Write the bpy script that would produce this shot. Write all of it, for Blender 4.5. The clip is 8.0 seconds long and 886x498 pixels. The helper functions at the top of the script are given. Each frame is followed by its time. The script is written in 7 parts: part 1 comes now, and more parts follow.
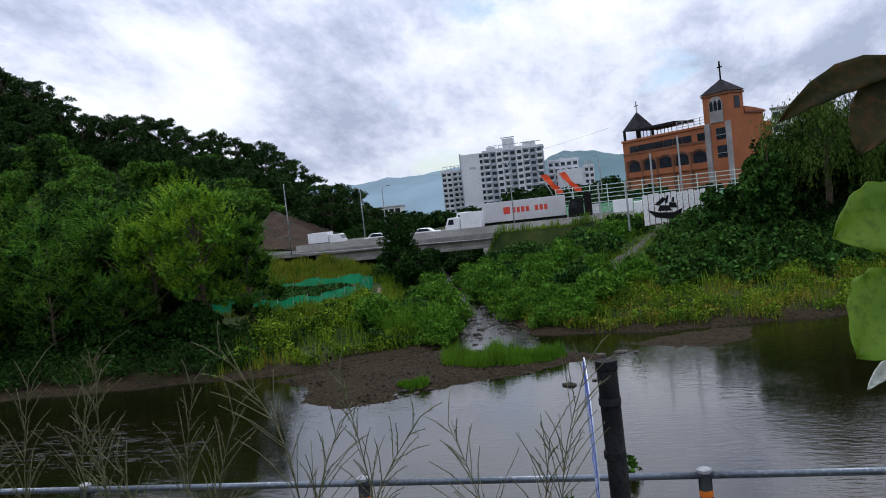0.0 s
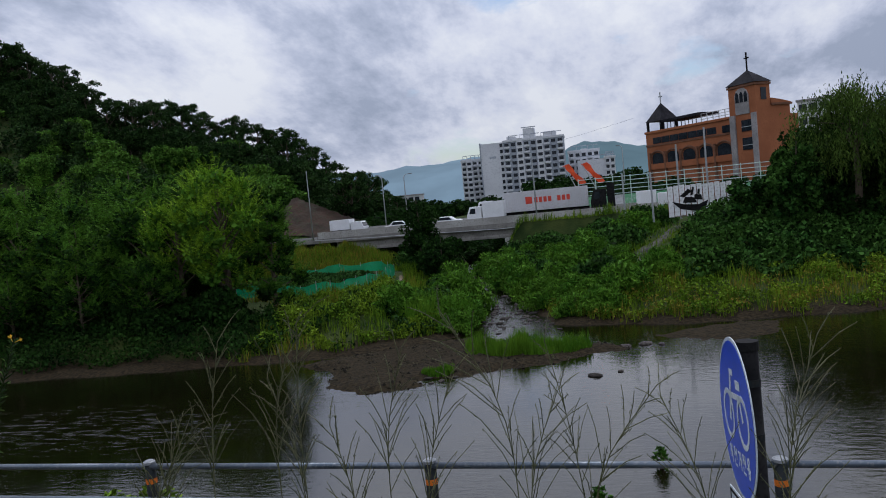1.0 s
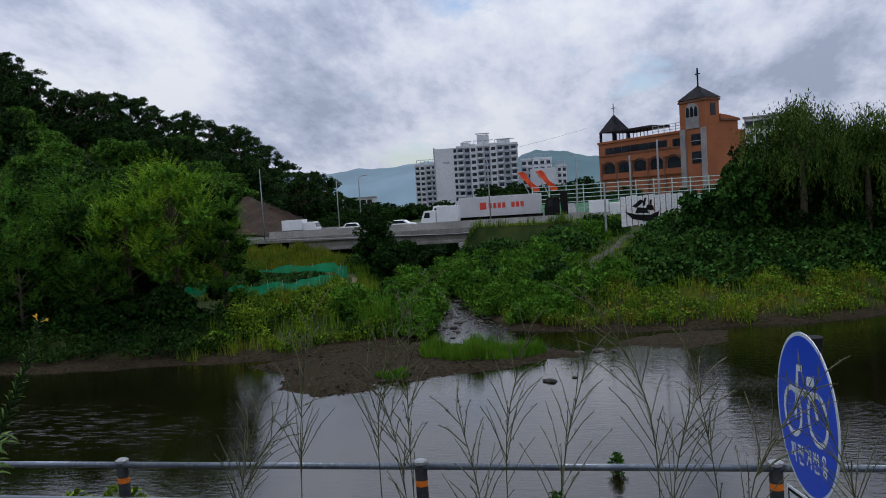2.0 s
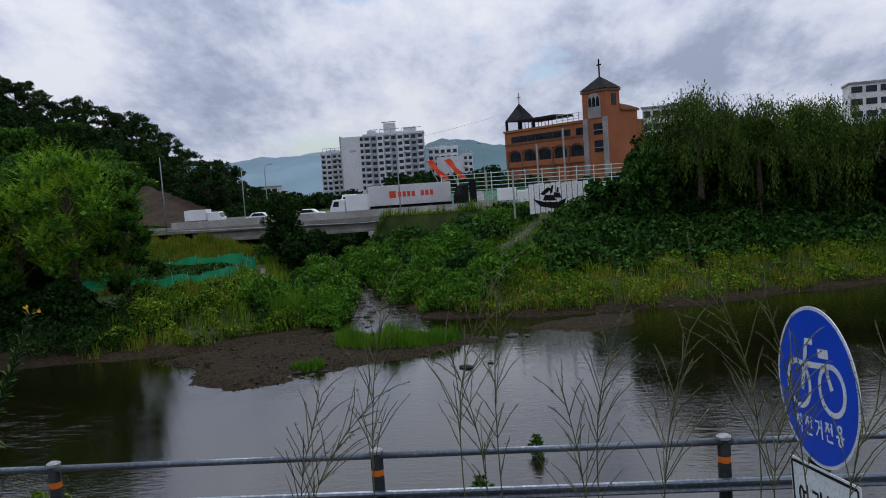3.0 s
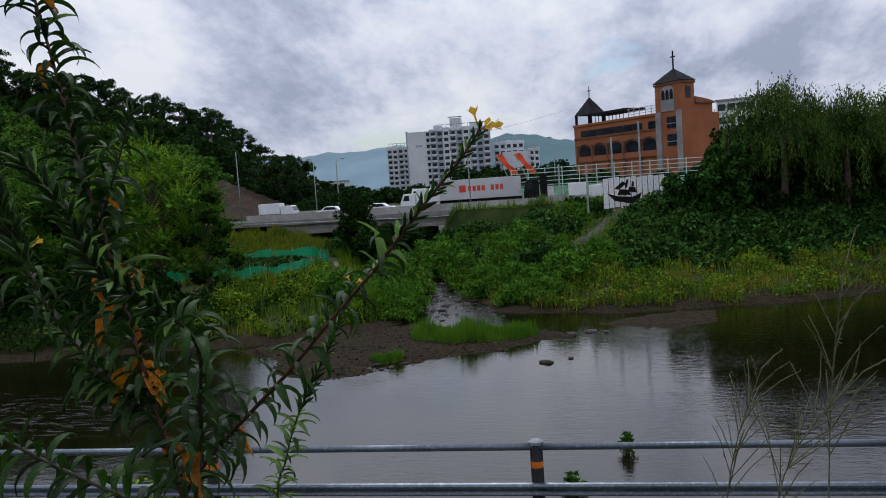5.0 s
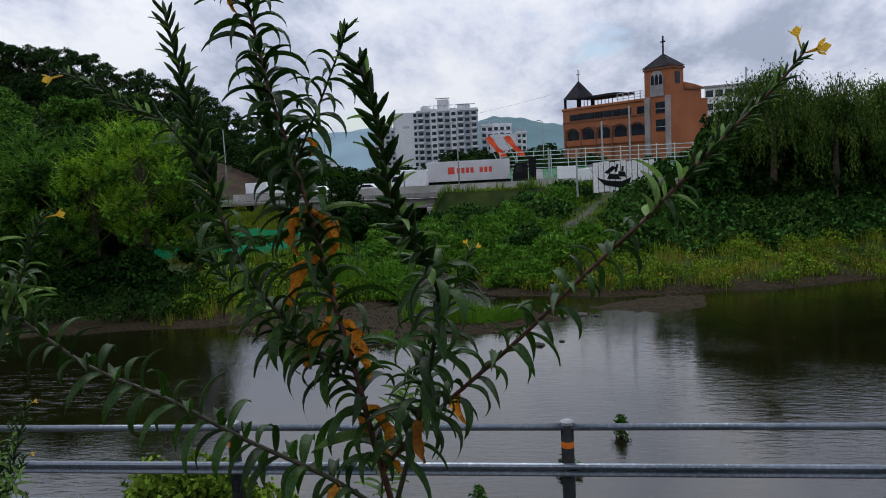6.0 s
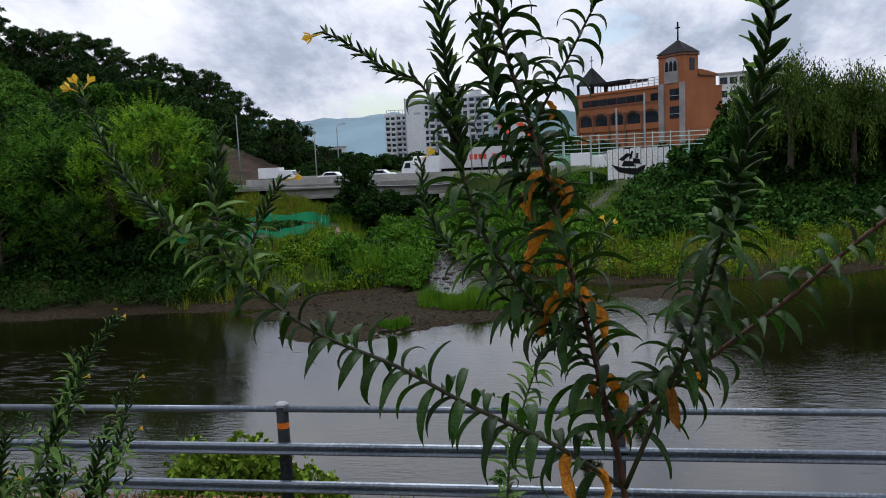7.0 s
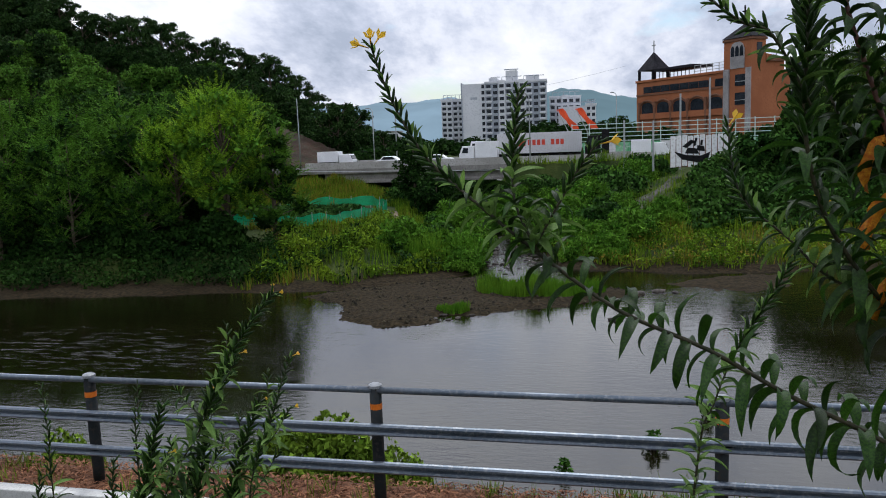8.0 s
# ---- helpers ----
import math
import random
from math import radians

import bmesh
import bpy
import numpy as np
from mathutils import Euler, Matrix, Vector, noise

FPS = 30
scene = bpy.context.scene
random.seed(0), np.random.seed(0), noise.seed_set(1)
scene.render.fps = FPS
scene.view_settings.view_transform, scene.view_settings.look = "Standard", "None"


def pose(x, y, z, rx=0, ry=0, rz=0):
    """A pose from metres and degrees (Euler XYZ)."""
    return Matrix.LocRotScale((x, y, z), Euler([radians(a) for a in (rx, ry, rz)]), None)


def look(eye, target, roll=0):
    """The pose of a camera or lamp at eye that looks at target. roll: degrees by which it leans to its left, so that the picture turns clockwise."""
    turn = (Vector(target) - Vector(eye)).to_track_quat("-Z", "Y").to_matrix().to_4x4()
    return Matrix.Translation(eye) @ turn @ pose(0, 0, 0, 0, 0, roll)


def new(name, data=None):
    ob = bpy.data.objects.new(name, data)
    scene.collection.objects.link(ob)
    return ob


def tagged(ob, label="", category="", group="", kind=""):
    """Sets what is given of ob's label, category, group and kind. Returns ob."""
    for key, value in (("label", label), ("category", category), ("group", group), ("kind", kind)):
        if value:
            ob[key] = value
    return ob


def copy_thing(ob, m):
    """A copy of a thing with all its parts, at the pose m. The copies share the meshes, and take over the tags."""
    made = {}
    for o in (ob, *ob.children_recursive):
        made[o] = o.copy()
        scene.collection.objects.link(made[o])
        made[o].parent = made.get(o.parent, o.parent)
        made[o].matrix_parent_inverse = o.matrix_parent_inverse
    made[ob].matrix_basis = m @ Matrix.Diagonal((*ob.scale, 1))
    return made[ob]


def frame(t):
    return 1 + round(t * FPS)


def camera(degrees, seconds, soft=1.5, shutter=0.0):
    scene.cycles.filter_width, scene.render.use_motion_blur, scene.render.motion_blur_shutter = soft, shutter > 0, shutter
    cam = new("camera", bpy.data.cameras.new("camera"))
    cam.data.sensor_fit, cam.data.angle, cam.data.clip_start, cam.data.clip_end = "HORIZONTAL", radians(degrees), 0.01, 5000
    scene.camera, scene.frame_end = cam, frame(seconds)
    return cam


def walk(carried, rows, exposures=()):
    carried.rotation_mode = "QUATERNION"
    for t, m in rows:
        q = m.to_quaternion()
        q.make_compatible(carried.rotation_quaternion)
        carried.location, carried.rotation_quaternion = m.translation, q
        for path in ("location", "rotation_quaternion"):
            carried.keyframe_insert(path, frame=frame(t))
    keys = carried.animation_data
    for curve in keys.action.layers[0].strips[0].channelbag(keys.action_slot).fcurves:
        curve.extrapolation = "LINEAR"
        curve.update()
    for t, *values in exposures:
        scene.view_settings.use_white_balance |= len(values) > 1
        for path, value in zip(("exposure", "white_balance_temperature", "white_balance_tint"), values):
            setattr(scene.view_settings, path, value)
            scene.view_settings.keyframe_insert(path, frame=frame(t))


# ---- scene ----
cam = camera(59.5, 8.0, 1.0)
PATH = [
    (0, (1.795, -0.093, 3.349), (1.312, 1.846, 3.254), -6.3),
    (0.5, (1.554, -0.132, 3.371), (1.019, 1.792, 3.256), -5.3),
    (1, (1.318, -0.186, 3.342), (0.789, 1.739, 3.224), -5.5),
    (2.5, (0.65, -0.119, 3.284), (0.377, 1.859, 3.162), -3.3),
    (3, (0.44, -0.112, 3.283), (0.271, 1.875, 3.121), -4.0),
    (3.5, (0.207, -0.064, 3.262), (-0.006, 1.919, 3.104), -4.2),
    (4, (-0.042, -0.07, 3.24), (-0.355, 1.9, 3.095), -4.0),
    (4.5, (-0.264, -0.093, 3.249), (-0.611, 1.871, 3.107), -4.1),
    (5.8, (-0.747, 0.041, 3.216), (-1.036, 2.009, 3.007), -3.3),
    (6, (-0.859, 0.024, 3.206), (-1.153, 1.991, 2.995), -3),
    (6.5, (-1.069, -0.026, 3.218), (-1.361, 1.939, 2.988), -3.1),
    (7, (-1.224, -0.013, 3.189), (-1.543, 1.946, 2.945), -2.7),
    (7.5, (-1.415, 0.023, 3.184), (-1.781, 1.972, 2.926), -2.8),
    (8, (-1.626, 0.004, 3.171), (-2.08, 1.932, 2.896), -2.2),
]
walk(cam, [(t, look(eye, target, roll)) for t, eye, target, roll in PATH],
     exposures=[(0, 0.1, 6050, 11), (0.5, -0.27, 6050, 11), (1.0, -0.33, 6000, 11), (4.5, -0.3, 6050, 11), (6.0, -0.15, 6150, 10), (7, 0.05, 6250, 9), (8, 0.14, 6250, 9)])

# ---- world and sun ----
world = bpy.data.worlds.new("sky")
scene.world = world
world.use_nodes = True
wn, wl = world.node_tree.nodes, world.node_tree.links
wn.clear()
SUN_UP, SUN_ROT = radians(60), radians(-12)


def wnode(kind, **values):
    n = wn.new(kind)
    for key, value in values.items():
        n.inputs[key].default_value = value
    return n


sky = wn.new("ShaderNodeTexSky")
sky.sky_type, sky.sun_disc = "NISHITA", False
sky.sun_elevation, sky.sun_rotation = SUN_UP, SUN_ROT
coord = wn.new("ShaderNodeTexCoord")
split = wn.new("ShaderNodeSeparateXYZ")
wl.new(coord.outputs["Generated"], split.inputs[0])
lift = wn.new("ShaderNodeMath"); lift.operation = "MAXIMUM"; lift.inputs[1].default_value = 0.0
wl.new(split.outputs["Z"], lift.inputs[0])
add = wn.new("ShaderNodeMath"); add.operation = "ADD"; add.inputs[1].default_value = 0.42
wl.new(lift.outputs[0], add.inputs[0])
flat = wn.new("ShaderNodeVectorMath"); flat.operation = "DIVIDE"
merge = wn.new("ShaderNodeCombineXYZ")
for axis in "XYZ":
    wl.new(add.outputs[0], merge.inputs[axis])
wl.new(coord.outputs["Generated"], flat.inputs[0])
wl.new(merge.outputs[0], flat.inputs[1])
cover = wnode("ShaderNodeTexNoise", Scale=2.2, Detail=9.0, Roughness=0.6, Distortion=0.3)
shade = wnode("ShaderNodeTexNoise", Scale=4.3, Detail=14.0, Roughness=0.62, Distortion=0.05)
shift = wn.new("ShaderNodeMapping")
shift.inputs["Location"].default_value = (2.5, 7.3, 0.4)
shift.inputs["Scale"].default_value = (0.9, 0.5, 0.9)
wl.new(flat.outputs[0], shift.inputs[0])
wl.new(flat.outputs[0], cover.inputs["Vector"])
wl.new(shift.outputs[0], shade.inputs["Vector"])
gap = wn.new("ShaderNodeValToRGB")
gap.color_ramp.elements[0].position, gap.color_ramp.elements[1].position = 0.30, 0.40
wl.new(cover.outputs["Fac"], gap.inputs[0])
tone = wn.new("ShaderNodeValToRGB")
ramp = tone.color_ramp
ramp.elements[0].position, ramp.elements[0].color = 0.34, (0.47, 0.52, 0.64, 1)
ramp.elements[1].position, ramp.elements[1].color = 0.62, (1.06, 1.06, 1.08, 1)
e = ramp.elements.new(0.42); e.color = (0.64, 0.68, 0.81, 1)
e = ramp.elements.new(0.50); e.color = (0.86, 0.88, 0.98, 1)
wl.new(shade.outputs["Fac"], tone.inputs[0])
dim = wn.new("ShaderNodeMix"); dim.data_type, dim.blend_type = "RGBA", "MULTIPLY"
dim.inputs[0].default_value = 1.0
dim.inputs[7].default_value = (0.13, 0.13, 0.13, 1)
wl.new(sky.outputs[0], dim.inputs[6])
mix = wn.new("ShaderNodeMix"); mix.data_type = "RGBA"
wl.new(gap.outputs[0], mix.inputs[0])
wl.new(dim.outputs[2], mix.inputs[6])
wl.new(tone.outputs[0], mix.inputs[7])
back = wn.new("ShaderNodeBackground")
rise = wn.new("ShaderNodeMapRange")  # an overcast sky is brighter overhead than at the horizon
rise.inputs[1].default_value, rise.inputs[2].default_value = 0.0, 1.0
rise.inputs[3].default_value, rise.inputs[4].default_value = 0.80, 1.5
wl.new(lift.outputs[0], rise.inputs[0])
wl.new(rise.outputs[0], back.inputs[1])
wl.new(mix.outputs[2], back.inputs[0])
wout = wn.new("ShaderNodeOutputWorld")
wl.new(back.outputs[0], wout.inputs[0])

sun = new("sun", bpy.data.lights.new("sun", "SUN"))
sun.data.energy, sun.data.angle, sun.data.color = 1.5, radians(10), (1.0, 0.97, 0.92)
sun.matrix_world = look((0, 0, 60), (60 / math.tan(SUN_UP) * -math.sin(SUN_ROT), -60 / math.tan(SUN_UP) * math.cos(SUN_ROT), 0))

# ---- materials ----
WATER = -5.8  # river level


def material(name, a, b, rough=0.8, scale=4.0, fine=40.0, bump=0.3, metal=0.0, island=0.0, single=0.0, through_light=0.0,
             spec=0.3, c=None, detail=6.0):
    """Two colours mixed by coarse noise, a third by fine noise, with relief; island and single vary pieces by hue and value."""
    m = bpy.data.materials.new(name)
    m.use_nodes = True
    n, l = m.node_tree.nodes, m.node_tree.links
    bsdf = n["Principled BSDF"]
    tc = n.new("ShaderNodeTexCoord")
    n1 = n.new("ShaderNodeTexNoise")
    n1.inputs["Scale"].default_value, n1.inputs["Detail"].default_value = scale, detail
    l.new(tc.outputs["Object"], n1.inputs["Vector"])
    r = n.new("ShaderNodeValToRGB")
    r.color_ramp.elements[0].position, r.color_ramp.elements[0].color = 0.35, (*a, 1)
    r.color_ramp.elements[1].position, r.color_ramp.elements[1].color = 0.65, (*b, 1)
    l.new(n1.outputs["Fac"], r.inputs[0])
    out = r.outputs[0]
    n2 = n.new("ShaderNodeTexNoise")
    n2.inputs["Scale"].default_value, n2.inputs["Detail"].default_value = fine, 4.0
    l.new(tc.outputs["Object"], n2.inputs["Vector"])
    mx = n.new("ShaderNodeMix"); mx.data_type = "RGBA"
    r2 = n.new("ShaderNodeValToRGB")
    r2.color_ramp.elements[0].position, r2.color_ramp.elements[1].position = 0.5, 0.72
    l.new(n2.outputs["Fac"], r2.inputs[0])
    l.new(r2.outputs[0], mx.inputs[0])
    l.new(out, mx.inputs[6])
    mx.inputs[7].default_value = (*(c or [v * 0.7 for v in a]), 1)
    out = mx.outputs[2]
    if island or single:
        hs = n.new("ShaderNodeHueSaturation")
        src = n.new("ShaderNodeNewGeometry").outputs["Random Per Island"] if island else n.new("ShaderNodeObjectInfo").outputs["Random"]
        amount = island or single
        mr = n.new("ShaderNodeMapRange")
        mr.inputs[3].default_value, mr.inputs[4].default_value = 1 - amount, 1 + amount
        l.new(src, mr.inputs[0])
        l.new(mr.outputs[0], hs.inputs["Value"])
        l.new(out, hs.inputs["Color"])
        out = hs.outputs[0]
    l.new(out, bsdf.inputs["Base Color"])
    bsdf.inputs["Roughness"].default_value, bsdf.inputs["Metallic"].default_value = rough, metal
    bsdf.inputs["Specular IOR Level"].default_value = spec
    if bump:
        bp = n.new("ShaderNodeBump")
        bp.inputs["Strength"].default_value, bp.inputs["Distance"].default_value = bump, 0.5 / fine
        l.new(n2.outputs["Fac"], bp.inputs["Height"])
        l.new(bp.outputs[0], bsdf.inputs["Normal"])
    if through_light:
        tr = n.new("ShaderNodeBsdfTranslucent")
        l.new(out, tr.inputs[0])
        ms = n.new("ShaderNodeMixShader")
        ms.inputs[0].default_value = through_light
        l.new(bsdf.outputs[0], ms.inputs[1])
        l.new(tr.outputs[0], ms.inputs[2])
        l.new(ms.outputs[0], n["Material Output"].inputs[0])
    return m


def leafy(name, a, b, island=0.7, rough=0.75, through_light=0.12, scale=0.35, spec=0.04, c=None):
    return material(name, a, b, rough, scale, 2.5, 0.0, 0.0, island, 0.0, through_light, spec, c or b)


M = {}
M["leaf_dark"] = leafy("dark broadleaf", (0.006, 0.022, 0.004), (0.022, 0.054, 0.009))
M["leaf_mid"] = leafy("mid green leaves", (0.018, 0.06, 0.007), (0.05, 0.12, 0.013))
M["leaf_bright"] = leafy("bright green leaves", (0.1, 0.22, 0.012), (0.22, 0.36, 0.022), 0.45)
M["leaf_willow"] = leafy("willow leaves", (0.018, 0.046, 0.008), (0.075, 0.12, 0.02), 0.7)
M["leaf_vine"] = leafy("vine leaves", (0.012, 0.043, 0.008), (0.044, 0.1, 0.017), 0.85)
M["leaf_pine"] = leafy("ridge tree leaves", (0.008, 0.025, 0.007), (0.029, 0.060, 0.014))
M["grass"] = leafy("bank grass", (0.05, 0.115, 0.008), (0.14, 0.21, 0.014), 0.6)
M["grass_dry"] = leafy("yellowing grass", (0.13, 0.125, 0.016), (0.22, 0.17, 0.028), 0.4)
M["grass_island"] = leafy("waterside sedge", (0.06, 0.16, 0.01), (0.11, 0.21, 0.016), 0.25)
M["bark"] = material("bark", (0.06, 0.045, 0.03), (0.12, 0.095, 0.07), 0.9, 3, 25, 0.6)
M["stone"] = material("river stone", (0.025, 0.022, 0.019), (0.09, 0.08, 0.07), 0.7, 2.5, 30, 0.4, single=0.35, spec=0.08)
M["pebble"] = material("gravel pebbles", (0.012, 0.010, 0.006), (0.046, 0.040, 0.024), 0.8, 1.5, 20, 0.3, island=0.9, spec=0.1)
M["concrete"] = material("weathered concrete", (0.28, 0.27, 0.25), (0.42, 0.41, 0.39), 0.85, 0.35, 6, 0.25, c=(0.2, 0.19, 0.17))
M["concrete_dark"] = material("darker girder concrete", (0.16, 0.15, 0.14), (0.27, 0.26, 0.24), 0.85, 0.5, 6, 0.25)
M["asphalt"] = material("asphalt", (0.045, 0.045, 0.046), (0.07, 0.07, 0.068), 0.9, 0.8, 60, 0.4)
M["steel"] = material("galvanised steel", (0.075, 0.095, 0.12), (0.14, 0.165, 0.2), 0.42, 1.2, 30, 0.08, 0.7, spec=0.5, c=(0.2, 0.21, 0.23))
M["post_steel"] = material("weathered post steel", (0.009, 0.011, 0.012), (0.026, 0.031, 0.034), 0.75, 2, 30, 0.12, 0.0, spec=0.08, c=(0.035, 0.03, 0.026))
M["cap"] = material("pale post cap", (0.16, 0.17, 0.18), (0.27, 0.28, 0.30), 0.4, 6, 50, 0.05)
M["orange"] = material("orange reflective band", (0.55, 0.13, 0.012), (0.65, 0.17, 0.018), 0.4, 8, 90, 0.05, c=(0.4, 0.09, 0.012))
M["black"] = material("black coated steel", (0.008, 0.008, 0.009), (0.02, 0.02, 0.02), 0.65, 5, 60, 0.1, spec=0.05)
M["sign_blue"] = material("blue reflective sheeting", (0.004, 0.05, 0.50), (0.006, 0.06, 0.58), 0.32, 3, 80, 0.03, spec=0.4, c=(0.005, 0.045, 0.45))
M["sign_white"] = material("dulled white sheeting", (0.5, 0.55, 0.6), (0.62, 0.66, 0.7), 0.4, 5, 70, 0.03)
M["sign_back"] = material("bare aluminium", (0.45, 0.46, 0.47), (0.58, 0.59, 0.6), 0.45, 4, 60, 0.05, 0.8)
M["orange_wall"] = material("orange facade brick", (0.26, 0.095, 0.045), (0.34, 0.13, 0.062), 0.85, 0.25, 5, 0.15, c=(0.26, 0.095, 0.045), spec=0.1)
M["brown_trim"] = material("dark brown masonry", (0.13, 0.06, 0.035), (0.2, 0.09, 0.05), 0.85, 0.5, 6, 0.15)
M["grey_trim"] = material("grey stone trim", (0.22, 0.21, 0.21), (0.33, 0.31, 0.31), 0.8, 0.4, 6, 0.15)
M["slate"] = material("dark slate roof", (0.010, 0.010, 0.013), (0.03, 0.028, 0.034), 0.75, 0.8, 6, 0.3, spec=0.08)
M["dark_glass"] = material("dark window glass", (0.012, 0.016, 0.022), (0.03, 0.036, 0.045), 0.15, 0.6, 3, 0.0, spec=0.22)
M["apt_wall"] = material("pale apartment paint", (0.55, 0.56, 0.59), (0.66, 0.67, 0.7), 0.8, 0.06, 1.5, 0.05, c=(0.48, 0.49, 0.53))
M["apt_grey"] = material("grey apartment paint and shaded front", (0.3, 0.33, 0.38), (0.4, 0.43, 0.48), 0.8, 0.06, 1.5, 0.05)
M["white_wall"] = material("off-white cladding", (0.55, 0.55, 0.56), (0.7, 0.7, 0.71), 0.7, 0.2, 3, 0.05, c=(0.45, 0.45, 0.45))
M["vehicle_white"] = material("white vehicle paint", (0.7, 0.71, 0.73), (0.8, 0.81, 0.83), 0.28, 0.8, 8, 0.02, spec=0.5, c=(0.62, 0.62, 0.62))
M["container"] = material("pale grey container paint", (0.5, 0.5, 0.52), (0.6, 0.6, 0.62), 0.55, 0.4, 5, 0.1, c=(0.42, 0.4, 0.39))
M["red"] = material("red lettering paint", (0.55, 0.05, 0.03), (0.62, 0.07, 0.04), 0.5, 2, 20, 0.05)
M["flag"] = material("orange-red banner cloth", (0.75, 0.09, 0.03), (0.85, 0.14, 0.045), 0.8, 1, 12, 0.1, through_light=0.3)
M["rubber"] = material("tyre rubber", (0.012, 0.012, 0.012), (0.025, 0.025, 0.025), 0.85, 4, 30, 0.2)
M["green_rail"] = material("pale green fence paint", (0.42, 0.55, 0.5), (0.5, 0.63, 0.58), 0.5, 1, 12, 0.05)
M["green_panel"] = material("green painted wall panel", (0.10, 0.36, 0.17), (0.22, 0.5, 0.28), 0.7, 0.5, 3, 0.05, c=(0.5, 0.62, 0.52))
M["fence_white"] = material("white ribbed fence sheet", (0.72, 0.72, 0.73), (0.82, 0.82, 0.83), 0.6, 0.5, 6, 0.1, c=(0.5, 0.49, 0.46))
M["net"] = material("green mesh netting", (0.012, 0.30, 0.13), (0.02, 0.42, 0.2), 0.75, 0.6, 10, 0.3, through_light=0.35)
M["leaf_hill"] = leafy("hillside leaves", (0.026, 0.08, 0.01), (0.075, 0.155, 0.02))
M["crop"] = leafy("vegetable patch leaves", (0.021, 0.063, 0.014), (0.042, 0.098, 0.021))
M["lamp_steel"] = material("lamp post steel", (0.32, 0.34, 0.35), (0.42, 0.44, 0.45), 0.5, 2, 20, 0.05, 0.5)
M["litter"] = material("brown needle litter", (0.10, 0.045, 0.025), (0.2, 0.085, 0.045), 0.95, 3, 45, 0.8, c=(0.05, 0.03, 0.02))
M["kerb"] = material("pale kerb concrete", (0.5, 0.5, 0.48), (0.62, 0.61, 0.59), 0.85, 2, 40, 0.25, c=(0.38, 0.37, 0.35))


def ground_material():
    """Soil, mud, and moss by height and noise."""
    m = bpy.data.materials.new("river valley ground")
    m.use_nodes = True
    n, l = m.node_tree.nodes, m.node_tree.links
    bsdf = n["Principled BSDF"]
    tc = n.new("ShaderNodeTexCoord")
    sp = n.new("ShaderNodeSeparateXYZ")
    l.new(tc.outputs["Object"], sp.inputs[0])
    big = n.new("ShaderNodeTexNoise"); big.inputs["Scale"].default_value = 0.35; big.inputs["Detail"].default_value = 7
    fine = n.new("ShaderNodeTexNoise"); fine.inputs["Scale"].default_value = 5.0; fine.inputs["Detail"].default_value = 7
    for t in (big, fine):
        l.new(tc.outputs["Object"], t.inputs["Vector"])
    mud = n.new("ShaderNodeValToRGB")
    mud.color_ramp.elements[0].color, mud.color_ramp.elements[1].color = (0.008, 0.006, 0.003, 1), (0.036, 0.026, 0.013, 1)
    mud.color_ramp.elements[0].position, mud.color_ramp.elements[1].position = 0.35, 0.68
    l.new(fine.outputs["Fac"], mud.inputs[0])
    green = n.new("ShaderNodeValToRGB")
    green.color_ramp.elements[0].color, green.color_ramp.elements[1].color = (0.015, 0.03, 0.007, 1), (0.045, 0.06, 0.015, 1)
    green.color_ramp.elements[0].position, green.color_ramp.elements[1].position = 0.35, 0.65
    l.new(big.outputs["Fac"], green.inputs[0])
    mr = n.new("ShaderNodeMapRange"); mr.inputs[1].default_value, mr.inputs[2].default_value = -5.45, -5.0
    wob = n.new("ShaderNodeMath"); wob.operation = "MULTIPLY_ADD"; wob.inputs[1].default_value = 0.6
    sub = n.new("ShaderNodeMath"); sub.operation = "SUBTRACT"; sub.inputs[1].default_value = 0.3
    l.new(sp.outputs["Z"], sub.inputs[0])
    l.new(big.outputs["Fac"], wob.inputs[0]); l.new(sub.outputs[0], wob.inputs[2])
    l.new(wob.outputs[0], mr.inputs[0])
    mx = n.new("ShaderNodeMix"); mx.data_type = "RGBA"
    l.new(mr.outputs[0], mx.inputs[0]); l.new(mud.outputs[0], mx.inputs[6]); l.new(green.outputs[0], mx.inputs[7])
    l.new(mx.outputs[2], bsdf.inputs["Base Color"])
    bsdf.inputs["Roughness"].default_value = 0.9
    bsdf.inputs["Specular IOR Level"].default_value = 0.08
    bp = n.new("ShaderNodeBump"); bp.inputs["Strength"].default_value, bp.inputs["Distance"].default_value = 0.6, 0.15
    l.new(fine.outputs["Fac"], bp.inputs["Height"]); l.new(bp.outputs[0], bsdf.inputs["Normal"])
    return m


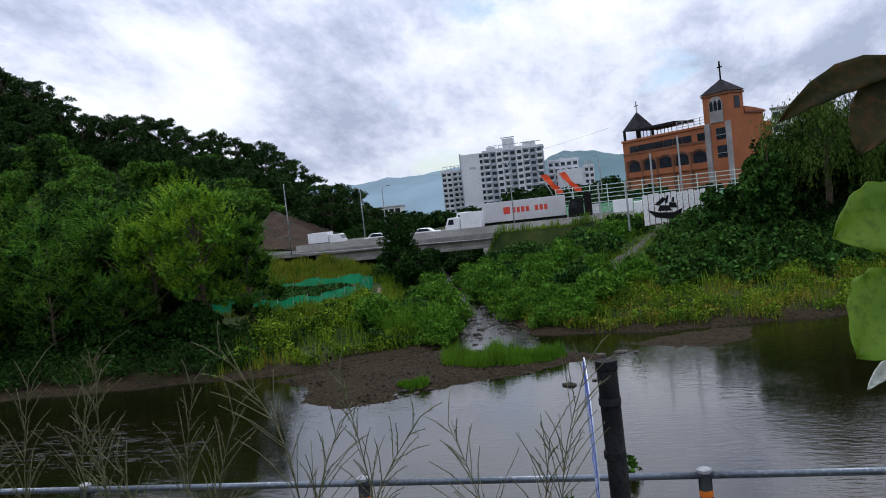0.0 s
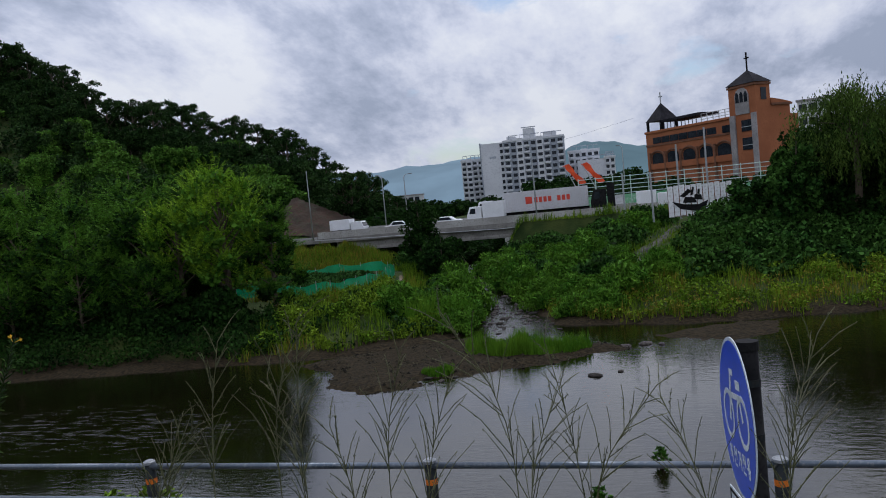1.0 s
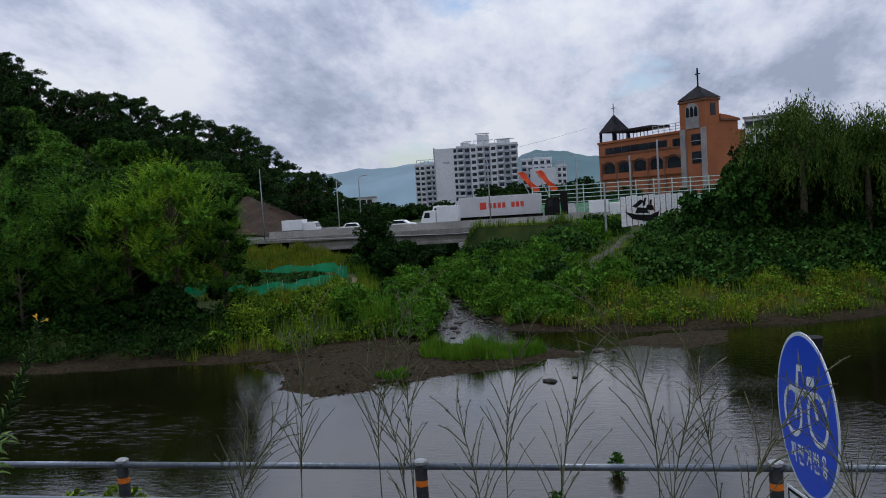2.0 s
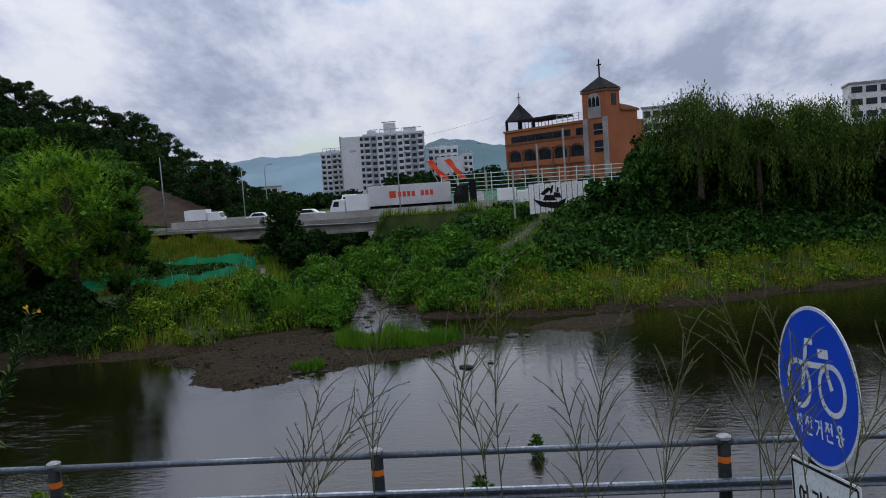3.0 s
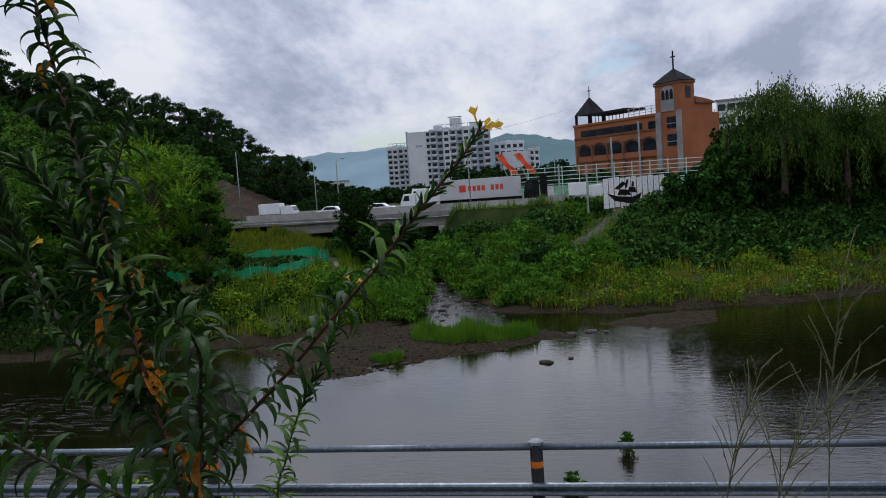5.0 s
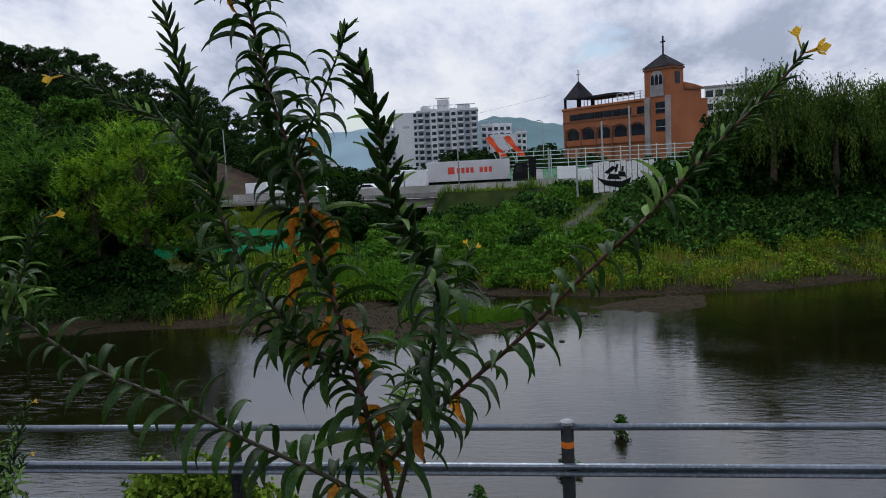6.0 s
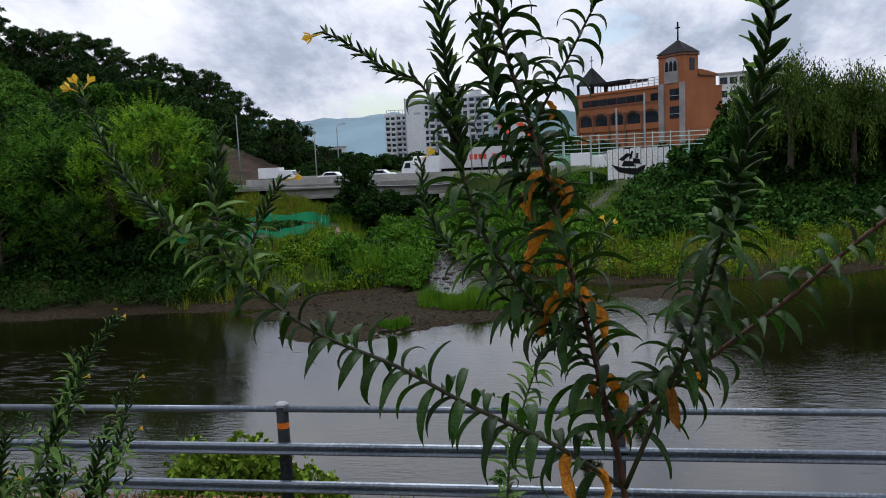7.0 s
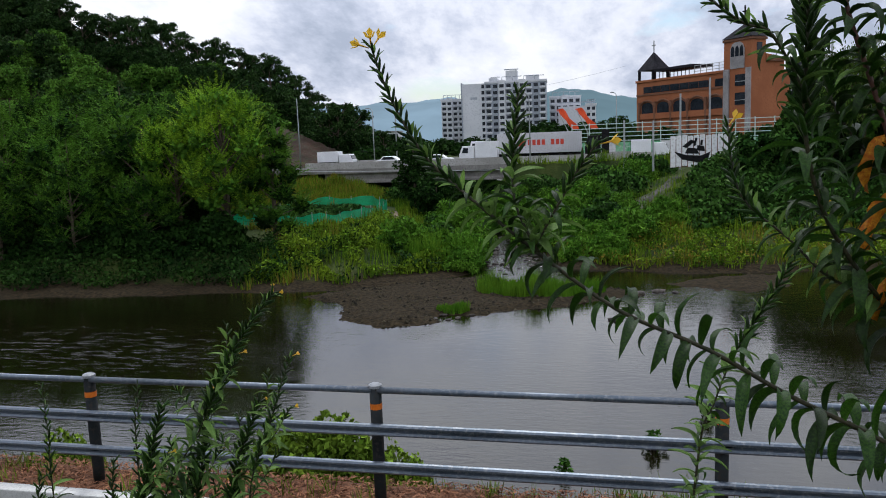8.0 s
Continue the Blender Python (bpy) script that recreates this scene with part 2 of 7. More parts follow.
def water_material():
    m = bpy.data.materials.new("river water")
    m.use_nodes = True
    n, l = m.node_tree.nodes, m.node_tree.links
    bsdf = n["Principled BSDF"]
    tc = n.new("ShaderNodeTexCoord")
    mp = n.new("ShaderNodeMapping"); mp.inputs["Scale"].default_value = (0.6, 1.7, 1.0)
    l.new(tc.outputs["Object"], mp.inputs[0])
    n1 = n.new("ShaderNodeTexNoise"); n1.inputs["Scale"].default_value, n1.inputs["Detail"].default_value = 2.6, 4.0
    n1.inputs["Roughness"].default_value = 0.62
    n2 = n.new("ShaderNodeTexNoise"); n2.inputs["Scale"].default_value, n2.inputs["Detail"].default_value = 0.14, 3.0
    l.new(mp.outputs[0], n1.inputs["Vector"]); l.new(tc.outputs["Object"], n2.inputs["Vector"])
    n3 = n.new("ShaderNodeTexNoise"); n3.inputs["Scale"].default_value, n3.inputs["Detail"].default_value = 1.7, 2.0
    l.new(mp.outputs[0], n3.inputs["Vector"])
    rough = n.new("ShaderNodeMapRange"); rough.inputs[1].default_value, rough.inputs[2].default_value = 0.4, 0.68
    rough.inputs[3].default_value, rough.inputs[4].default_value = 0.007, 0.021
    l.new(n2.outputs["Fac"], rough.inputs[0])
    swell = n.new("ShaderNodeBump"); swell.inputs["Strength"].default_value, swell.inputs["Distance"].default_value = 1.0, 0.005
    l.new(n3.outputs["Fac"], swell.inputs["Height"])
    bp = n.new("ShaderNodeBump"); bp.inputs["Strength"].default_value = 1.0
    off = n.new("ShaderNodeVectorMath"); off.operation = "SUBTRACT"; off.inputs[1].default_value = (-28.0, 31.0, WATER)
    scl = n.new("ShaderNodeVectorMath"); scl.operation = "MULTIPLY"; scl.inputs[1].default_value = (0.085, 0.26, 0.0)
    lng = n.new("ShaderNodeVectorMath"); lng.operation = "LENGTH"
    l.new(tc.outputs["Object"], off.inputs[0]); l.new(off.outputs[0], scl.inputs[0]); l.new(scl.outputs[0], lng.inputs[0])
    riffle = n.new("ShaderNodeMapRange"); riffle.inputs[1].default_value, riffle.inputs[2].default_value = 0.2, 1.3
    riffle.inputs[3].default_value, riffle.inputs[4].default_value = 0.09, 0.0
    l.new(lng.outputs["Value"], riffle.inputs[0])
    st = n.new("ShaderNodeMapping"); st.inputs["Scale"].default_value = (0.3, 1.5, 1.0); st.inputs["Rotation"].default_value = (0, 0, -0.25)
    l.new(tc.outputs["Object"], st.inputs[0])
    n4 = n.new("ShaderNodeTexNoise"); n4.inputs["Scale"].default_value, n4.inputs["Detail"].default_value = 2.4, 4.0
    l.new(st.outputs[0], n4.inputs["Vector"])
    streak = n.new("ShaderNodeMapRange"); streak.inputs[1].default_value, streak.inputs[2].default_value = 0.5, 0.66
    l.new(n4.outputs["Fac"], streak.inputs[0])
    tot = n.new("ShaderNodeMath"); tot.operation = "MULTIPLY_ADD"
    l.new(riffle.outputs[0], tot.inputs[0]); l.new(streak.outputs[0], tot.inputs[1]); l.new(rough.outputs[0], tot.inputs[2])
    sp = n.new("ShaderNodeSeparateXYZ"); l.new(tc.outputs["Object"], sp.inputs[0])
    brook = n.new("ShaderNodeMapRange"); brook.inputs[1].default_value, brook.inputs[2].default_value = 49.0, 55.0  # the shallow side stream runs rough
    brook.inputs[3].default_value, brook.inputs[4].default_value = 0.0, 0.05
    l.new(sp.outputs["Y"], brook.inputs[0])
    side = n.new("ShaderNodeMapRange"); side.inputs[1].default_value, side.inputs[2].default_value = -4.0, -7.0
    l.new(sp.outputs["X"], side.inputs[0])
    both = n.new("ShaderNodeMath"); both.operation = "MULTIPLY_ADD"
    l.new(brook.outputs[0], both.inputs[0]); l.new(side.outputs[0], both.inputs[1]); l.new(tot.outputs[0], both.inputs[2])
    l.new(both.outputs[0], bp.inputs["Distance"]); l.new(swell.outputs[0], bp.inputs["Normal"])
    l.new(n1.outputs["Fac"], bp.inputs["Height"]); l.new(bp.outputs[0], bsdf.inputs["Normal"])
    cr = n.new("ShaderNodeValToRGB")
    cr.color_ramp.elements[0].color, cr.color_ramp.elements[1].color = (0.003, 0.0027, 0.0012, 1), (0.007, 0.006, 0.002, 1)
    l.new(n2.outputs["Fac"], cr.inputs[0]); l.new(cr.outputs[0], bsdf.inputs["Base Color"])
    bsdf.inputs["Roughness"].default_value, bsdf.inputs["IOR"].default_value = 0.02, 1.72
    bsdf.inputs["Specular IOR Level"].default_value = 0.5
    return m


nt = M["net"].node_tree
clear, blend_ = nt.nodes.new("ShaderNodeBsdfTransparent"), nt.nodes.new("ShaderNodeMixShader")
blend_.inputs[0].default_value = 0.22
link = nt.nodes["Material Output"].inputs[0].links[0]
nt.links.new(link.from_socket, blend_.inputs[1]); nt.links.new(clear.outputs[0], blend_.inputs[2])
nt.links.new(blend_.outputs[0], nt.nodes["Material Output"].inputs[0])
M["ground"], M["water"] = ground_material(), water_material()

# ---- mesh helpers ----


class Shape:
    """Vertices and faces of one part."""

    def __init__(self):
        self.v, self.f = [], []

    def add(self, verts, faces):
        k = len(self.v)
        self.v += [tuple(p) for p in verts]
        self.f += [tuple(i + k for i in f) for f in faces]
        return self

    def box(self, x0, x1, y0, y1, z0, z1, m=None):
        p = [Vector((x, y, z)) for z in (z0, z1) for y in (y0, y1) for x in (x0, x1)]
        if m:
            p = [m @ q for q in p]
        return self.add(p, [(0, 2, 3, 1), (4, 5, 7, 6), (0, 1, 5, 4), (2, 6, 7, 3), (0, 4, 6, 2), (1, 3, 7, 5)])

    def tube(self, points, radii, seg=8, closed=True):
        points = [Vector(p) for p in points]
        rings, side = [], None
        for i, p in enumerate(points):
            d = (points[min(i + 1, len(points) - 1)] - points[max(i - 1, 0)]).normalized()
            side = (side - d * side.dot(d)).normalized() if side and (side - d * side.dot(d)).length > 1e-4 else d.orthogonal().normalized()
            up = d.cross(side)
            r = radii[i] if isinstance(radii, (list, tuple)) else radii
            rings.append([p + (side * math.cos(2 * math.pi * j / seg) + up * math.sin(2 * math.pi * j / seg)) * r for j in range(seg)])
        verts = [q for ring in rings for q in ring]
        faces = [(i * seg + j, i * seg + (j + 1) % seg, (i + 1) * seg + (j + 1) % seg, (i + 1) * seg + j)
                 for i in range(len(points) - 1) for j in range(seg)]
        if closed:
            faces += [tuple(range(seg - 1, -1, -1)), tuple(range((len(points) - 1) * seg, len(points) * seg))]
        return self.add(verts, faces)

    def prism(self, outline, m, depth):
        """An outline in the xy plane of m, pushed along its z by depth."""
        n = len(outline)
        verts = [m @ Vector((x, y, 0)) for x, y in outline] + [m @ Vector((x, y, depth)) for x, y in outline]
        faces = [tuple(range(n - 1, -1, -1)), tuple(range(n, 2 * n))] + [(i, (i + 1) % n, n + (i + 1) % n, n + i) for i in range(n)]
        return self.add(verts, faces)


def mesh_of(name, shape, mat, smooth=False, bevel=0.0):
    me = bpy.data.meshes.new(name)
    me.from_pydata(shape.v, [], shape.f)
    if bevel:
        bm = bmesh.new()
        bm.from_mesh(me)
        bmesh.ops.recalc_face_normals(bm, faces=bm.faces)
        edges = [e for e in bm.edges if len(e.link_faces) == 2 and e.calc_face_angle() > 0.6]
        bmesh.ops.bevel(bm, geom=edges, offset=bevel, segments=2, affect="EDGES", profile=0.5)
        bm.to_mesh(me)
        bm.free()
    me.materials.append(mat)
    if smooth:
        me.polygons.foreach_set("use_smooth", [True] * len(me.polygons))
    me.update()
    return me


def part(name, shape, mat, parent=None, label="", smooth=False, bevel=0.0):
    ob = new(name, mesh_of(name, shape, mat, smooth, bevel))
    if parent:
        ob.parent = parent
    return tagged(ob, label) if label else ob


def thing(name, label, category, at=(0, 0, 0), turn=0.0, group="", kind=""):
    ob = new(name)
    ob.empty_display_size = 0.2
    ob.matrix_basis = pose(*at, 0, 0, turn)
    return tagged(ob, label, category, group, kind)


def quads(name, pts, mat, parent=None, label="", n=4):
    """A joined mesh from an array (k, n, 3)."""
    k = len(pts)
    me = bpy.data.meshes.new(name)
    me.vertices.add(k * n); me.vertices.foreach_set("co", pts.reshape(-1).astype(np.float32))
    me.loops.add(k * n); me.loops.foreach_set("vertex_index", np.arange(k * n, dtype=np.int32))
    me.polygons.add(k); me.polygons.foreach_set("loop_start", np.arange(0, k * n, n, dtype=np.int32))
    me.materials.append(mat)
    me.update(calc_edges=True)
    ob = new(name, me)
    if parent:
        ob.parent = parent
    return tagged(ob, label) if label else ob


def leaf_quads(rng, centre, size, droop=0.0, long=1.6):
    """Leaf shaped quads (rhombs) at the centres, in random directions."""
    k = len(centre)
    a = rng.normal(size=(k, 3)); a[:, 2] -= droop
    a /= np.linalg.norm(a, axis=1)[:, None] + 1e-9
    b = rng.normal(size=(k, 3)); b -= a * np.sum(a * b, axis=1)[:, None]
    b /= np.linalg.norm(b, axis=1)[:, None] + 1e-9
    s = (size * rng.uniform(0.6, 1.35, k))[:, None]
    a, b = a * s * long * 0.5, b * s * 0.5
    return np.stack([centre - a, centre + b - a * 0.1, centre + a, centre - b - a * 0.1], axis=1)


# ---- the lie of the land ----
def smooth(a, b, v):
    t = np.clip((v - a) / (b - a), 0, 1)
    return t * t * (3 - 2 * t)


def line_distance(x, y, line):
    d = np.full(x.shape, 1e9)
    for (x0, y0), (x1, y1) in zip(line, line[1:]):
        dx, dy = x1 - x0, y1 - y0
        t = np.clip(((x - x0) * dx + (y - y0) * dy) / (dx * dx + dy * dy), 0, 1)
        d = np.minimum(d, np.hypot(x - x0 - t * dx, y - y0 - t * dy))
    return d


def inside(x, y, poly):
    r = np.zeros(x.shape, bool)
    for (x0, y0), (x1, y1) in zip(poly, poly[1:] + poly[:1]):
        if y0 != y1:
            r ^= ((y0 > y) != (y1 > y)) & (x < (x1 - x0) * (y - y0) / (y1 - y0) + x0)
    return r


SHORE_LEFT = [(-400, 20), (-60, 38), (-39, 41), (-31, 42.3), (-22, 43.6), (-18, 44.5), (-14.6, 46.5), (-11, 51.2), (-12.7, 60),
              (-16.1, 73), (-22.4, 97), (-28, 118), (-30, 135)]
SHORE_RIGHT = [(-24, 133), (-22, 116), (-19.6, 97), (-15.7, 82), (-12.6, 71.8), (-10.6, 65.5), (-8.3, 58.6), (-6.0, 53), (-4, 52.2),
               (2.4, 50.6), (9.7, 51.5), (13.5, 52.1), (19.7, 54.7), (24.6, 55.9), (60, 66), (400, 110)]
LEFT_LAND = SHORE_LEFT + [(-30, 4000), (-4000, 4000), (-4000, 0)]
RIGHT_LAND = SHORE_RIGHT + [(4000, 300), (4000, 4000), (-24, 4000)]
GRAVEL_BAR = [(-21.6, 42.7), (-17.8, 40.6), (-15.8, 36.4), (-13.3, 35), (-9.4, 36.9), (-7.3, 39.5), (-3.6, 41.0), (-2.1, 42.9), (0.2, 43.6),
              (-1.0, 46.0), (-6, 46.5), (-8, 47.5), (-10, 51), (-14.6, 48.0)]
SAND_BAR = [(-0.5, 47.6), (2.3, 49.5), (6.0, 51.5), (9.5, 52.0), (8.3, 47.0), (6.1, 44.6), (3.3, 45.2), (0.8, 46.2)]


def rough_noise(x, y, s, k=0.0):
    return (np.sin(x * s * 1.31 + 1.7 * np.sin(y * s * 0.83 + k) + k) * np.cos(y * s * 1.13 + 1.3 * np.sin(x * s * 0.71 - k)))


def land(x, y):
    """Height of the ground."""
    x, y = np.asarray(x, float), np.asarray(y, float)
    # near side: road shoulder, slope, cycle path, planted strip, river slope
    near = 1.75 - 1.95 * smooth(1.75, 2.95, y)
    near = np.where(y > 6.6, -0.25 - 6.6 * smooth(6.8, 12.5, y), near)
    h = near
    wob = 0.5 * rough_noise(x, y, 0.55) + 0.25 * rough_noise(x, y, 1.5, 2.0)
    dl = line_distance(x, y, SHORE_LEFT) + wob * 0.6
    left = -5.86 + 0.30 * smooth(0, 1.8, dl) + 1.5 * smooth(1.8, 8, dl) + 0.8 * smooth(8, 30, dl)
    left = left + 2.2 * smooth(85, 100, y) * smooth(-26, -40, x) + 1.0 * smooth(98, 112, y)
    hill = np.clip(-x - 50, 0, 110) * 0.325 * smooth(78, 165, y) + np.clip(-x - 60, 0, 60) * 0.12 * smooth(50, 90, y)
    hill = hill * (1 - smooth(172, 205, y))
    left = left + hill + 0.3 * wob * smooth(3, 8, dl)
    h = np.where(inside(x, y, LEFT_LAND), left, h)
    dr = line_distance(x, y, SHORE_RIGHT) + wob * 0.5
    right = -5.86 + 0.35 * smooth(0, 1.5, dr) + 1.5 * smooth(1.2, 8, dr) + 2.6 * smooth(7, 17, dr) + 1.5 * smooth(16, 24, dr)
    right = np.where(y > 97, np.maximum(right, -5.8 + 5.8 * smooth(0.5, 5, dr)), right)
    right = right + 2.5 * smooth(110, 160, y) + 0.25 * wob * smooth(2, 6, dr) * (1 - smooth(18, 24, dr))
    h = np.where(inside(x, y, RIGHT_LAND), right, h)
    for poly, top in ((GRAVEL_BAR, 0.34), (SAND_BAR, 0.22)):
        d = line_distance(x, y, poly + poly[:1]) * np.where(inside(x, y, poly), 1, -1) + 0.5 * wob
        h = np.maximum(h, WATER - 0.14 + top * smooth(-0.6, 1.6, d) + 0.06 * rough_noise(x, y, 2.7, 1.0) - 0.5 * np.exp(-((x + 10.4) / 0.9) ** 2 - ((y - 37.9) / 0.55) ** 2))
    return h


def land_at(x, y):
    return float(land(np.array([x]), np.array([y]))[0])


def spread(dense, start, stop, lo, hi, first):
    out_hi, out_lo, s = [], [], first
    v = stop
    while v < hi:
        v += s; s *= 1.35; out_hi.append(v)
    v, s = start, first
    while v > lo:
        v -= s; s *= 1.35; out_lo.append(v)
    return np.array(out_lo[::-1] + list(np.arange(start, stop + 1e-6, dense)) + out_hi)


gx, gy = spread(0.5, -62, 42, -4200, 4200, 1.0), spread(0.5, 0, 112, -300, 4600, 1.0)
XX, YY = np.meshgrid(gx, gy)
ZZ = land(XX, YY)
nx, ny = len(gx), len(gy)
idx = np.arange(nx * ny).reshape(ny, nx)
faces = np.stack([idx[:-1, :-1], idx[:-1, 1:], idx[1:, 1:], idx[1:, :-1]], -1).reshape(-1, 4)
me = bpy.data.meshes.new("ground")
me.from_pydata(np.stack([XX, YY, ZZ], -1).reshape(-1, 3).tolist(), [], faces.tolist())
me.materials.append(M["ground"])
me.polygons.foreach_set("use_smooth", [True] * len(me.polygons))
ground = tagged(new("ground", me), "muddy riverbanks and grassy valley floor of brown soil", "ground", kind="structure")

sh = Shape()
sh.add([(-420, 8, WATER), (420, 8, WATER), (420, 140, WATER), (-420, 140, WATER)], [(0, 1, 2, 3)])
tagged(part("water", sh, M["water"]), "shallow grey-brown river water reflecting the cloudy sky", "water", kind="structure")
# ---- near side: path, kerb, planted strip, guard rail ----
sh = Shape().box(-60, 60, 2.95, 6.1, -0.24, -0.19)
tagged(part("path", sh, M["asphalt"]), "dark asphalt cycle path beside the river", "path", kind="structure")
kerb = thing("kerb", "pale concrete kerb along the cycle path", "kerb", kind="structure")
stone = mesh_of("kerb_stone", Shape().box(0.006, 0.994, 6.1, 6.25, -0.3, -0.08), M["kerb"], bevel=0.012)
for i in range(-16, 14):
    o = new("kerb_stone", stone); o.parent = kerb; o.location.x = i
strip = Shape()
xs = np.arange(-40, 40.01, 0.25)
rows = [(6.25, -0.16), (6.45, -0.14), (6.7, -0.14), (6.92, -0.18), (7.12, -0.42)]
rng = np.random.default_rng(4)
vv = [(x, y, z + rng.uniform(-0.02, 0.03)) for y, z in rows for x in xs]
k = len(xs)
strip.add(vv, [(r * k + i, r * k + i + 1, (r + 1) * k + i + 1, (r + 1) * k + i) for r in range(len(rows) - 1) for i in range(k - 1)])
tagged(part("planting_strip", strip, M["litter"], smooth=True), "strip of reddish brown needle litter under the guard rail", "ground", kind="structure")
# loose litter: fine stalks
k = 20000
c = np.stack([rng.uniform(-10, 5, k), rng.uniform(6.27, 6.93, k), rng.uniform(-0.13, -0.09, k)], -1)
lq = leaf_quads(rng, c, 0.018, 0.0, 4.5); lq[:, :, 2] = c[:, None, 2] + (lq[:, :, 2] - c[:, None, 2]) * 0.35
M["twig"] = material("dry brown needles", (0.13, 0.055, 0.03), (0.26, 0.12, 0.06), 0.9, 3, 30, 0, island=0.5)
tagged(quads("litter", lq, M["twig"]), "scattered dry brown needles and stalks", "litter", kind="stuff")

RAIL_Y, POST_X, SPACING = 6.5, -0.84, 3.0
guard = thing("guard_rail", "galvanised three-rail guard rail with round posts", "guard rail")


def post_parts(parent, x):
    s = Shape().tube([(x, RAIL_Y, -0.35), (x, RAIL_Y, 0.985)], 0.055, 20)
    p = part("post", s, M["post_steel"], parent, "weathered dark steel post", True)
    s = Shape().tube([(x, RAIL_Y, 0.975), (x, RAIL_Y, 1.0), (x, RAIL_Y, 1.012)], [0.062, 0.062, 0.04], 20)
    part("cap", s, M["cap"], p, "pale post cap")
    s = Shape().tube([(x, RAIL_Y, 0.775), (x, RAIL_Y, 0.83)], 0.0565, 20, False)
    part("band", s, M["orange"], p, "orange reflective band")
    for z in (0.6, 0.24):
        s = Shape().box(x - 0.035, x + 0.035, RAIL_Y - 0.075, RAIL_Y - 0.05, z - 0.045, z + 0.045)
        part("bracket", s, M["steel"], p, bevel=0.006)


for i in range(-5, 6):
    post_parts(guard, POST_X + i * SPACING)


def ribbed(x0, x1, z):
    """A pressed steel beam with two ribs and a groove between."""
    prof = [(0.0, -0.058), (-0.022, -0.052), (-0.034, -0.036), (-0.026, -0.016), (-0.006, -0.006), (-0.006, 0.006), (-0.026, 0.016), (-0.034, 0.036), (-0.022, 0.052), (0.0, 0.058)]
    s, y = Shape(), RAIL_Y - 0.075
    n = len(prof)
    back = [(a + 0.006, b * 0.96) for a, b in reversed(prof)]
    ring = prof + back
    v = [(x, y + a, z + b) for x in (x0, x1) for a, b in ring]
    m = len(ring)
    s.add(v, [(i, (i + 1) % m, m + (i + 1) % m, m + i) for i in range(m)])
    return s


for i in range(-5, 5):
    x0 = POST_X + i * SPACING
    s = Shape().tube([(x0 - 0.01, RAIL_Y - 0.02, 0.955), (x0 + SPACING - 0.012, RAIL_Y - 0.02, 0.955)], 0.03, 16)
    part("top_rail", s, M["steel"], guard, smooth=True)
    for z in (0.6, 0.24):
        part("beam", ribbed(x0 + 0.004, x0 + SPACING + 0.08 if i % 2 else x0 + SPACING, z + (0.001 if i % 2 else 0)), M["steel"], guard)

rng = np.random.default_rng(14)
cx, cy = rng.uniform(-10, 3, 70), rng.uniform(6.3, 7.0, 70)
gx_, gy_ = np.repeat(cx, 16) + rng.normal(0, 0.06, 1120), np.repeat(cy, 16) + rng.normal(0, 0.06, 1120)
gh, ga = rng.uniform(0.06, 0.26, 1120), rng.uniform(0, 6.28, 1120)
b0 = np.stack([gx_, gy_, np.full(1120, -0.17)], -1)
sd = np.stack([np.cos(ga), np.sin(ga), np.zeros(1120)], -1) * 0.006
tp = b0 + np.stack([rng.normal(0, 0.06, 1120), rng.normal(0, 0.06, 1120), gh], -1)
tagged(quads("verge_grass", np.stack([b0 - sd, b0 + sd, tp + sd * 0.3, tp - sd * 0.3], 1), M["grass"]), "small green grass tufts among the litter", "grass", kind="stuff")

# ---- cycle sign ----
SIGN = Vector((1.56, 2.865, 2.43))
h = Vector((0.026, -0.245, 0.030)).normalized()
n_ = h.cross(Vector((0, 0, 1))).normalized() * 1
v_ = n_.cross(h).normalized() * 1
if v_.z < 0:
    v_ = -v_
n_ = h.cross(v_)
SM = Matrix((h, v_, n_)).transposed().to_4x4()
SM.translation = SIGN
sign = thing("cycle_sign", "round blue cycle lane sign on a black pole", "road sign")


def disc(r, z0, z1, seg=56):
    s = Shape()
    v = [(SM @ Vector((r * math.cos(a), r * math.sin(a), z))) for z in (z0, z1) for a in [2 * math.pi * i / seg for i in range(seg)]]
    return s.add(v, [tuple(range(seg - 1, -1, -1)), tuple(range(seg, 2 * seg))] + [(i, (i + 1) % seg, seg + (i + 1) % seg, seg + i) for i in range(seg)])


def ribbon(points, w, z=0.0016, closed=False):
    """A flat painted stroke on the sign."""
    s = Shape()
    p = [Vector(q) for q in points]
    k = len(p)
    L, R = [], []
    for i in range(k):
        a = p[i - 1] if (i or closed) else p[i]
        b = p[(i + 1) % k] if (i < k - 1 or closed) else p[i]
        d = (b - a).normalized()
        o = Vector((-d.y, d.x)) * w / 2
        L.append(p[i] + o); R.append(p[i] - o)
    v = [SM @ Vector((q.x, q.y, zz)) for zz in (z, z + 0.001) for q in L + R]
    seg = [(i, (i + 1) % k) for i in range(k if closed else k - 1)]
    f = [(2 * k + k + a, 2 * k + k + b, 2 * k + b, 2 * k + a) for a, b in seg]
    f += [(a, b, 2 * k + b, 2 * k + a) for a, b in seg] + [(k + b, k + a, 3 * k + a, 3 * k + b) for a, b in seg]
    return s.add(v, f)


def ring_points(cx, cy, r, k=28, ry=None):
    return [(cx + r * math.cos(2 * math.pi * i / k), cy + (ry or r) * math.sin(2 * math.pi * i / k)) for i in range(k)]


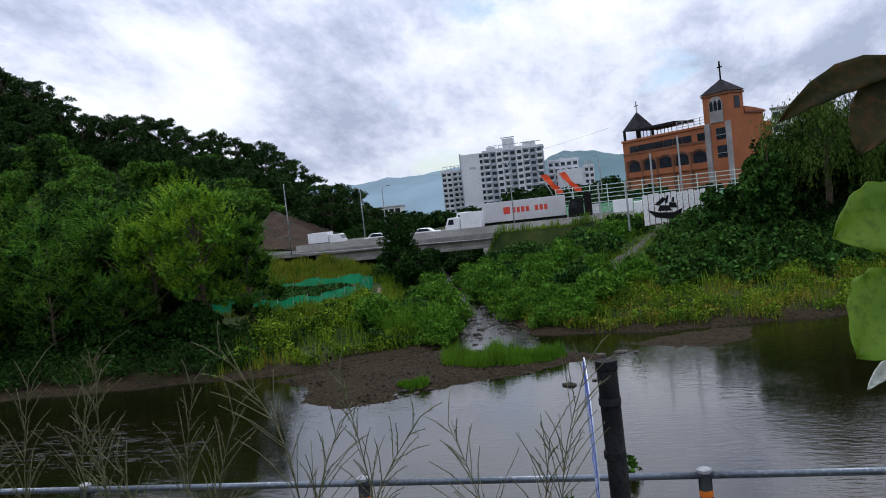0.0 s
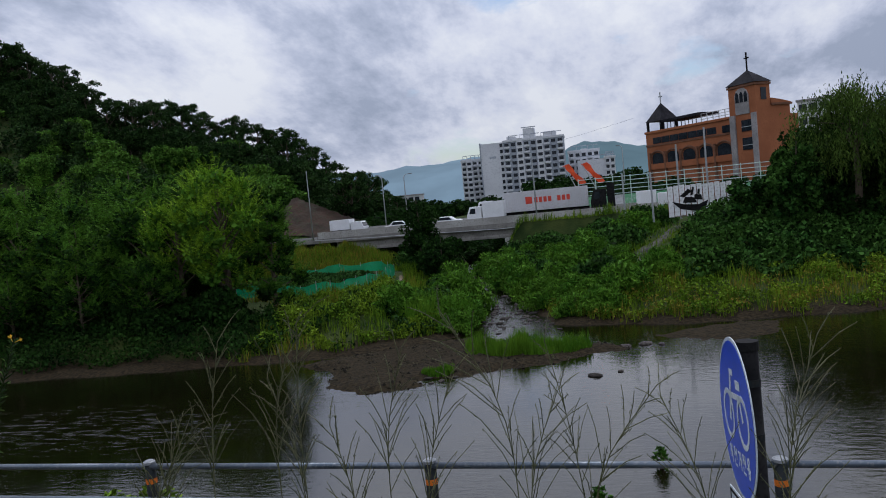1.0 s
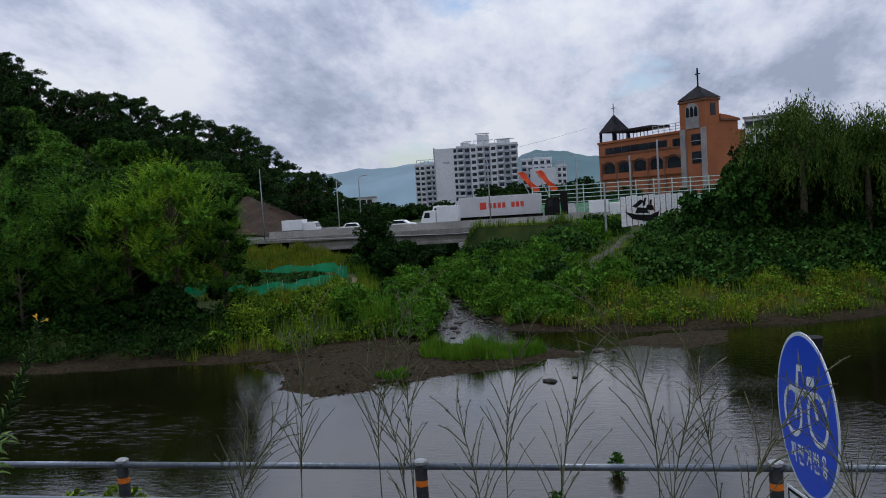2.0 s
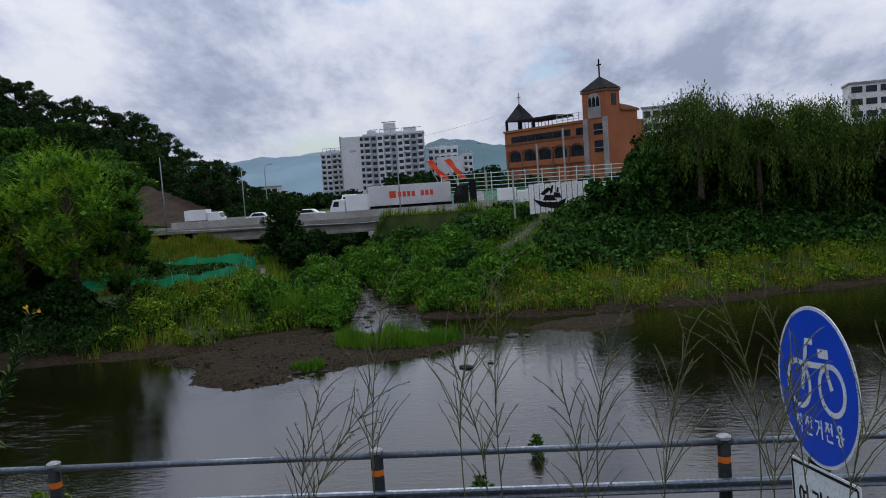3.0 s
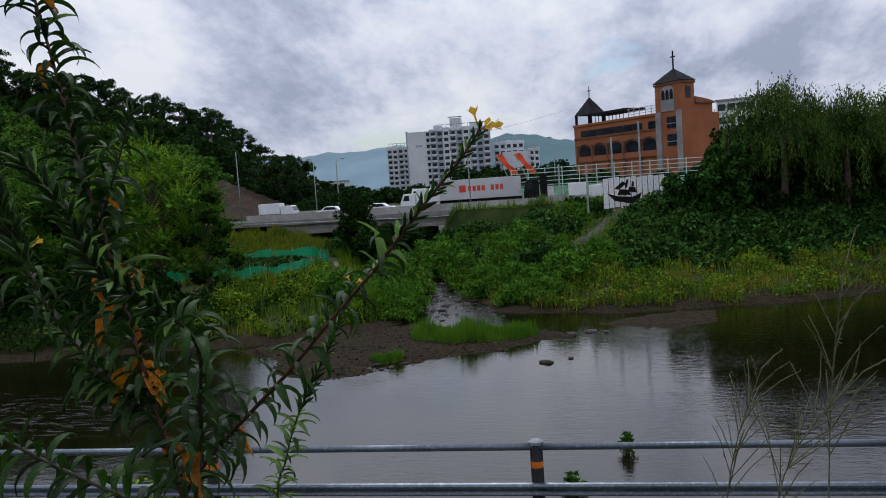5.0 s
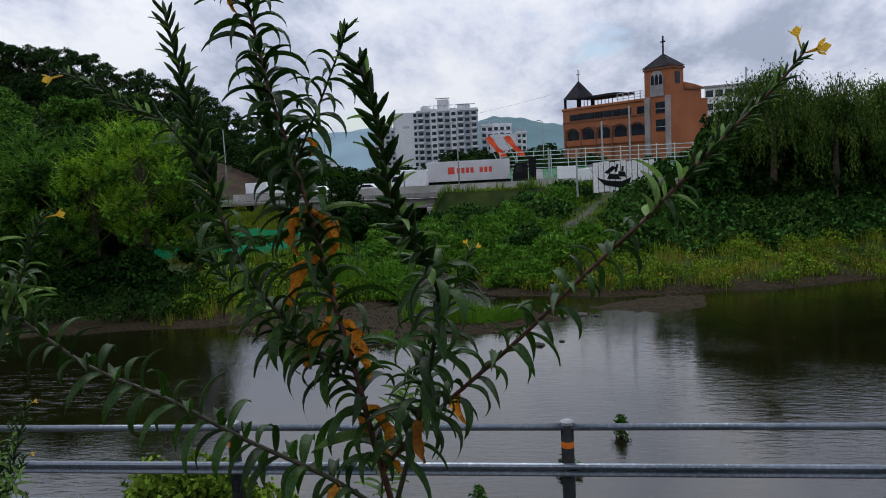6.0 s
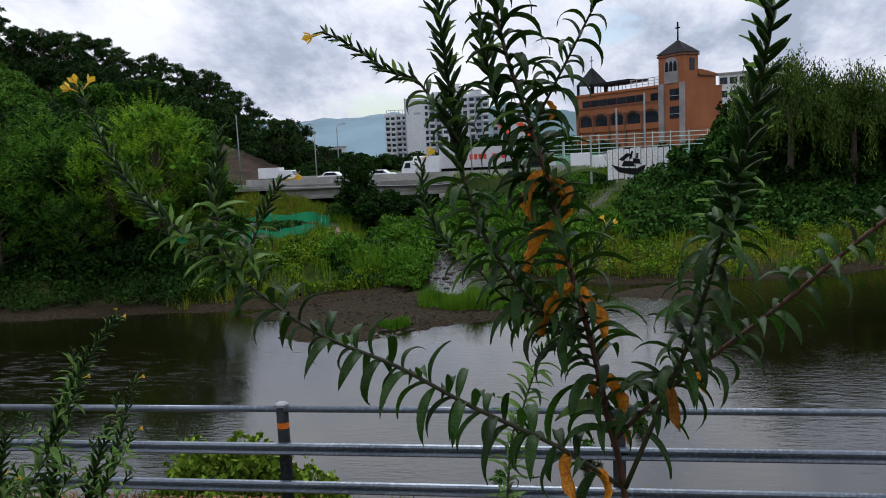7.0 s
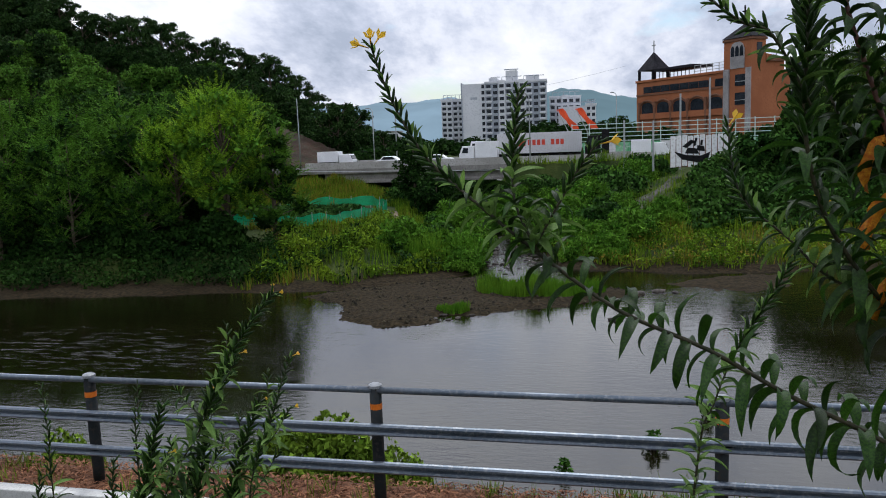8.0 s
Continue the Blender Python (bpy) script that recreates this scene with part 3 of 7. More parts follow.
R_ = 0.305
plate = part("plate", disc(R_, -0.004, 0.0), M["sign_white"], sign, "white rimmed round plate", bevel=0.001)
part("face", disc(R_ - 0.014, 0.0002, 0.0012), M["sign_blue"], plate, "blue reflective face")
for cx, r in ((-0.125, 0.088), (0.125, 0.088)):
    part("wheel_mark", ribbon(ring_points(cx, 0.0, r), 0.02, closed=True), M["sign_white"], plate)
for a in ([(-0.10, -0.02), (-0.045, 0.15), (-0.045, 0.17), (0.01, 0.17)], [(-0.06, 0.08), (0.09, 0.085), (0.125, 0.0)], [(0.045, 0.13), (0.12, 0.13)], [(0.09, 0.085), (0.105, 0.055)]):
    part("frame_mark", ribbon(a, 0.024 if len(a) != 2 or a[0][1] < 0.12 else 0.034), M["sign_white"], plate)
# five Hangul syllables, stroke by stroke, in cells 0.07 wide
ja = [[(-0.8, 0.7), (0.2, 0.7)], [(-0.3, 0.7), (-0.85, -0.5)], [(-0.3, 0.5), (0.2, -0.4)], [(0.55, 0.95), (0.55, -0.95)], [(0.55, 0.1), (0.95, 0.1)]]
jeon = [[(-0.8, 0.8), (0.1, 0.8)], [(-0.35, 0.8), (-0.85, -0.05)], [(-0.35, 0.65), (0.1, 0.0)], [(0.65, 0.95), (0.65, -0.25)], [(0.3, 0.4), (0.65, 0.4)], [(-0.55, -0.3), (-0.55, -0.9), (0.75, -0.9)]]
geo = [[(-0.8, 0.7), (0.1, 0.7), (0.05, 0.1), (-0.7, -0.7)], [(0.7, 0.95), (0.7, -0.95)], [(0.25, 0.15), (0.7, 0.15)]]
yong = [ring_points(0, 0.62, 0.42, 14, 0.32), [(-0.3, 0.2), (-0.3, -0.1)], [(0.3, 0.2), (0.3, -0.1)], [(-0.9, -0.12), (0.9, -0.12)], ring_points(0, -0.62, 0.42, 14, 0.3)]
for i, glyph in enumerate((ja, jeon, geo, jeon, yong)):
    cx = (i - 2) * 0.076 + 0.002
    s = Shape()
    for stroke in glyph:
        pts = [(cx + a * 0.031, -0.158 + b * 0.038) for a, b in stroke]
        one = ribbon(pts, 0.0085, closed=len(stroke) > 10)
        s.add(one.v, one.f)
    part("lettering", s, M["sign_white"], plate, "white Hangul syllable")
s = Shape().tube([(1.66, 3.08, -0.2), (1.645, 3.06, 1.2), (1.632, 3.05, 2.655)], 0.041, 20)
pole = part("pole", s, M["black"], sign, "black coated pole", True)
s = Shape().tube([(1.632, 3.05, 2.65), (1.632, 3.05, 2.685)], [0.045, 0.045], 20)
part("pole_cap", s, M["black"], pole)
for z in (2.30, 2.52):
    s = Shape().tube([(1.632, 3.05, z - 0.014), (1.632, 3.05, z + 0.014)], 0.045, 20)
    part("clamp", s, M["post_steel"], pole, "steel clamp band")
SM2 = SM.copy(); SM2.translation = SIGN - v_ * 0.46 - h * 0.0
s = Shape().prism([(-0.26, -0.15), (0.26, -0.15), (0.26, 0.15), (-0.26, 0.15)], SM2, 0.004)
low = part("supplement_plate", s, M["sign_white"], sign, "white supplementary plate with black border")
keep = SM.copy(); SM = SM2
for a in ([(-0.245, 0.135), (0.245, 0.135)], [(-0.245, -0.135), (0.245, -0.135)], [(-0.245, -0.135), (-0.245, 0.135)], [(0.245, -0.135), (0.245, 0.135)]):
    part("border", ribbon(a, 0.012, 0.0046), M["black"], low)
yeo = [ring_points(-0.4, 0.15, 0.38, 14, 0.5), [(0.7, 0.95), (0.7, -0.95)], [(0.05, 0.4), (0.7, 0.4)], [(0.05, -0.1), (0.7, -0.1)]]
gi = [[(-0.8, 0.7), (0.15, 0.7), (0.1, 0.1), (-0.65, -0.7)], [(0.7, 0.95), (0.7, -0.95)]]
bu = [[(-0.55, 0.95), (-0.55, 0.1), (0.55, 0.1), (0.55, 0.95)], [(-0.55, 0.52), (0.55, 0.52)], [(-0.9, -0.25), (0.9, -0.25)], [(0, -0.25), (0, -0.95)]]
teo = [[(0.1, 0.75), (-0.75, 0.75), (-0.75, -0.75), (0.15, -0.75)], [(-0.75, 0.0), (0.05, 0.0)], [(0.7, 0.95), (0.7, -0.95)], [(0.25, 0.1), (0.7, 0.1)]]
for i, glyph in enumerate((yeo, gi, bu, teo)):
    cx = (i - 1.5) * 0.108
    s = Shape()
    for stroke in glyph:
        one = ribbon([(cx + a * 0.044, 0.0 + b * 0.062) for a, b in stroke], 0.013, 0.0046, closed=len(stroke) > 10)
        s.add(one.v, one.f)
    part("lettering", s, M["black"], low, "black Hangul syllable")
SM = keep

# ---- bridge ----
BRIDGE_L, BRIDGE_R = Vector((-48, 98.6, 0)), Vector((2, 100.2, 0))
ang = math.degrees(math.atan2(BRIDGE_R.y - BRIDGE_L.y, BRIDGE_R.x - BRIDGE_L.x))
bridge = thing("road_bridge", "weathered concrete road bridge with solid parapets", "bridge", tuple(BRIDGE_L), ang)
LEN = (BRIDGE_R - BRIDGE_L).length
for side, y0 in (("near", 0.0), ("far", 9.6)):
    for i in range(10):
        a, b = i * LEN / 10 + 0.012 + (4.4 if i == 0 else 0), (i + 1) * LEN / 10 - 0.012
        s = Shape().prism([(0, -0.35), (0.42, -0.35), (0.42, -0.1), (0.3, 0.15), (0.26, 0.88), (0.06, 0.88), (0.0, 0.0)],
                          Matrix.Translation((a, y0, 0)) @ Matrix(((0, 0, 1, 0), (1, 0, 0, 0), (0, 1, 0, 0), (0, 0, 0, 1))), b - a)
        part("parapet", s, M["concrete"], bridge)
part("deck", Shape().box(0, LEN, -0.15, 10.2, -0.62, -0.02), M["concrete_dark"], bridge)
part("road_surface", Shape().box(0, LEN, 0.45, 9.6, -0.02, 0.0), M["asphalt"], bridge)
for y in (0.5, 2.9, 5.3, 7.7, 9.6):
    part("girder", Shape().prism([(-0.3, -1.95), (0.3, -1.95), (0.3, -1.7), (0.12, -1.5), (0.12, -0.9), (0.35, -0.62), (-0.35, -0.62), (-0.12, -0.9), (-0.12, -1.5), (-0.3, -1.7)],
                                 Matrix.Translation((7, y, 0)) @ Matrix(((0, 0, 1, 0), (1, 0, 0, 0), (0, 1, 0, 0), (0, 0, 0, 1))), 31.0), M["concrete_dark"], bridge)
part("abutment", Shape().box(30.5, 36.5, -0.6, 10.6, -7.0, -1.95), M["concrete"], bridge, bevel=0.05)
part("abutment", Shape().box(3.5, 9.0, -0.2, 10.6, -7.0, -1.95), M["concrete"], bridge, bevel=0.05)
s = Shape().tube([(4, -0.12, -0.15), (8, -0.14, -0.3), (30, -0.14, -0.75), (38, -0.14, -0.5)], 0.05, 8)
part("service_pipe", s, M["sign_back"], bridge, "grey service pipe along the deck edge")

slope = Shape()
xs, fs = np.linspace(-58, -42.5, 44), np.linspace(0, 1, 16)
rng = np.random.default_rng(8)
vv = [(x, 111.2 + 11 * f + rng.uniform(-0.2, 0.2), land_at(x, 111.2 + 11 * f) * (1 - f) + 0.3 + rng.uniform(-0.14, 0.14) + f * max(0.3, min(6.4, (-x - 43) * 0.44))) for f in fs for x in xs]
slope.add(vv, [(r * 44 + i, r * 44 + i + 1, r * 44 + 45 + i, r * 44 + 44 + i) for r in range(15) for i in range(43)])
M["red_earth"] = material("red-brown cut earth", (0.018, 0.010, 0.006), (0.042, 0.02, 0.012), 0.95, 0.4, 2.5, 0.6, c=(0.02, 0.03, 0.01))
tagged(part("earth_slope", slope, M["red_earth"], smooth=True), "bare red-brown earth cutting beyond the bridge", "ground", kind="structure")
# roads at both ends, on the same level
s = Shape().box(0, 260, 0.0, 10.5, -0.4, -0.004, Matrix.Translation(BRIDGE_R) @ pose(0, 0, 0, 0, 0, ang - 6))
tagged(part("road", s, M["asphalt"]), "grey asphalt road leading to the bridge", "road", kind="structure")
s = Shape().box(-14, 0, 0.0, 10.5, -0.4, -0.004, Matrix.Translation(BRIDGE_L) @ pose(0, 0, 0, 0, 0, ang))
tagged(part("road", s, M["asphalt"]), "grey asphalt road leading to the bridge", "road", kind="structure")
# ---- trees and shrubs ----


def crown_clumps(rng, clumps, per, radius, size, droop=0.2, long=1.6):
    out = []
    for c, r in clumps:
        p = rng.normal(size=(per, 3))
        p *= (rng.uniform(0.35, 1.0, per) ** 0.5 / (np.linalg.norm(p, axis=1) + 1e-9))[:, None] * r * radius
        p[:, 2] *= 0.75
        out.append(np.array(c) + p)
    return leaf_quads(rng, np.concatenate(out), size, droop, long)


def tree(name, label, seed, height, spread_, leaf, size, clumps, per, base=0.25, upright=0.0, at=(0, 0, 0), group=""):
    """A tapered trunk with limbs, and a crown of leaf clumps at the limb ends."""
    rng = np.random.default_rng(seed)
    t = thing(name, label, "tree", at, group=group)
    r0 = height * 0.018 + 0.03
    lean = rng.uniform(-0.04, 0.04, 2) * height
    axis = lambda f: Vector((lean[0] * f * f, lean[1] * f * f, height * 0.92 * f))
    s = Shape().tube([axis(f) - (Vector((0, 0, 0.4)) if f == 0 else Vector()) for f in (0, 0.2, 0.45, 0.7, 1.0)], [r0 * 1.2, r0, r0 * 0.75, r0 * 0.5, r0 * 0.1], 8)
    ends = []
    for i in range(clumps):
        f = base + (1 - base) * ((i + rng.uniform(0, 1)) / clumps)
        g = (f - base) / (1 - base)
        reach = spread_ * (0.35 + 0.65 * math.sin(math.pi * min(1, 0.12 + 0.8 * g)) ** 0.8) * rng.uniform(0.45, 1.05)
        if upright:
            reach = spread_ * (1 - 0.82 * g ** 1.3) * rng.uniform(0.4, 1.05)
        a = i * 2.4 + rng.uniform(-0.5, 0.5)
        p0 = axis(f * 0.82)
        p1 = p0 + Vector((math.cos(a) * reach, math.sin(a) * reach, height * 0.06 + reach * (0.25 + upright)))
        p1.z = min(p1.z, height)
        if i % 2 == 0:
            mid = p0.lerp(p1, 0.5) + Vector((0, 0, -0.05 * reach))
            s.tube([p0, mid, p1], [r0 * 0.35 * (1.1 - f), r0 * 0.22 * (1.1 - f), r0 * 0.05], 5)
        ends.append((tuple(p1), rng.uniform(0.75, 1.25)))
        if reach > 0.5 * spread_:
            ends.append((tuple(p0.lerp(p1, 0.55)), rng.uniform(0.6, 1.0)))
    part("trunk", s, M["bark"], t)
    quads("crown", crown_clumps(rng, ends, per, spread_ * 0.25, size), leaf, t)
    return t


def shrub(name, label, seed, radius, height, leaf, size, clumps, per, at=(0, 0, 0), group="", long=1.6):
    rng = np.random.default_rng(seed)
    t = thing(name, label, "shrub", at, group=group)
    s, ends = Shape(), []
    for i in range(clumps):
        a, e = i * 2.4, rng.uniform(0.15, 1.0)
        q = radius * math.sqrt(1 - e * e * 0.9) * rng.uniform(0.3, 1.0)
        p = Vector((math.cos(a) * q, math.sin(a) * q, height * e * rng.uniform(0.55, 1.0)))
        if i % 3 == 0:
            s.tube([(0, 0, -0.2), p * 0.5 + Vector((0, 0, 0.1)), p], [0.05, 0.03, 0.01], 5)
        ends.append((tuple(p), rng.uniform(0.7, 1.2)))
    part("stem", s, M["bark"], t)
    quads("foliage", crown_clumps(rng, ends, per, radius * 0.36, size, 0.1 if long < 2 else -0.5, long), leaf, t)
    return t


def willow(seed, height, radius, at):
    rng = np.random.default_rng(seed)
    t = thing("willow_tree", "drooping green weeping willow on the bank", "tree", at, group="willows")
    s = Shape().tube([(0, 0, -0.5), (0.2, 0.1, height * 0.3), (0.1, 0, height * 0.62)], [0.35, 0.28, 0.18], 9)
    cen = []
    for i in range(26):
        a = i * 2.4
        r = radius * rng.uniform(0.2, 1.0)
        top = height * (1.0 - 0.42 * (r / radius) ** 2) * rng.uniform(0.86, 1.0)
        p = Vector((math.cos(a) * r, math.sin(a) * r, top))
        if i % 2 == 0:
            s.tube([(0.1, 0, height * 0.55), Vector((p.x * 0.5, p.y * 0.5, height * 0.75)), p], [0.12, 0.07, 0.02], 6)
        for _ in range(4):
            hub = np.array(p) + rng.normal(size=3) * (0.95, 0.95, 0.4)
            drop_to = rng.uniform(0.8, 4.6) * (0.45 + 0.6 * r / radius)
            for _ in range(8):
                q = hub + rng.normal(size=3) * (0.26, 0.26, 0.2)
                length = drop_to * rng.uniform(0.6, 1.1)
                n = max(4, int(length / 0.15))
                drop = np.linspace(0, 1, n)
                out = np.array([p.x, p.y]) / (radius + 0.01) * 0.7
                sway = rng.normal(0, 0.12, 2)
                c = np.stack([q[0] + (out[0] + sway[0]) * np.sqrt(drop) + rng.normal(0, 0.07, n), q[1] + (out[1] + sway[1]) * np.sqrt(drop) + rng.normal(0, 0.07, n), q[2] - drop * length], -1)
                cen.append(c[c[:, 2] > 0.3])
            cen.append(hub + rng.normal(size=(70, 3)) * (0.45, 0.45, 0.4) + (0, 0, 0.15))
        k = 40
        cen.append(np.array(p) + rng.normal(size=(k, 3)) * (0.5, 0.5, 0.6))
    part("trunk", s, M["bark"], t)
    quads("crown", leaf_quads(rng, np.concatenate(cen), 0.085, 2.2, 3.6), M["leaf_willow"], t)
    return t


def on_land(x, y, dz=0.0):
    return (x, y, land_at(x, y) + dz)


# dark grove on the far left bank
grove = [
    tree("broadleaf_tree", "dense dark green broadleaf tree on the bank", 11, 12, 4.4, M["leaf_dark"], 0.2, 80, 110, 0.1),
    tree("broadleaf_tree", "dense dark green broadleaf tree on the bank", 12, 11, 4.2, M["leaf_mid"], 0.2, 80, 110, 0.1),
    tree("broadleaf_tree", "dense dark green broadleaf tree on the bank", 13, 9, 3.8, M["leaf_dark"], 0.2, 70, 110, 0.08),
]
spots = [(-36.5, 56, 0, 0.8), (-41, 54.5, 1, 0.85), (-46, 54, 0, 0.9), (-51, 54, 1, 0.95), (-39, 60, 1, 1.05), (-45, 62, 0, 1.15),
         (-53, 55, 2, 1.0), (-58, 56, 0, 1.1), (-50, 68, 1, 1.2), (-42, 70, 0, 1.15), (-45.0, 73, 2, 1.0), (-58, 62, 1, 1.2), (-64, 56, 0, 1.2), (-56, 76, 1, 1.1),
         (-66, 70, 0, 1.15), (-47, 80, 2, 1.1), (-60, 86, 1, 1.0), (-70, 84, 0, 1.0), (-54, 92, 2, 0.85)]
placed = set()
for i, (x, y, kind, sc) in enumerate(spots):
    m = pose(*on_land(x, y, -0.2), 0, 0, i * 67)
    if kind in placed:
        o = copy_thing(grove[kind], m)
    else:
        o = grove[kind]; o.matrix_basis = m; placed.add(kind)
    o.scale = (sc, sc, sc)
    o["group"] = "bank trees"
def fronds(rng, base, way, length, n, leaf, bend=0.35):
    """Pinnate sprays: rows of leaflets either side of arching stalks; base and way are arrays (k, 3)."""
    k = len(base)
    way = way / (np.linalg.norm(way, axis=1)[:, None] + 1e-9)
    side = np.cross(way, np.array([0, 0, 1.0])) + rng.normal(0, 0.12, (k, 3))
    side /= np.linalg.norm(side, axis=1)[:, None] + 1e-9
    out = []
    for i in range(n):
        f = (i + 0.6) / n
        p = base + way * (length * f)[:, None]
        p[:, 2] -= bend * length * f * f
        for sgn in (-1, 1):
            d = side * sgn * 0.85 + way * 0.55 + rng.normal(0, 0.16, (k, 3)); d[:, 2] -= 0.35
            d /= np.linalg.norm(d, axis=1)[:, None]
            u = np.cross(d, way) + rng.normal(0, 0.25, (k, 3)); w = np.cross(u, d); w /= np.linalg.norm(w, axis=1)[:, None] + 1e-9
            L = (leaf * rng.uniform(0.7, 1.25, k) * (1.1 - 0.5 * f))[:, None]
            out.append(np.stack([p, p + d * L * 0.45 + w * L * 0.2, p + d * L, p + d * L * 0.45 - w * L * 0.2], 1))
    return np.concatenate(out)


def frond_tree(name, label, seed, height, radius, leaf, at, lobes=16, per=34, low=0.22, rise=0.7, size=0.2, shoots=14, inner=None, group=""):
    """A broad tree of rounded leafy lobes with pinnate sprays at their skin, and upright shoots above."""
    rng = np.random.default_rng(seed)
    t = thing(name, label, "tree", at, group=group)
    s = Shape().tube([(0, 0, -0.5), (0.1, 0.05, height * 0.3), (0, 0.1, height * 0.62), (0.05, 0, height * 0.9)], [height * 0.022, height * 0.017, height * 0.01, 0.02], 9)
    base, way, length, core = [], [], [], []
    for i in range(lobes):
        f = (i + 0.5) / lobes
        a = i * 2.4 + rng.uniform(-0.4, 0.4)
        z = height * (low + (0.86 - low) * f)
        w = radius * math.sin(math.pi * (0.22 + 0.66 * f)) ** 0.7 * rng.uniform(0.5, 0.82)
        c = Vector((math.cos(a) * w, math.sin(a) * w, z))
        r = radius * rng.uniform(0.34, 0.5)
        s.tube([(0, 0, z * 0.72), (c.x * 0.5, c.y * 0.5, z * 0.86), tuple(c)], [0.09, 0.055, 0.02], 5)
        d = rng.normal(size=(per, 3)); d[:, 2] = np.abs(d[:, 2]) * 0.9 - 0.35
        d /= np.linalg.norm(d, axis=1)[:, None]
        base.append(np.array(c) + d * r * 0.42 * rng.uniform(0.6, 1.2, (per, 1)))
        way.append(d * (1, 1, 0.8) + (0, 0, 0.3 + rise * 0.55)); length.append(r * rng.uniform(0.7, 1.35, per))
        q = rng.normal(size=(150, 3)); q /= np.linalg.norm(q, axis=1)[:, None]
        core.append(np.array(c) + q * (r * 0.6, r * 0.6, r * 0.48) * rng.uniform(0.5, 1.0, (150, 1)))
    for i in range(shoots):
        a, w = i * 2.4, radius * 0.62 * math.sqrt((i + 0.5) / shoots)
        z = height * (0.97 - 0.33 * (w / radius) ** 1.5) * rng.uniform(0.9, 1.0)
        b = np.array([math.cos(a) * w, math.sin(a) * w, z - 1.4])
        base.append(b + rng.normal(0, 0.1, (9, 3)) + np.stack([np.zeros(9), np.zeros(9), np.linspace(0, 1.0, 9)], -1))
        g = rng.normal(size=(9, 3)); g[:, 2] = rng.uniform(0.6, 2.0, 9)
        way.append(g); length.append(rng.uniform(0.6, 1.3, 9))
    part("trunk", s, M["bark"], t)
    # crown-interior shade is put into the darker colour of these inner leaves
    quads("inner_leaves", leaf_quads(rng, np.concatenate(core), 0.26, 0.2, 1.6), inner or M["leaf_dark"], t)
    quads("crown", fronds(rng, np.concatenate(base), np.concatenate(way), np.concatenate(length), 12, size, 0.22), leaf, t)
    return t


M["leaf_spire"] = leafy("feathery green leaves", (0.03, 0.095, 0.01), (0.085, 0.18, 0.018), 0.5)
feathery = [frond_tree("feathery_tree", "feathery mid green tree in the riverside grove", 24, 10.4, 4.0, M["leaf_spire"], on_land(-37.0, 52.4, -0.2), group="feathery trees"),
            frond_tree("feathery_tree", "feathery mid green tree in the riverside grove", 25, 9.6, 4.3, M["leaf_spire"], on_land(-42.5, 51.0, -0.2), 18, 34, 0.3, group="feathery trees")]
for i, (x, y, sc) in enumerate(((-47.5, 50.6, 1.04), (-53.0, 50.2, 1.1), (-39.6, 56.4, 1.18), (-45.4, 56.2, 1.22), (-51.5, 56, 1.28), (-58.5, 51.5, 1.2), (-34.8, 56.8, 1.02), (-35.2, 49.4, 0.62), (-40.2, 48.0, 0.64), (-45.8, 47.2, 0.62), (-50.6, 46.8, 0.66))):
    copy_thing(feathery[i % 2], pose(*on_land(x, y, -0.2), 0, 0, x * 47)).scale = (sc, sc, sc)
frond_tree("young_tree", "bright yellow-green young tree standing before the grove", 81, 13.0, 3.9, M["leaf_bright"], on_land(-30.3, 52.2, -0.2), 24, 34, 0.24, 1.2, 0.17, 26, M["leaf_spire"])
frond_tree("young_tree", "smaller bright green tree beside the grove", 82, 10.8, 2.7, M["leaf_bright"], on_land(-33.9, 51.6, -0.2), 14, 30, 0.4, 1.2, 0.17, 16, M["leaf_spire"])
frond_tree("young_tree", "dark green tree in the shade of the bright one", 83, 9.2, 2.8, M["leaf_spire"], on_land(-27.2, 53.6, -0.2), 14, 44, 0.1, 0.6, 0.2, 8)
tree("small_tree", "dark slender tree in front of the bridge", 22, 9.8, 2.6, M["leaf_dark"], 0.2, 46, 90, 0.16, 0.0, on_land(-24.3, 84, -0.2))
tree("small_tree", "dark slender tree in front of the bridge", 23, 6.0, 2.6, M["leaf_dark"], 0.22, 36, 100, 0.05, 0.0, on_land(-21.0, 80, -0.3))

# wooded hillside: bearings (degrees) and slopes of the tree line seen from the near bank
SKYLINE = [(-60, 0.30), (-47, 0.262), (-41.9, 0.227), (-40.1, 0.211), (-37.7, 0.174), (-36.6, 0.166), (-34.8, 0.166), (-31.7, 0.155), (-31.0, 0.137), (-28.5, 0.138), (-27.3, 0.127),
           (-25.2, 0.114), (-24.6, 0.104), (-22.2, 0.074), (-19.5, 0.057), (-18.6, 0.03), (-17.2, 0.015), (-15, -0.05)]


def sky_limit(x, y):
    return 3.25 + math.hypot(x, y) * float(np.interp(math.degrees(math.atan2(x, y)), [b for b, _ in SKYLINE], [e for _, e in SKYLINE]))


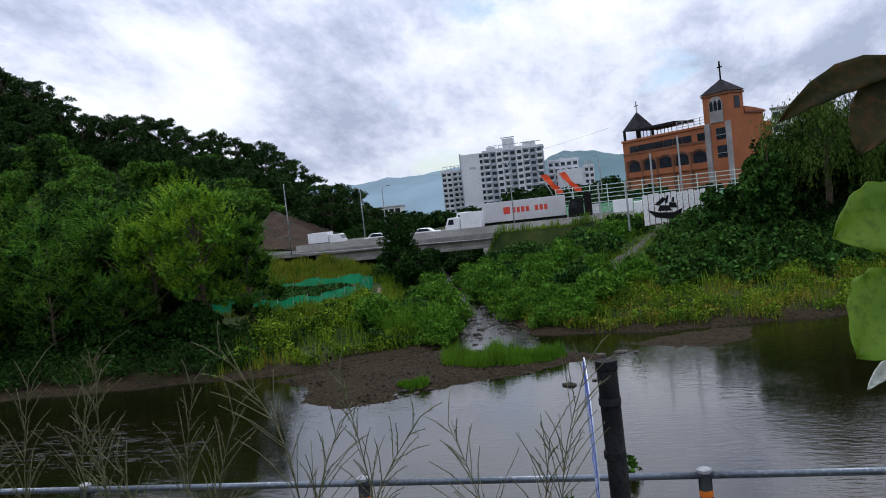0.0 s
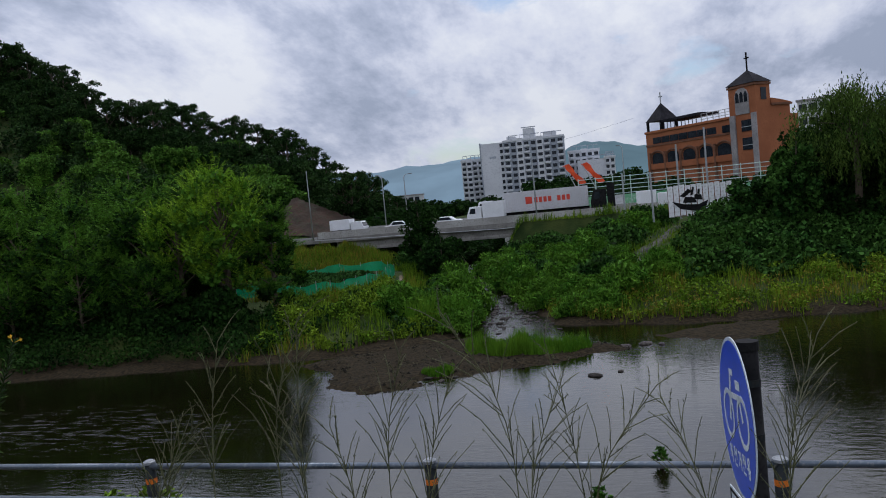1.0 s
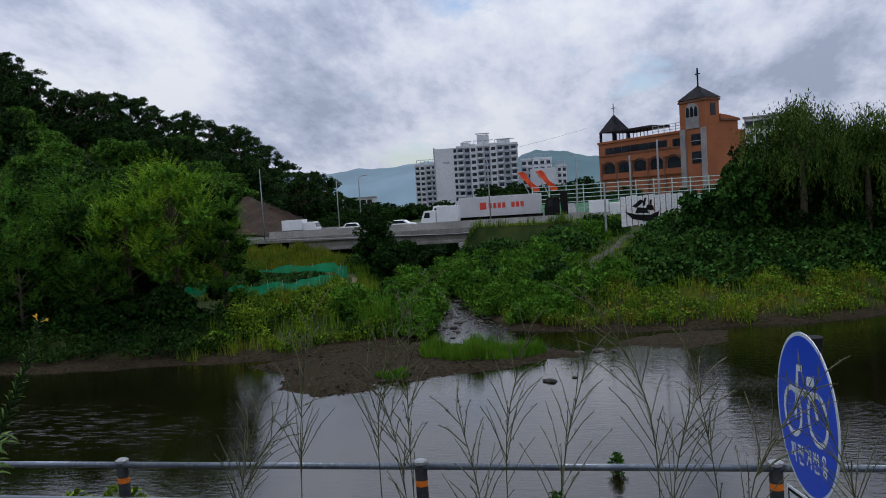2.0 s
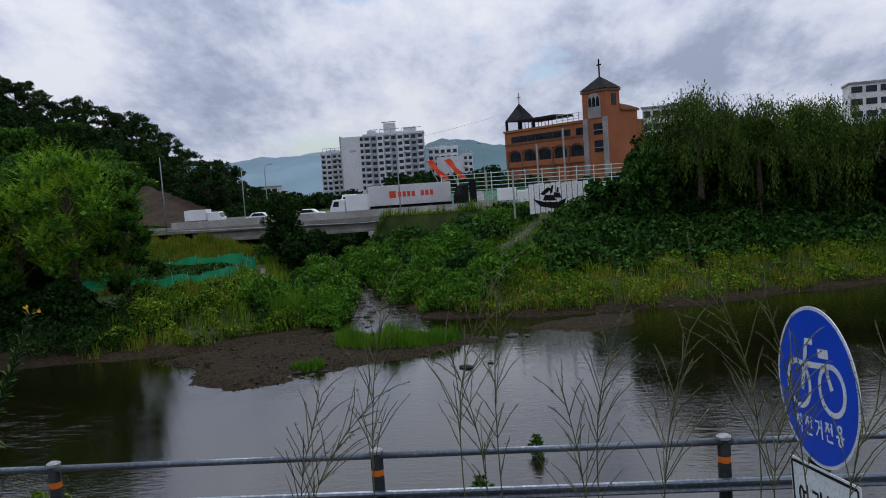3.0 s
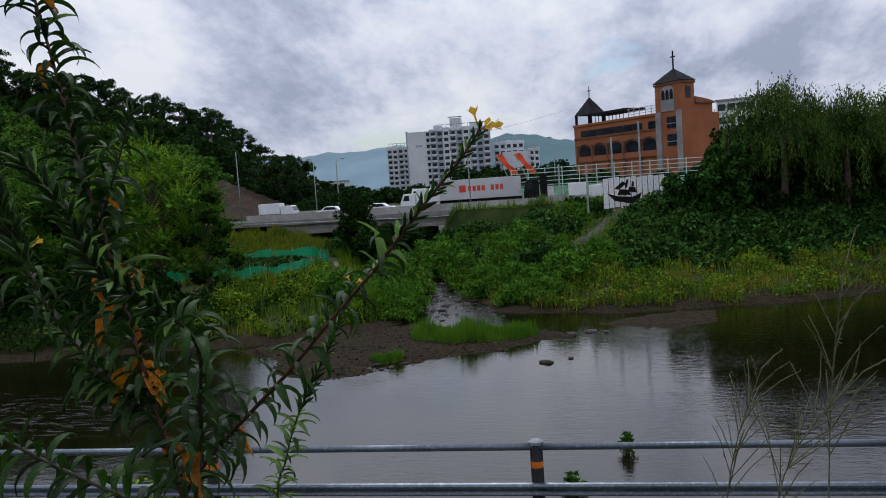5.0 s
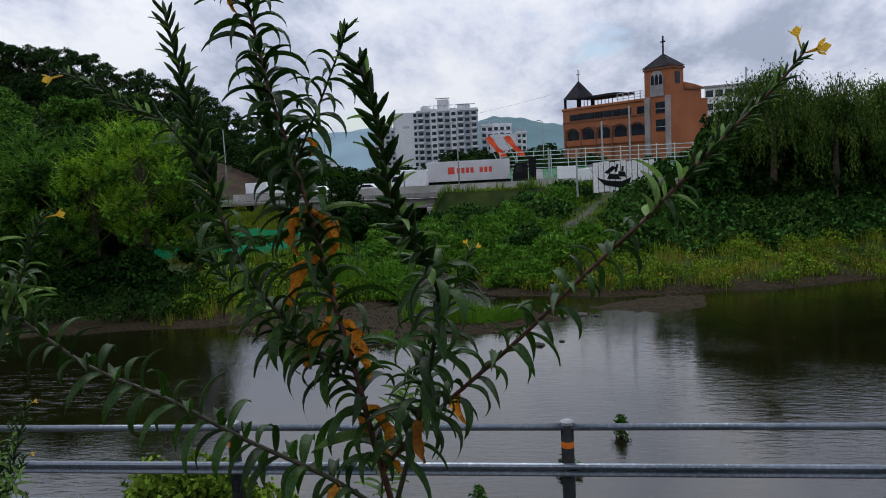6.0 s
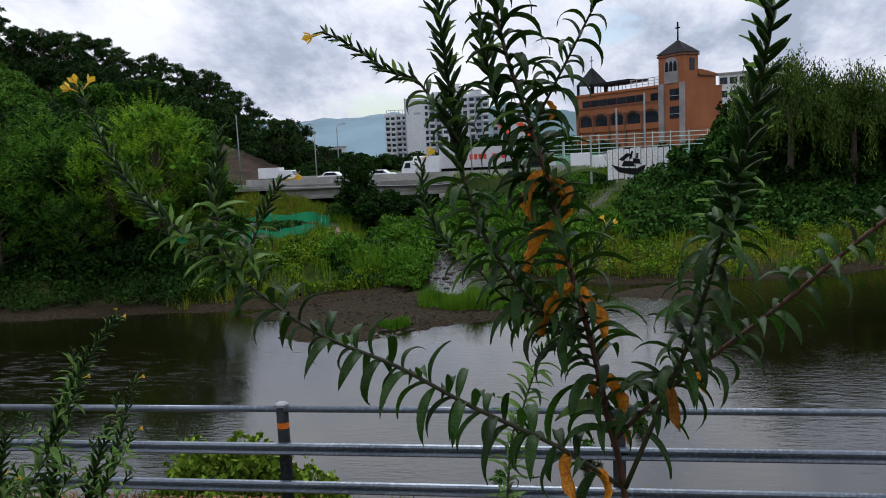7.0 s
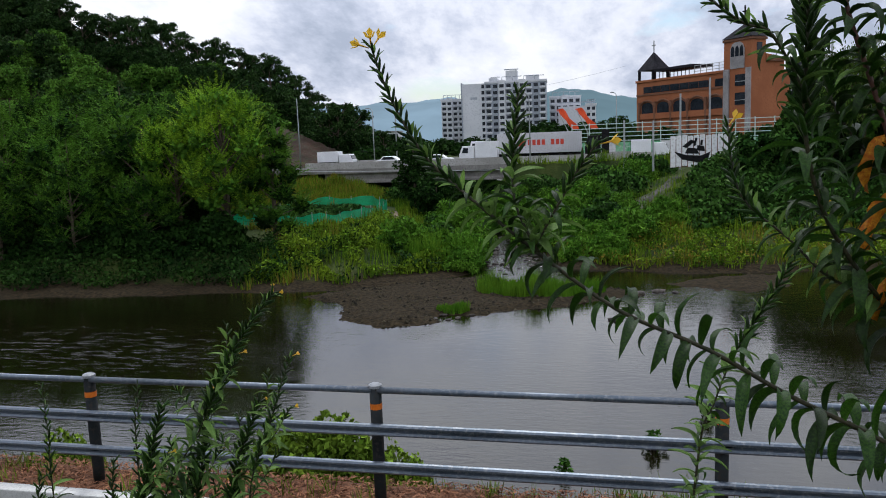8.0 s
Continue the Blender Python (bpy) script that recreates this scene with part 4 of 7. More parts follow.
def ridge_tree(seed, label):
    """A tall oak-like tree, bare below, with separate leaf clouds that leave gaps to the sky; ten metres high."""
    rng = np.random.default_rng(seed)
    t = thing("ridge_tree", label, "tree", group="ridge trees")
    lean = rng.uniform(-0.8, 0.8)
    s = Shape().tube([(0, 0, -1), (lean * 0.3, 0, 3.2), (lean * 0.7, 0.1, 6.2), (lean, 0, 9.3)], [0.24, 0.18, 0.11, 0.03], 7)
    cen = []
    for i in range(12):
        f = (i + rng.uniform(0, 1)) / 12
        a = i * 2.4 + rng.uniform(-0.6, 0.6)
        z0 = 2.6 + 5.2 * f
        reach = 2.7 * math.sin(math.pi * (0.2 + 0.68 * f)) * rng.uniform(0.45, 1.1)
        p = Vector((lean * f + math.cos(a) * reach, math.sin(a) * reach, min(9.5, z0 + 0.7 + reach * 0.55)))
        s.tube([(lean * f * 0.8, 0, z0), tuple(Vector((lean * f, 0, z0)).lerp(p, 0.55) + Vector((0, 0, -0.15))), tuple(p)], [0.09, 0.06, 0.02], 5)
        for j in range(3):
            q = np.array(p) + rng.normal(0, 0.5, 3) * (1, 1, 0.6)
            d = rng.normal(size=(60, 3)); d /= np.linalg.norm(d, axis=1)[:, None]
            cen.append(q + d * (0.85, 0.85, 0.5) * rng.uniform(0.3, 1.0, (60, 1)))
    part("trunk", s, M["bark"], t)
    quads("crown", leaf_quads(rng, np.concatenate(cen), 0.25, 0.1, 1.5), M["leaf_pine"], t)
    return t


ridge_kinds = [ridge_tree(91 + i, "tall dark tree with an open crown on the ridge") for i in range(4)]
rng = np.random.default_rng(78)
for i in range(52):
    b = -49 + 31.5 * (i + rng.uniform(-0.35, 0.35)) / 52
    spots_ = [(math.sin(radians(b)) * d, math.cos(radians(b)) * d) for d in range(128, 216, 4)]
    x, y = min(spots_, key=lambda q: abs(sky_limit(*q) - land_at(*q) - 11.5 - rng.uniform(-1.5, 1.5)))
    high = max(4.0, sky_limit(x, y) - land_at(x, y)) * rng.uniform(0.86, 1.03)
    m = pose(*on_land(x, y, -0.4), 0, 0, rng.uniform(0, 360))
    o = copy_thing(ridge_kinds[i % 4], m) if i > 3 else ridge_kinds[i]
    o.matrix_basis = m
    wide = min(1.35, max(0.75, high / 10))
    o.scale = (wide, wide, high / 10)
hill_kinds = [
    tree("hill_tree", "dark green tree on the wooded hillside", 31, 9.0, 3.6, M["leaf_pine"], 0.36, 46, 56, 0.22, group="hillside trees"),
    tree("hill_tree", "dark green tree on the wooded hillside", 32, 10.0, 3.2, M["leaf_pine"], 0.34, 40, 56, 0.42, group="hillside trees"),
    tree("hill_tree", "mid green tree on the wooded hillside", 33, 7.5, 3.8, M["leaf_hill"], 0.34, 50, 56, 0.05, group="hillside trees"),
]
rng = np.random.default_rng(77)
count = tries = 0
for i, o in enumerate(hill_kinds):
    o.matrix_basis = pose(*on_land(-70 - 9 * i, 150 + 3 * i, -0.4))
while count < 235 and tries < 4000:
    tries += 1
    x, y = rng.uniform(-175, -40), rng.uniform(84, 172)
    if (92 < y < 113) or (y < 127 and x > -64) or (y < 92 and x > -56):
        continue
    kind = 2 if (y < 142 and x < -62 and rng.uniform() < 0.75) else int(rng.integers(0, 2))
    sc = rng.uniform(0.7, 1.15) * (0.8 if y < 120 else 1.0)
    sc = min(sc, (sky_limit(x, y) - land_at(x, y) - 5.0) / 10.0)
    if sc < 0.3:
        continue
    o = copy_thing(hill_kinds[kind], pose(*on_land(x, y, -0.4), 0, 0, rng.uniform(0, 360)))
    o.scale = (sc, sc, sc * rng.uniform(0.85, 1.1))
    count += 1


def scrub(rng, k, x0, x1, y0, y1, r, per, up):
    out = []
    while len(out) < k:
        x, y = rng.uniform(x0, x1), rng.uniform(y0, y1)
        z = land_at(x, y)
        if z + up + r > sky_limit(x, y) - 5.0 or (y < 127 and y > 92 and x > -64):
            continue
        p = rng.normal(size=(per, 3)); p /= np.linalg.norm(p, axis=1)[:, None]
        out.append(np.array([x, y, z + up]) + p * (r, r, r * 0.85) * rng.uniform(0.55, 1.0, (per, 1)) * (1 + 0.28 * np.sin(p[:, :1] * 7 + len(out))))
    return np.concatenate(out)


tagged(quads("hillside_scrub", leaf_quads(rng, scrub(rng, 90, -120, -58, 78, 108, 2.5, 300, 1.8), 0.3, 0.1, 1.5), M["leaf_hill"]), "dense mid green scrub on the lower hillside", "woods", kind="stuff")
tagged(quads("far_woods", leaf_quads(rng, scrub(rng, 150, -180, -46, 112, 172, 2.8, 320, 2.2), 0.42, 0.1, 1.5), M["leaf_pine"]), "dense dark green woods filling the hillside", "woods", kind="stuff")

# willows and vine-covered trees on the right bank
for seed, h_, r_, x, y in ((41, 11.2, 3.9, 17.6, 70.5), (42, 10.2, 4.0, 22.8, 71), (43, 10.6, 4.4, 28, 72.5), (44, 9.4, 4.4, 35, 73), (45, 9.8, 4.4, 42, 76)):
    willow(seed, h_, r_, on_land(x, y, -0.3))
tree("vine_covered_tree", "tree trunk smothered in dark green vines", 51, 8.2, 2.1, M["leaf_vine"], 0.24, 80, 100, 0.02, 0.0, on_land(12.6, 68.6, -0.3))
tree("vine_covered_tree", "low mound of dark vines beside the fence", 52, 4.4, 2.4, M["leaf_vine"], 0.24, 40, 90, 0.02, 0.0, on_land(9.6, 71.0, -0.5))
# dark trees added behind, to make the willows' gaps read as shade
backs = tree("dark_tree", "dark green tree behind the willows", 53, 8.5, 4.2, M["leaf_dark"], 0.3, 50, 90, 0.05, group="trees behind willows")
backs.matrix_basis = pose(*on_land(20, 77, -0.3))
for x, y in ((26, 76), (32, 78), (38, 79), (16, 75.4), (23, 75), (29, 77), (35, 77), (44, 80), (50, 82)):
    copy_thing(backs, pose(*on_land(x, y, -0.3), 0, 0, x * 31))

# brush added as the dark under the canopy, shade in its leaf colour
brush = shrub("willow_understory", "black-green brush added to stand for the shade under the willows", 55, 2.0, 3.0, M["leaf_dark"], 0.26, 46, 80, group="brush under willows")
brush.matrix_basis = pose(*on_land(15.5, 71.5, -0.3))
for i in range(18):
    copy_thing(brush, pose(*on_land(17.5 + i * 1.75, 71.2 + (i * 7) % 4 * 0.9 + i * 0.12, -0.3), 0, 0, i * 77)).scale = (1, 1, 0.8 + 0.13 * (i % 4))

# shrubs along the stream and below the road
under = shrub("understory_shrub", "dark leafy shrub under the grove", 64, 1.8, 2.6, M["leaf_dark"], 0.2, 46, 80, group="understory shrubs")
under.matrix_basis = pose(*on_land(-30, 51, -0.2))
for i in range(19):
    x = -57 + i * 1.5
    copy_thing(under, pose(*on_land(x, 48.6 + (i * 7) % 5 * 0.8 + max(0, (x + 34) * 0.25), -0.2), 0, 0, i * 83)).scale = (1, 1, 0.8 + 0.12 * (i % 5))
M["leaf_brook"] = leafy("streamside willow leaves", (0.03, 0.10, 0.010), (0.095, 0.20, 0.018), 0.6)
shrubs = [
    shrub("shrub", "bright green leafy shrub beside the stream", 61, 1.9, 2.5, M["leaf_brook"], 0.11, 60, 110, group="streamside shrubs", long=3.4),
    shrub("shrub", "bright green leafy shrub beside the stream", 62, 2.3, 2.2, M["leaf_vine"], 0.2, 46, 80, group="streamside shrubs"),
    shrub("shrub", "light green leafy shrub beside the stream", 63, 1.6, 2.0, M["leaf_brook"], 0.10, 56, 110, group="streamside shrubs", long=3.6),
]
spots = [(-5.0, 60, 0), (-3.2, 63, 1), (-6.0, 66, 0), (-1.5, 66, 0), (-8.2, 70, 1), (-4.4, 71, 0), (-2.6, 69.4, 1), (-7.2, 75.5, 0), (-2.0, 75, 1), (-10.5, 77, 1), (-5.5, 80, 0), (-9.5, 84, 0), (-13, 86, 1),
         (-1.2, 57.6, 2), (-3.4, 58.4, 2), (1.5, 60.5, 2), (-14.0, 53.2, 2), (-12.8, 55, 0), (-15.6, 56, 1), (-14.6, 62, 0), (-17.4, 67, 1), (-18.5, 75, 0), (-20.5, 82, 1), (-24.5, 88, 0), (-27.5, 90, 1),
         (-12.4, 51.8, 2), (-3.0, 85, 1), (-5.5, 84.5, 1), (-13.5, 92.5, 0), (-10.5, 94.5, 1), (-15.2, 96.2, 1), (-8.5, 91.5, 1), (-1.0, 80.5, 0), (-7.5, 88, 0), (-4, 90, 1), (0.8, 84.5, 1), (0.2, 82, 0), (-16, 92, 0), (-12, 95, 1), (-7.4, 60.4, 0), (-9.8, 67.2, 0), (-12.6, 75.2, 0), (-15.4, 84, 0), (-17.0, 89, 2), (-4.8, 55.4, 2), (-2.6, 55.0, 2), (-16.6, 64.5, 2), (-17.8, 71, 2), (-15.2, 54.8, 2), (-17.4, 54.4, 2), (-17.6, 94.6, 1), (-18.4, 92, 0)]
first = set()
for i, (x, y, kind) in enumerate(spots):
    m = pose(*on_land(x, y, -0.15), 0, 0, i * 71)
    if kind in first:
        o = copy_thing(shrubs[kind], m)
    else:
        o = shrubs[kind]; o.matrix_basis = m; first.add(kind)
    sc = 0.8 + 0.5 * ((i * 37) % 11) / 11
    o.scale = (sc, sc, sc)
far_shrub = shrub("roadside_bush", "dark green roadside bush behind the road", 66, 3.2, 3.4, M["leaf_dark"], 0.4, 40, 50, group="roadside bushes")
far_shrub.matrix_basis = pose(*on_land(-40, 122, -0.2))
for i in range(20):
    if 3 < i < 9:
        continue
    copy_thing(far_shrub, pose(*on_land(-66 + i * 2.6, 113.2 + (i * 5) % 4, -0.3), 0, 0, i * 37)).scale = (1, 1, 0.75 + 0.1 * (i % 4))
for i in range(26):
    x = -52 + i * 4.1
    copy_thing(far_shrub, pose(*on_land(x, 118 + (i * 13) % 17, -0.2), 0, 0, i * 53)).scale = (1, 1, 0.6 + 0.5 * ((i * 7) % 5) / 5)

for i in range(16):
    copy_thing(far_shrub, pose(*on_land(-62 + i * 3.9, 168 + (i * 17) % 40, -0.3), 0, 0, i * 41)).scale = (1.5, 1.5, 1.0 + 0.12 * (i % 4))


# ---- grass, weeds, vines ----
def blades(rng, x, y, hmin, hmax, width, lean=0.35, dz=-0.05):
    k = len(x)
    z = land(x, y) + dz
    h_ = rng.uniform(hmin, hmax, k)
    h_ = h_ * np.clip(0.8 + 0.55 * rough_noise(x, y, 0.9, 1.5) + 0.35 * rough_noise(x, y, 2.4, 0.5), 0.25, 1.5)
    a, b = rng.uniform(0, 2 * math.pi, k), rng.uniform(0, 2 * math.pi, k)
    w = width * rng.uniform(0.6, 1.3, k)
    base = np.stack([x, y, z], -1)
    side = np.stack([np.cos(a) * w, np.sin(a) * w, np.zeros(k)], -1) * 0.5
    tip = base + np.stack([np.cos(b) * h_ * lean * rng.uniform(0, 1, k), np.sin(b) * h_ * lean * rng.uniform(0, 1, k), h_], -1)
    return np.stack([base - side, base + side, tip + side * 0.25, tip - side * 0.25], 1)


def scatter(rng, k, x0, x1, y0, y1, keep):
    x, y = rng.uniform(x0, x1, k), rng.uniform(y0, y1, k)
    m = keep(x, y)
    return x[m], y[m]


def stuff(name, pts, mat, label):
    return tagged(quads(name, pts, mat), label, name.replace("_", " "), kind="stuff")


rng = np.random.default_rng(5)
dl = lambda x, y: line_distance(x, y, SHORE_LEFT) * np.where(inside(x, y, LEFT_LAND), 1, -1)
dr = lambda x, y: line_distance(x, y, SHORE_RIGHT) * np.where(inside(x, y, RIGHT_LAND), 1, -1)
patch = lambda x, y, s, k: rough_noise(x, y, s, k)
wob = lambda x, y: 1.0 * rough_noise(x, y, 0.9, 4.0)
GARDEN = [(-42, 61), (-31, 61.5), (-26.2, 65.5), (-25.4, 79), (-27, 85), (-31, 87), (-42, 80)]
trail = [(-26.2, 79.9), (-23.6, 72), (-22.0, 66), (-23.3, 62), (-25, 58)]

x, y = scatter(rng, 70000, -62, -11, 42, 98, lambda x, y: (dl(x, y) > 2.0 + wob(x, y)) & ((x > -26 + wob(x, y)) | (y > 60)) & (line_distance(x, y, trail) > 0.8) & ~inside(x, y, GARDEN))
stuff("bank_grass", blades(rng, x, y, 0.4, 1.15, 0.07), M["grass"], "tall green grass and weeds on the riverbank")
k = patch(x, y, 0.4, 1.0) > 0.25
stuff("dry_grass", blades(rng, x[k] + 0.1, y[k], 0.4, 1.0, 0.06), M["grass_dry"], "yellowing grass tufts on the riverbank")
# weeds in the dark leaf colour, which also carries the grove's shade
x, y = scatter(rng, 60000, -62, -11, 42.5, 62, lambda x, y: (dl(x, y) > 2.2 + wob(x, y)) & (dl(x, y) < 10) & ((x < -24) | (patch(x, y, 0.5, 3) > 0)))
c = np.stack([x, y, land(x, y) + rng.uniform(0.05, 1.25, len(x)) * (0.75 + 0.35 * patch(x, y, 0.7, 2))], -1)
stuff("weeds", leaf_quads(rng, c, 0.15, 0.2, 2.0), M["leaf_dark"], "dense waterside weeds at the foot of the trees, darkened for tree shade")
x, y = scatter(rng, 30000, -12, 46, 50, 78, lambda x, y: (dr(x, y) > 1.0 + 0.7 * wob(x, y)) & ((dr(x, y) < 8 + 2 * wob(x, y)) | ((x < 4) & (dr(x, y) < 24))))
stuff("bank_grass", blades(rng, x, y, 0.35, 1.0, 0.06), M["grass"], "tall green grass and weeds on the riverbank")
k = (patch(x, y, 0.5, 6.0) > -0.1) & (dr(x, y) < 9)
stuff("dry_grass", blades(rng, x[k], y[k] + 0.1, 0.4, 0.9, 0.06), M["grass_dry"], "yellowing grass tufts on the riverbank")
x, y = scatter(rng, 95000, 1.5, 48, 58, 79, lambda x, y: (dr(x, y) > 7.5 + 1.5 * wob(x, y)) & (x > 3 + (y - 62) * 0.12 + wob(x, y)))
c = np.stack([x, y, land(x, y) + 0.1 + rng.uniform(0.1, 0.9, len(x)) * (1 + 0.8 * patch(x, y, 0.9, 2))], -1)
k = line_distance(x, y, [(-0.8, 66.5), (0.2, 70.0), (2.0, 74.6), (3.6, 78.5)]) > 1.5
c = c[k]
stuff("vines", leaf_quads(rng, c, 0.27, 0.0, 1.25), M["leaf_vine"], "broad-leaved green vines covering the slope")
x, y = scatter(rng, 26000, -11, -1.5, 40.5, 47, lambda x, y: (((x + 6.3) / 3.7) ** 2 + ((y - 44.0) / 1.7) ** 2 < 1 + 0.2 * wob(x, y)))
stuff("sedge", blades(rng, x, y, 0.45, 0.95, 0.05, 0.3, -0.1), M["grass_island"], "bright green sedge on the gravel islet")
x, y = scatter(rng, 16000, -18.5, -10.5, 50, 58, lambda x, y: (dl(x, y) > 0.5) & (((x + 14.6) / 3.2) ** 2 + ((y - 54) / 2.6) ** 2 < 1 + 0.25 * wob(x, y)))
stuff("reeds", blades(rng, x, y, 0.9, 2.0, 0.05, 0.35), M["grass_island"], "tall bright green reeds at the stream mouth")
x, y = scatter(rng, 2500, -12.0, -9.5, 38.2, 39.8, lambda x, y: ((x + 10.4) / 0.9) ** 2 + ((y - 39) / 0.5) ** 2 < 1)
stuff("sedge", blades(rng, x, y, 0.15, 0.4, 0.05, 0.4), M["grass_island"], "bright green sedge on the gravel islet")
x, y = scatter(rng, 30000, -50, 8, 86, 100, lambda x, y: ((dl(x, y) > 1.5) | (dr(x, y) > 1.5)) & (y < 98.3) & ~inside(x, y, GARDEN))
stuff("bank_grass", blades(rng, x, y, 0.5, 1.2, 0.09), M["grass"], "tall green grass and weeds on the riverbank")
x, y = scatter(rng, 9000, -50, -30, 84, 98, lambda x, y: (dl(x, y) > 1) & ~inside(x, y, GARDEN))
stuff("dry_grass", blades(rng, x, y, 0.5, 1.1, 0.09), M["grass_dry"], "yellowing grass tufts on the riverbank")
x, y = scatter(rng, 26000, -9, 8, -3, 2.9, lambda x, y: np.hypot(x - 0.1, y + 0.1) > 0.0)
stuff("bank_grass", blades(rng, x, y, 0.06, 0.3, 0.012, 0.5), M["grass"], "short green grass on the road verge")
# near slope below the guard rail
x, y = scatter(rng, 12000, -14, 12, 7.0, 10.5, lambda x, y: np.abs(x) < 100)
stuff("bank_grass", blades(rng, x, y, 0.08, 0.25, 0.02), M["grass"], "short green grass on the near slope")

x, y = scatter(rng, 70000, -12, 46, 50.5, 66, lambda x, y: (dr(x, y) > 1.2 + 0.6 * wob(x, y)) & (dr(x, y) < 9))
keep = patch(x, y, 0.8, 5.0) > -0.15
x, y = x[keep], y[keep]
c = np.stack([x, y, land(x, y) + rng.uniform(0.05, 0.8, len(x)) * (0.7 + 0.6 * patch(x, y, 0.8, 5.0))], -1)
stuff("weeds", leaf_quads(rng, c, 0.12, 0.2, 2.0), M["grass"], "leafy light green weeds along the right bank")
x, y = scatter(rng, 40000, -26, -11, 46, 66, lambda x, y: (dl(x, y) > 2.2 + 0.6 * wob(x, y)) & (patch(x, y, 0.75, 8.0) > -0.05))
c = np.stack([x, y, land(x, y) + rng.uniform(0.05, 1.1, len(x)) * (0.5 + 0.9 * np.clip(patch(x, y, 0.75, 8.0), 0, 1))], -1)
stuff("weeds", leaf_quads(rng, c, 0.13, 0.1, 2.0), M["grass"], "leafy light green weeds on the left bank")
x, y = scatter(rng, 12000, -11, 44, 50.5, 60, lambda x, y: (dr(x, y) > 0.9) & (dr(x, y) < 6) & (patch(x, y, 1.1, 2.0) > 0.2))
c = np.stack([x, y, land(x, y) + rng.uniform(0.3, 0.9, len(x))], -1)
stuff("dry_grass", leaf_quads(rng, c, 0.09, 0.2, 2.2), M["grass_dry"], "yellowing seed heads along the right bank")

# bare earth strips: scree on the right bank, a trodden path by the netting
def earth_strip(name, label, line, half, mat, seed, lift_):
    rng = np.random.default_rng(seed)
    f, g = np.linspace(0, 1, 48), np.linspace(-1, 1, 12)
    k = np.linspace(0, 1, len(line))
    cx, cy = np.interp(f, k, [p[0] for p in line]), np.interp(f, k, [p[1] for p in line])
    w = half * (0.4 + 0.75 * np.sin(math.pi * np.clip(f * 0.9 + 0.08, 0, 1)) + 0.22 * np.sin(f * 23) + rng.uniform(-0.12, 0.12, 48))
    px, py = cx[:, None] + g * w[:, None], cy[:, None] - 0.35 * g * w[:, None]
    pz = land(px, py) + lift_ - 0.3 * np.abs(g) ** 3 + rng.uniform(-0.05, 0.05, px.shape)
    s = Shape().add(np.stack([px, py, pz], -1).reshape(-1, 3), [(i * 12 + j, i * 12 + j + 1, i * 12 + 13 + j, i * 12 + 12 + j) for i in range(47) for j in range(11)])
    return tagged(part(name, s, mat, smooth=True), label, "ground", kind="structure")


M["scree"] = material("grey-brown scree", (0.03, 0.03, 0.024), (0.085, 0.078, 0.068), 0.95, 1.6, 6, 0.9, c=(0.02, 0.03, 0.01))
M["trodden"] = material("trodden pale earth", (0.09, 0.07, 0.04), (0.16, 0.125, 0.08), 0.95, 1.6, 8, 0.6)
earth_strip("scree", "bare grey-brown scree running down the grassy bank", [(-0.8, 66.5), (0.2, 70.0), (2.0, 74.6), (3.6, 78.5)], 0.8, M["scree"], 19, 0.22)
earth_strip("footpath", "narrow trodden earth path beside the green netting", [(-25.6, 80), (-23.4, 73), (-22.2, 67), (-23.4, 62.5), (-25.5, 59)], 0.55, M["trodden"], 20, 0.16)

# gravel on the bars
x, y = scatter(rng, 20000, -22, 9, 34, 52, lambda x, y: inside(x, y, GRAVEL_BAR) & (rough_noise(x, y, 0.8, 3.0) + 0.6 * rough_noise(x, y, 2.1, 1.0) > -0.25))
keep = land(x, y) > WATER - 0.05
x, y = x[keep], y[keep]
z = land(x, y)
r = np.minimum(0.013 / rng.uniform(0.07, 1.0, len(x)), 0.15)
top = np.stack([x, y, z + r * 0.7], -1)
me = bpy.data.meshes.new("gravel")
me.from_pydata(np.concatenate([np.stack([x + np.cos(j * math.pi / 2 + x * 7) * r, y + np.sin(j * math.pi / 2 + x * 7) * r, z - 0.01], -1) for j in range(4)] + [top]).tolist(), [],
               [(int(i + j * len(x)), int(i + ((j + 1) % 4) * len(x)), int(i + 4 * len(x))) for i in range(len(x)) for j in range(4)])
me.materials.append(M["pebble"])
tagged(new("gravel", me), "brown and grey river gravel on the bars", "gravel", kind="stuff")

# river stones
def boulder(seed):
    rng = np.random.default_rng(seed)
    bm = bmesh.new()
    bmesh.ops.create_icosphere(bm, subdivisions=1, radius=1.0)
    for v in bm.verts:
        v.co *= rng.uniform(0.75, 1.15)
        v.co.z *= 0.55
    me = bpy.data.meshes.new("stone"); bm.to_mesh(me); bm.free()
    me.materials.append(M["stone"])
    me.polygons.foreach_set("use_smooth", [True] * len(me.polygons))
    return me


rocks = [boulder(i) for i in range(5)]
rng = np.random.default_rng(9)
n = 0
while n < 190:
    y = rng.uniform(50, 99) if n % 3 else rng.uniform(52, 64)
    l_ = np.interp(y, [50, 51.2, 60, 73, 97, 118], [-10.5, -11, -12.7, -16.1, -22.4, -28])
    r_ = np.interp(y, [50, 53, 58.6, 65.5, 71.8, 82, 97, 118], [-4, -6, -8.3, -10.6, -12.6, -15.7, -19.6, -22])
    x = rng.uniform(l_ + 0.2, r_ + 0.3)
    o = new("stone", rocks[n % 5]); o.parent = ground
    s = min(0.085 / rng.uniform(0.2, 1.0), 0.42)
    o.matrix_basis = pose(x, y, WATER + 0.03 * s, 0, 0, rng.uniform(0, 360)) @ Matrix.Diagonal((s * rng.uniform(0.8, 1.5), s, s * rng.uniform(0.6, 1.0), 1))
    n += 1
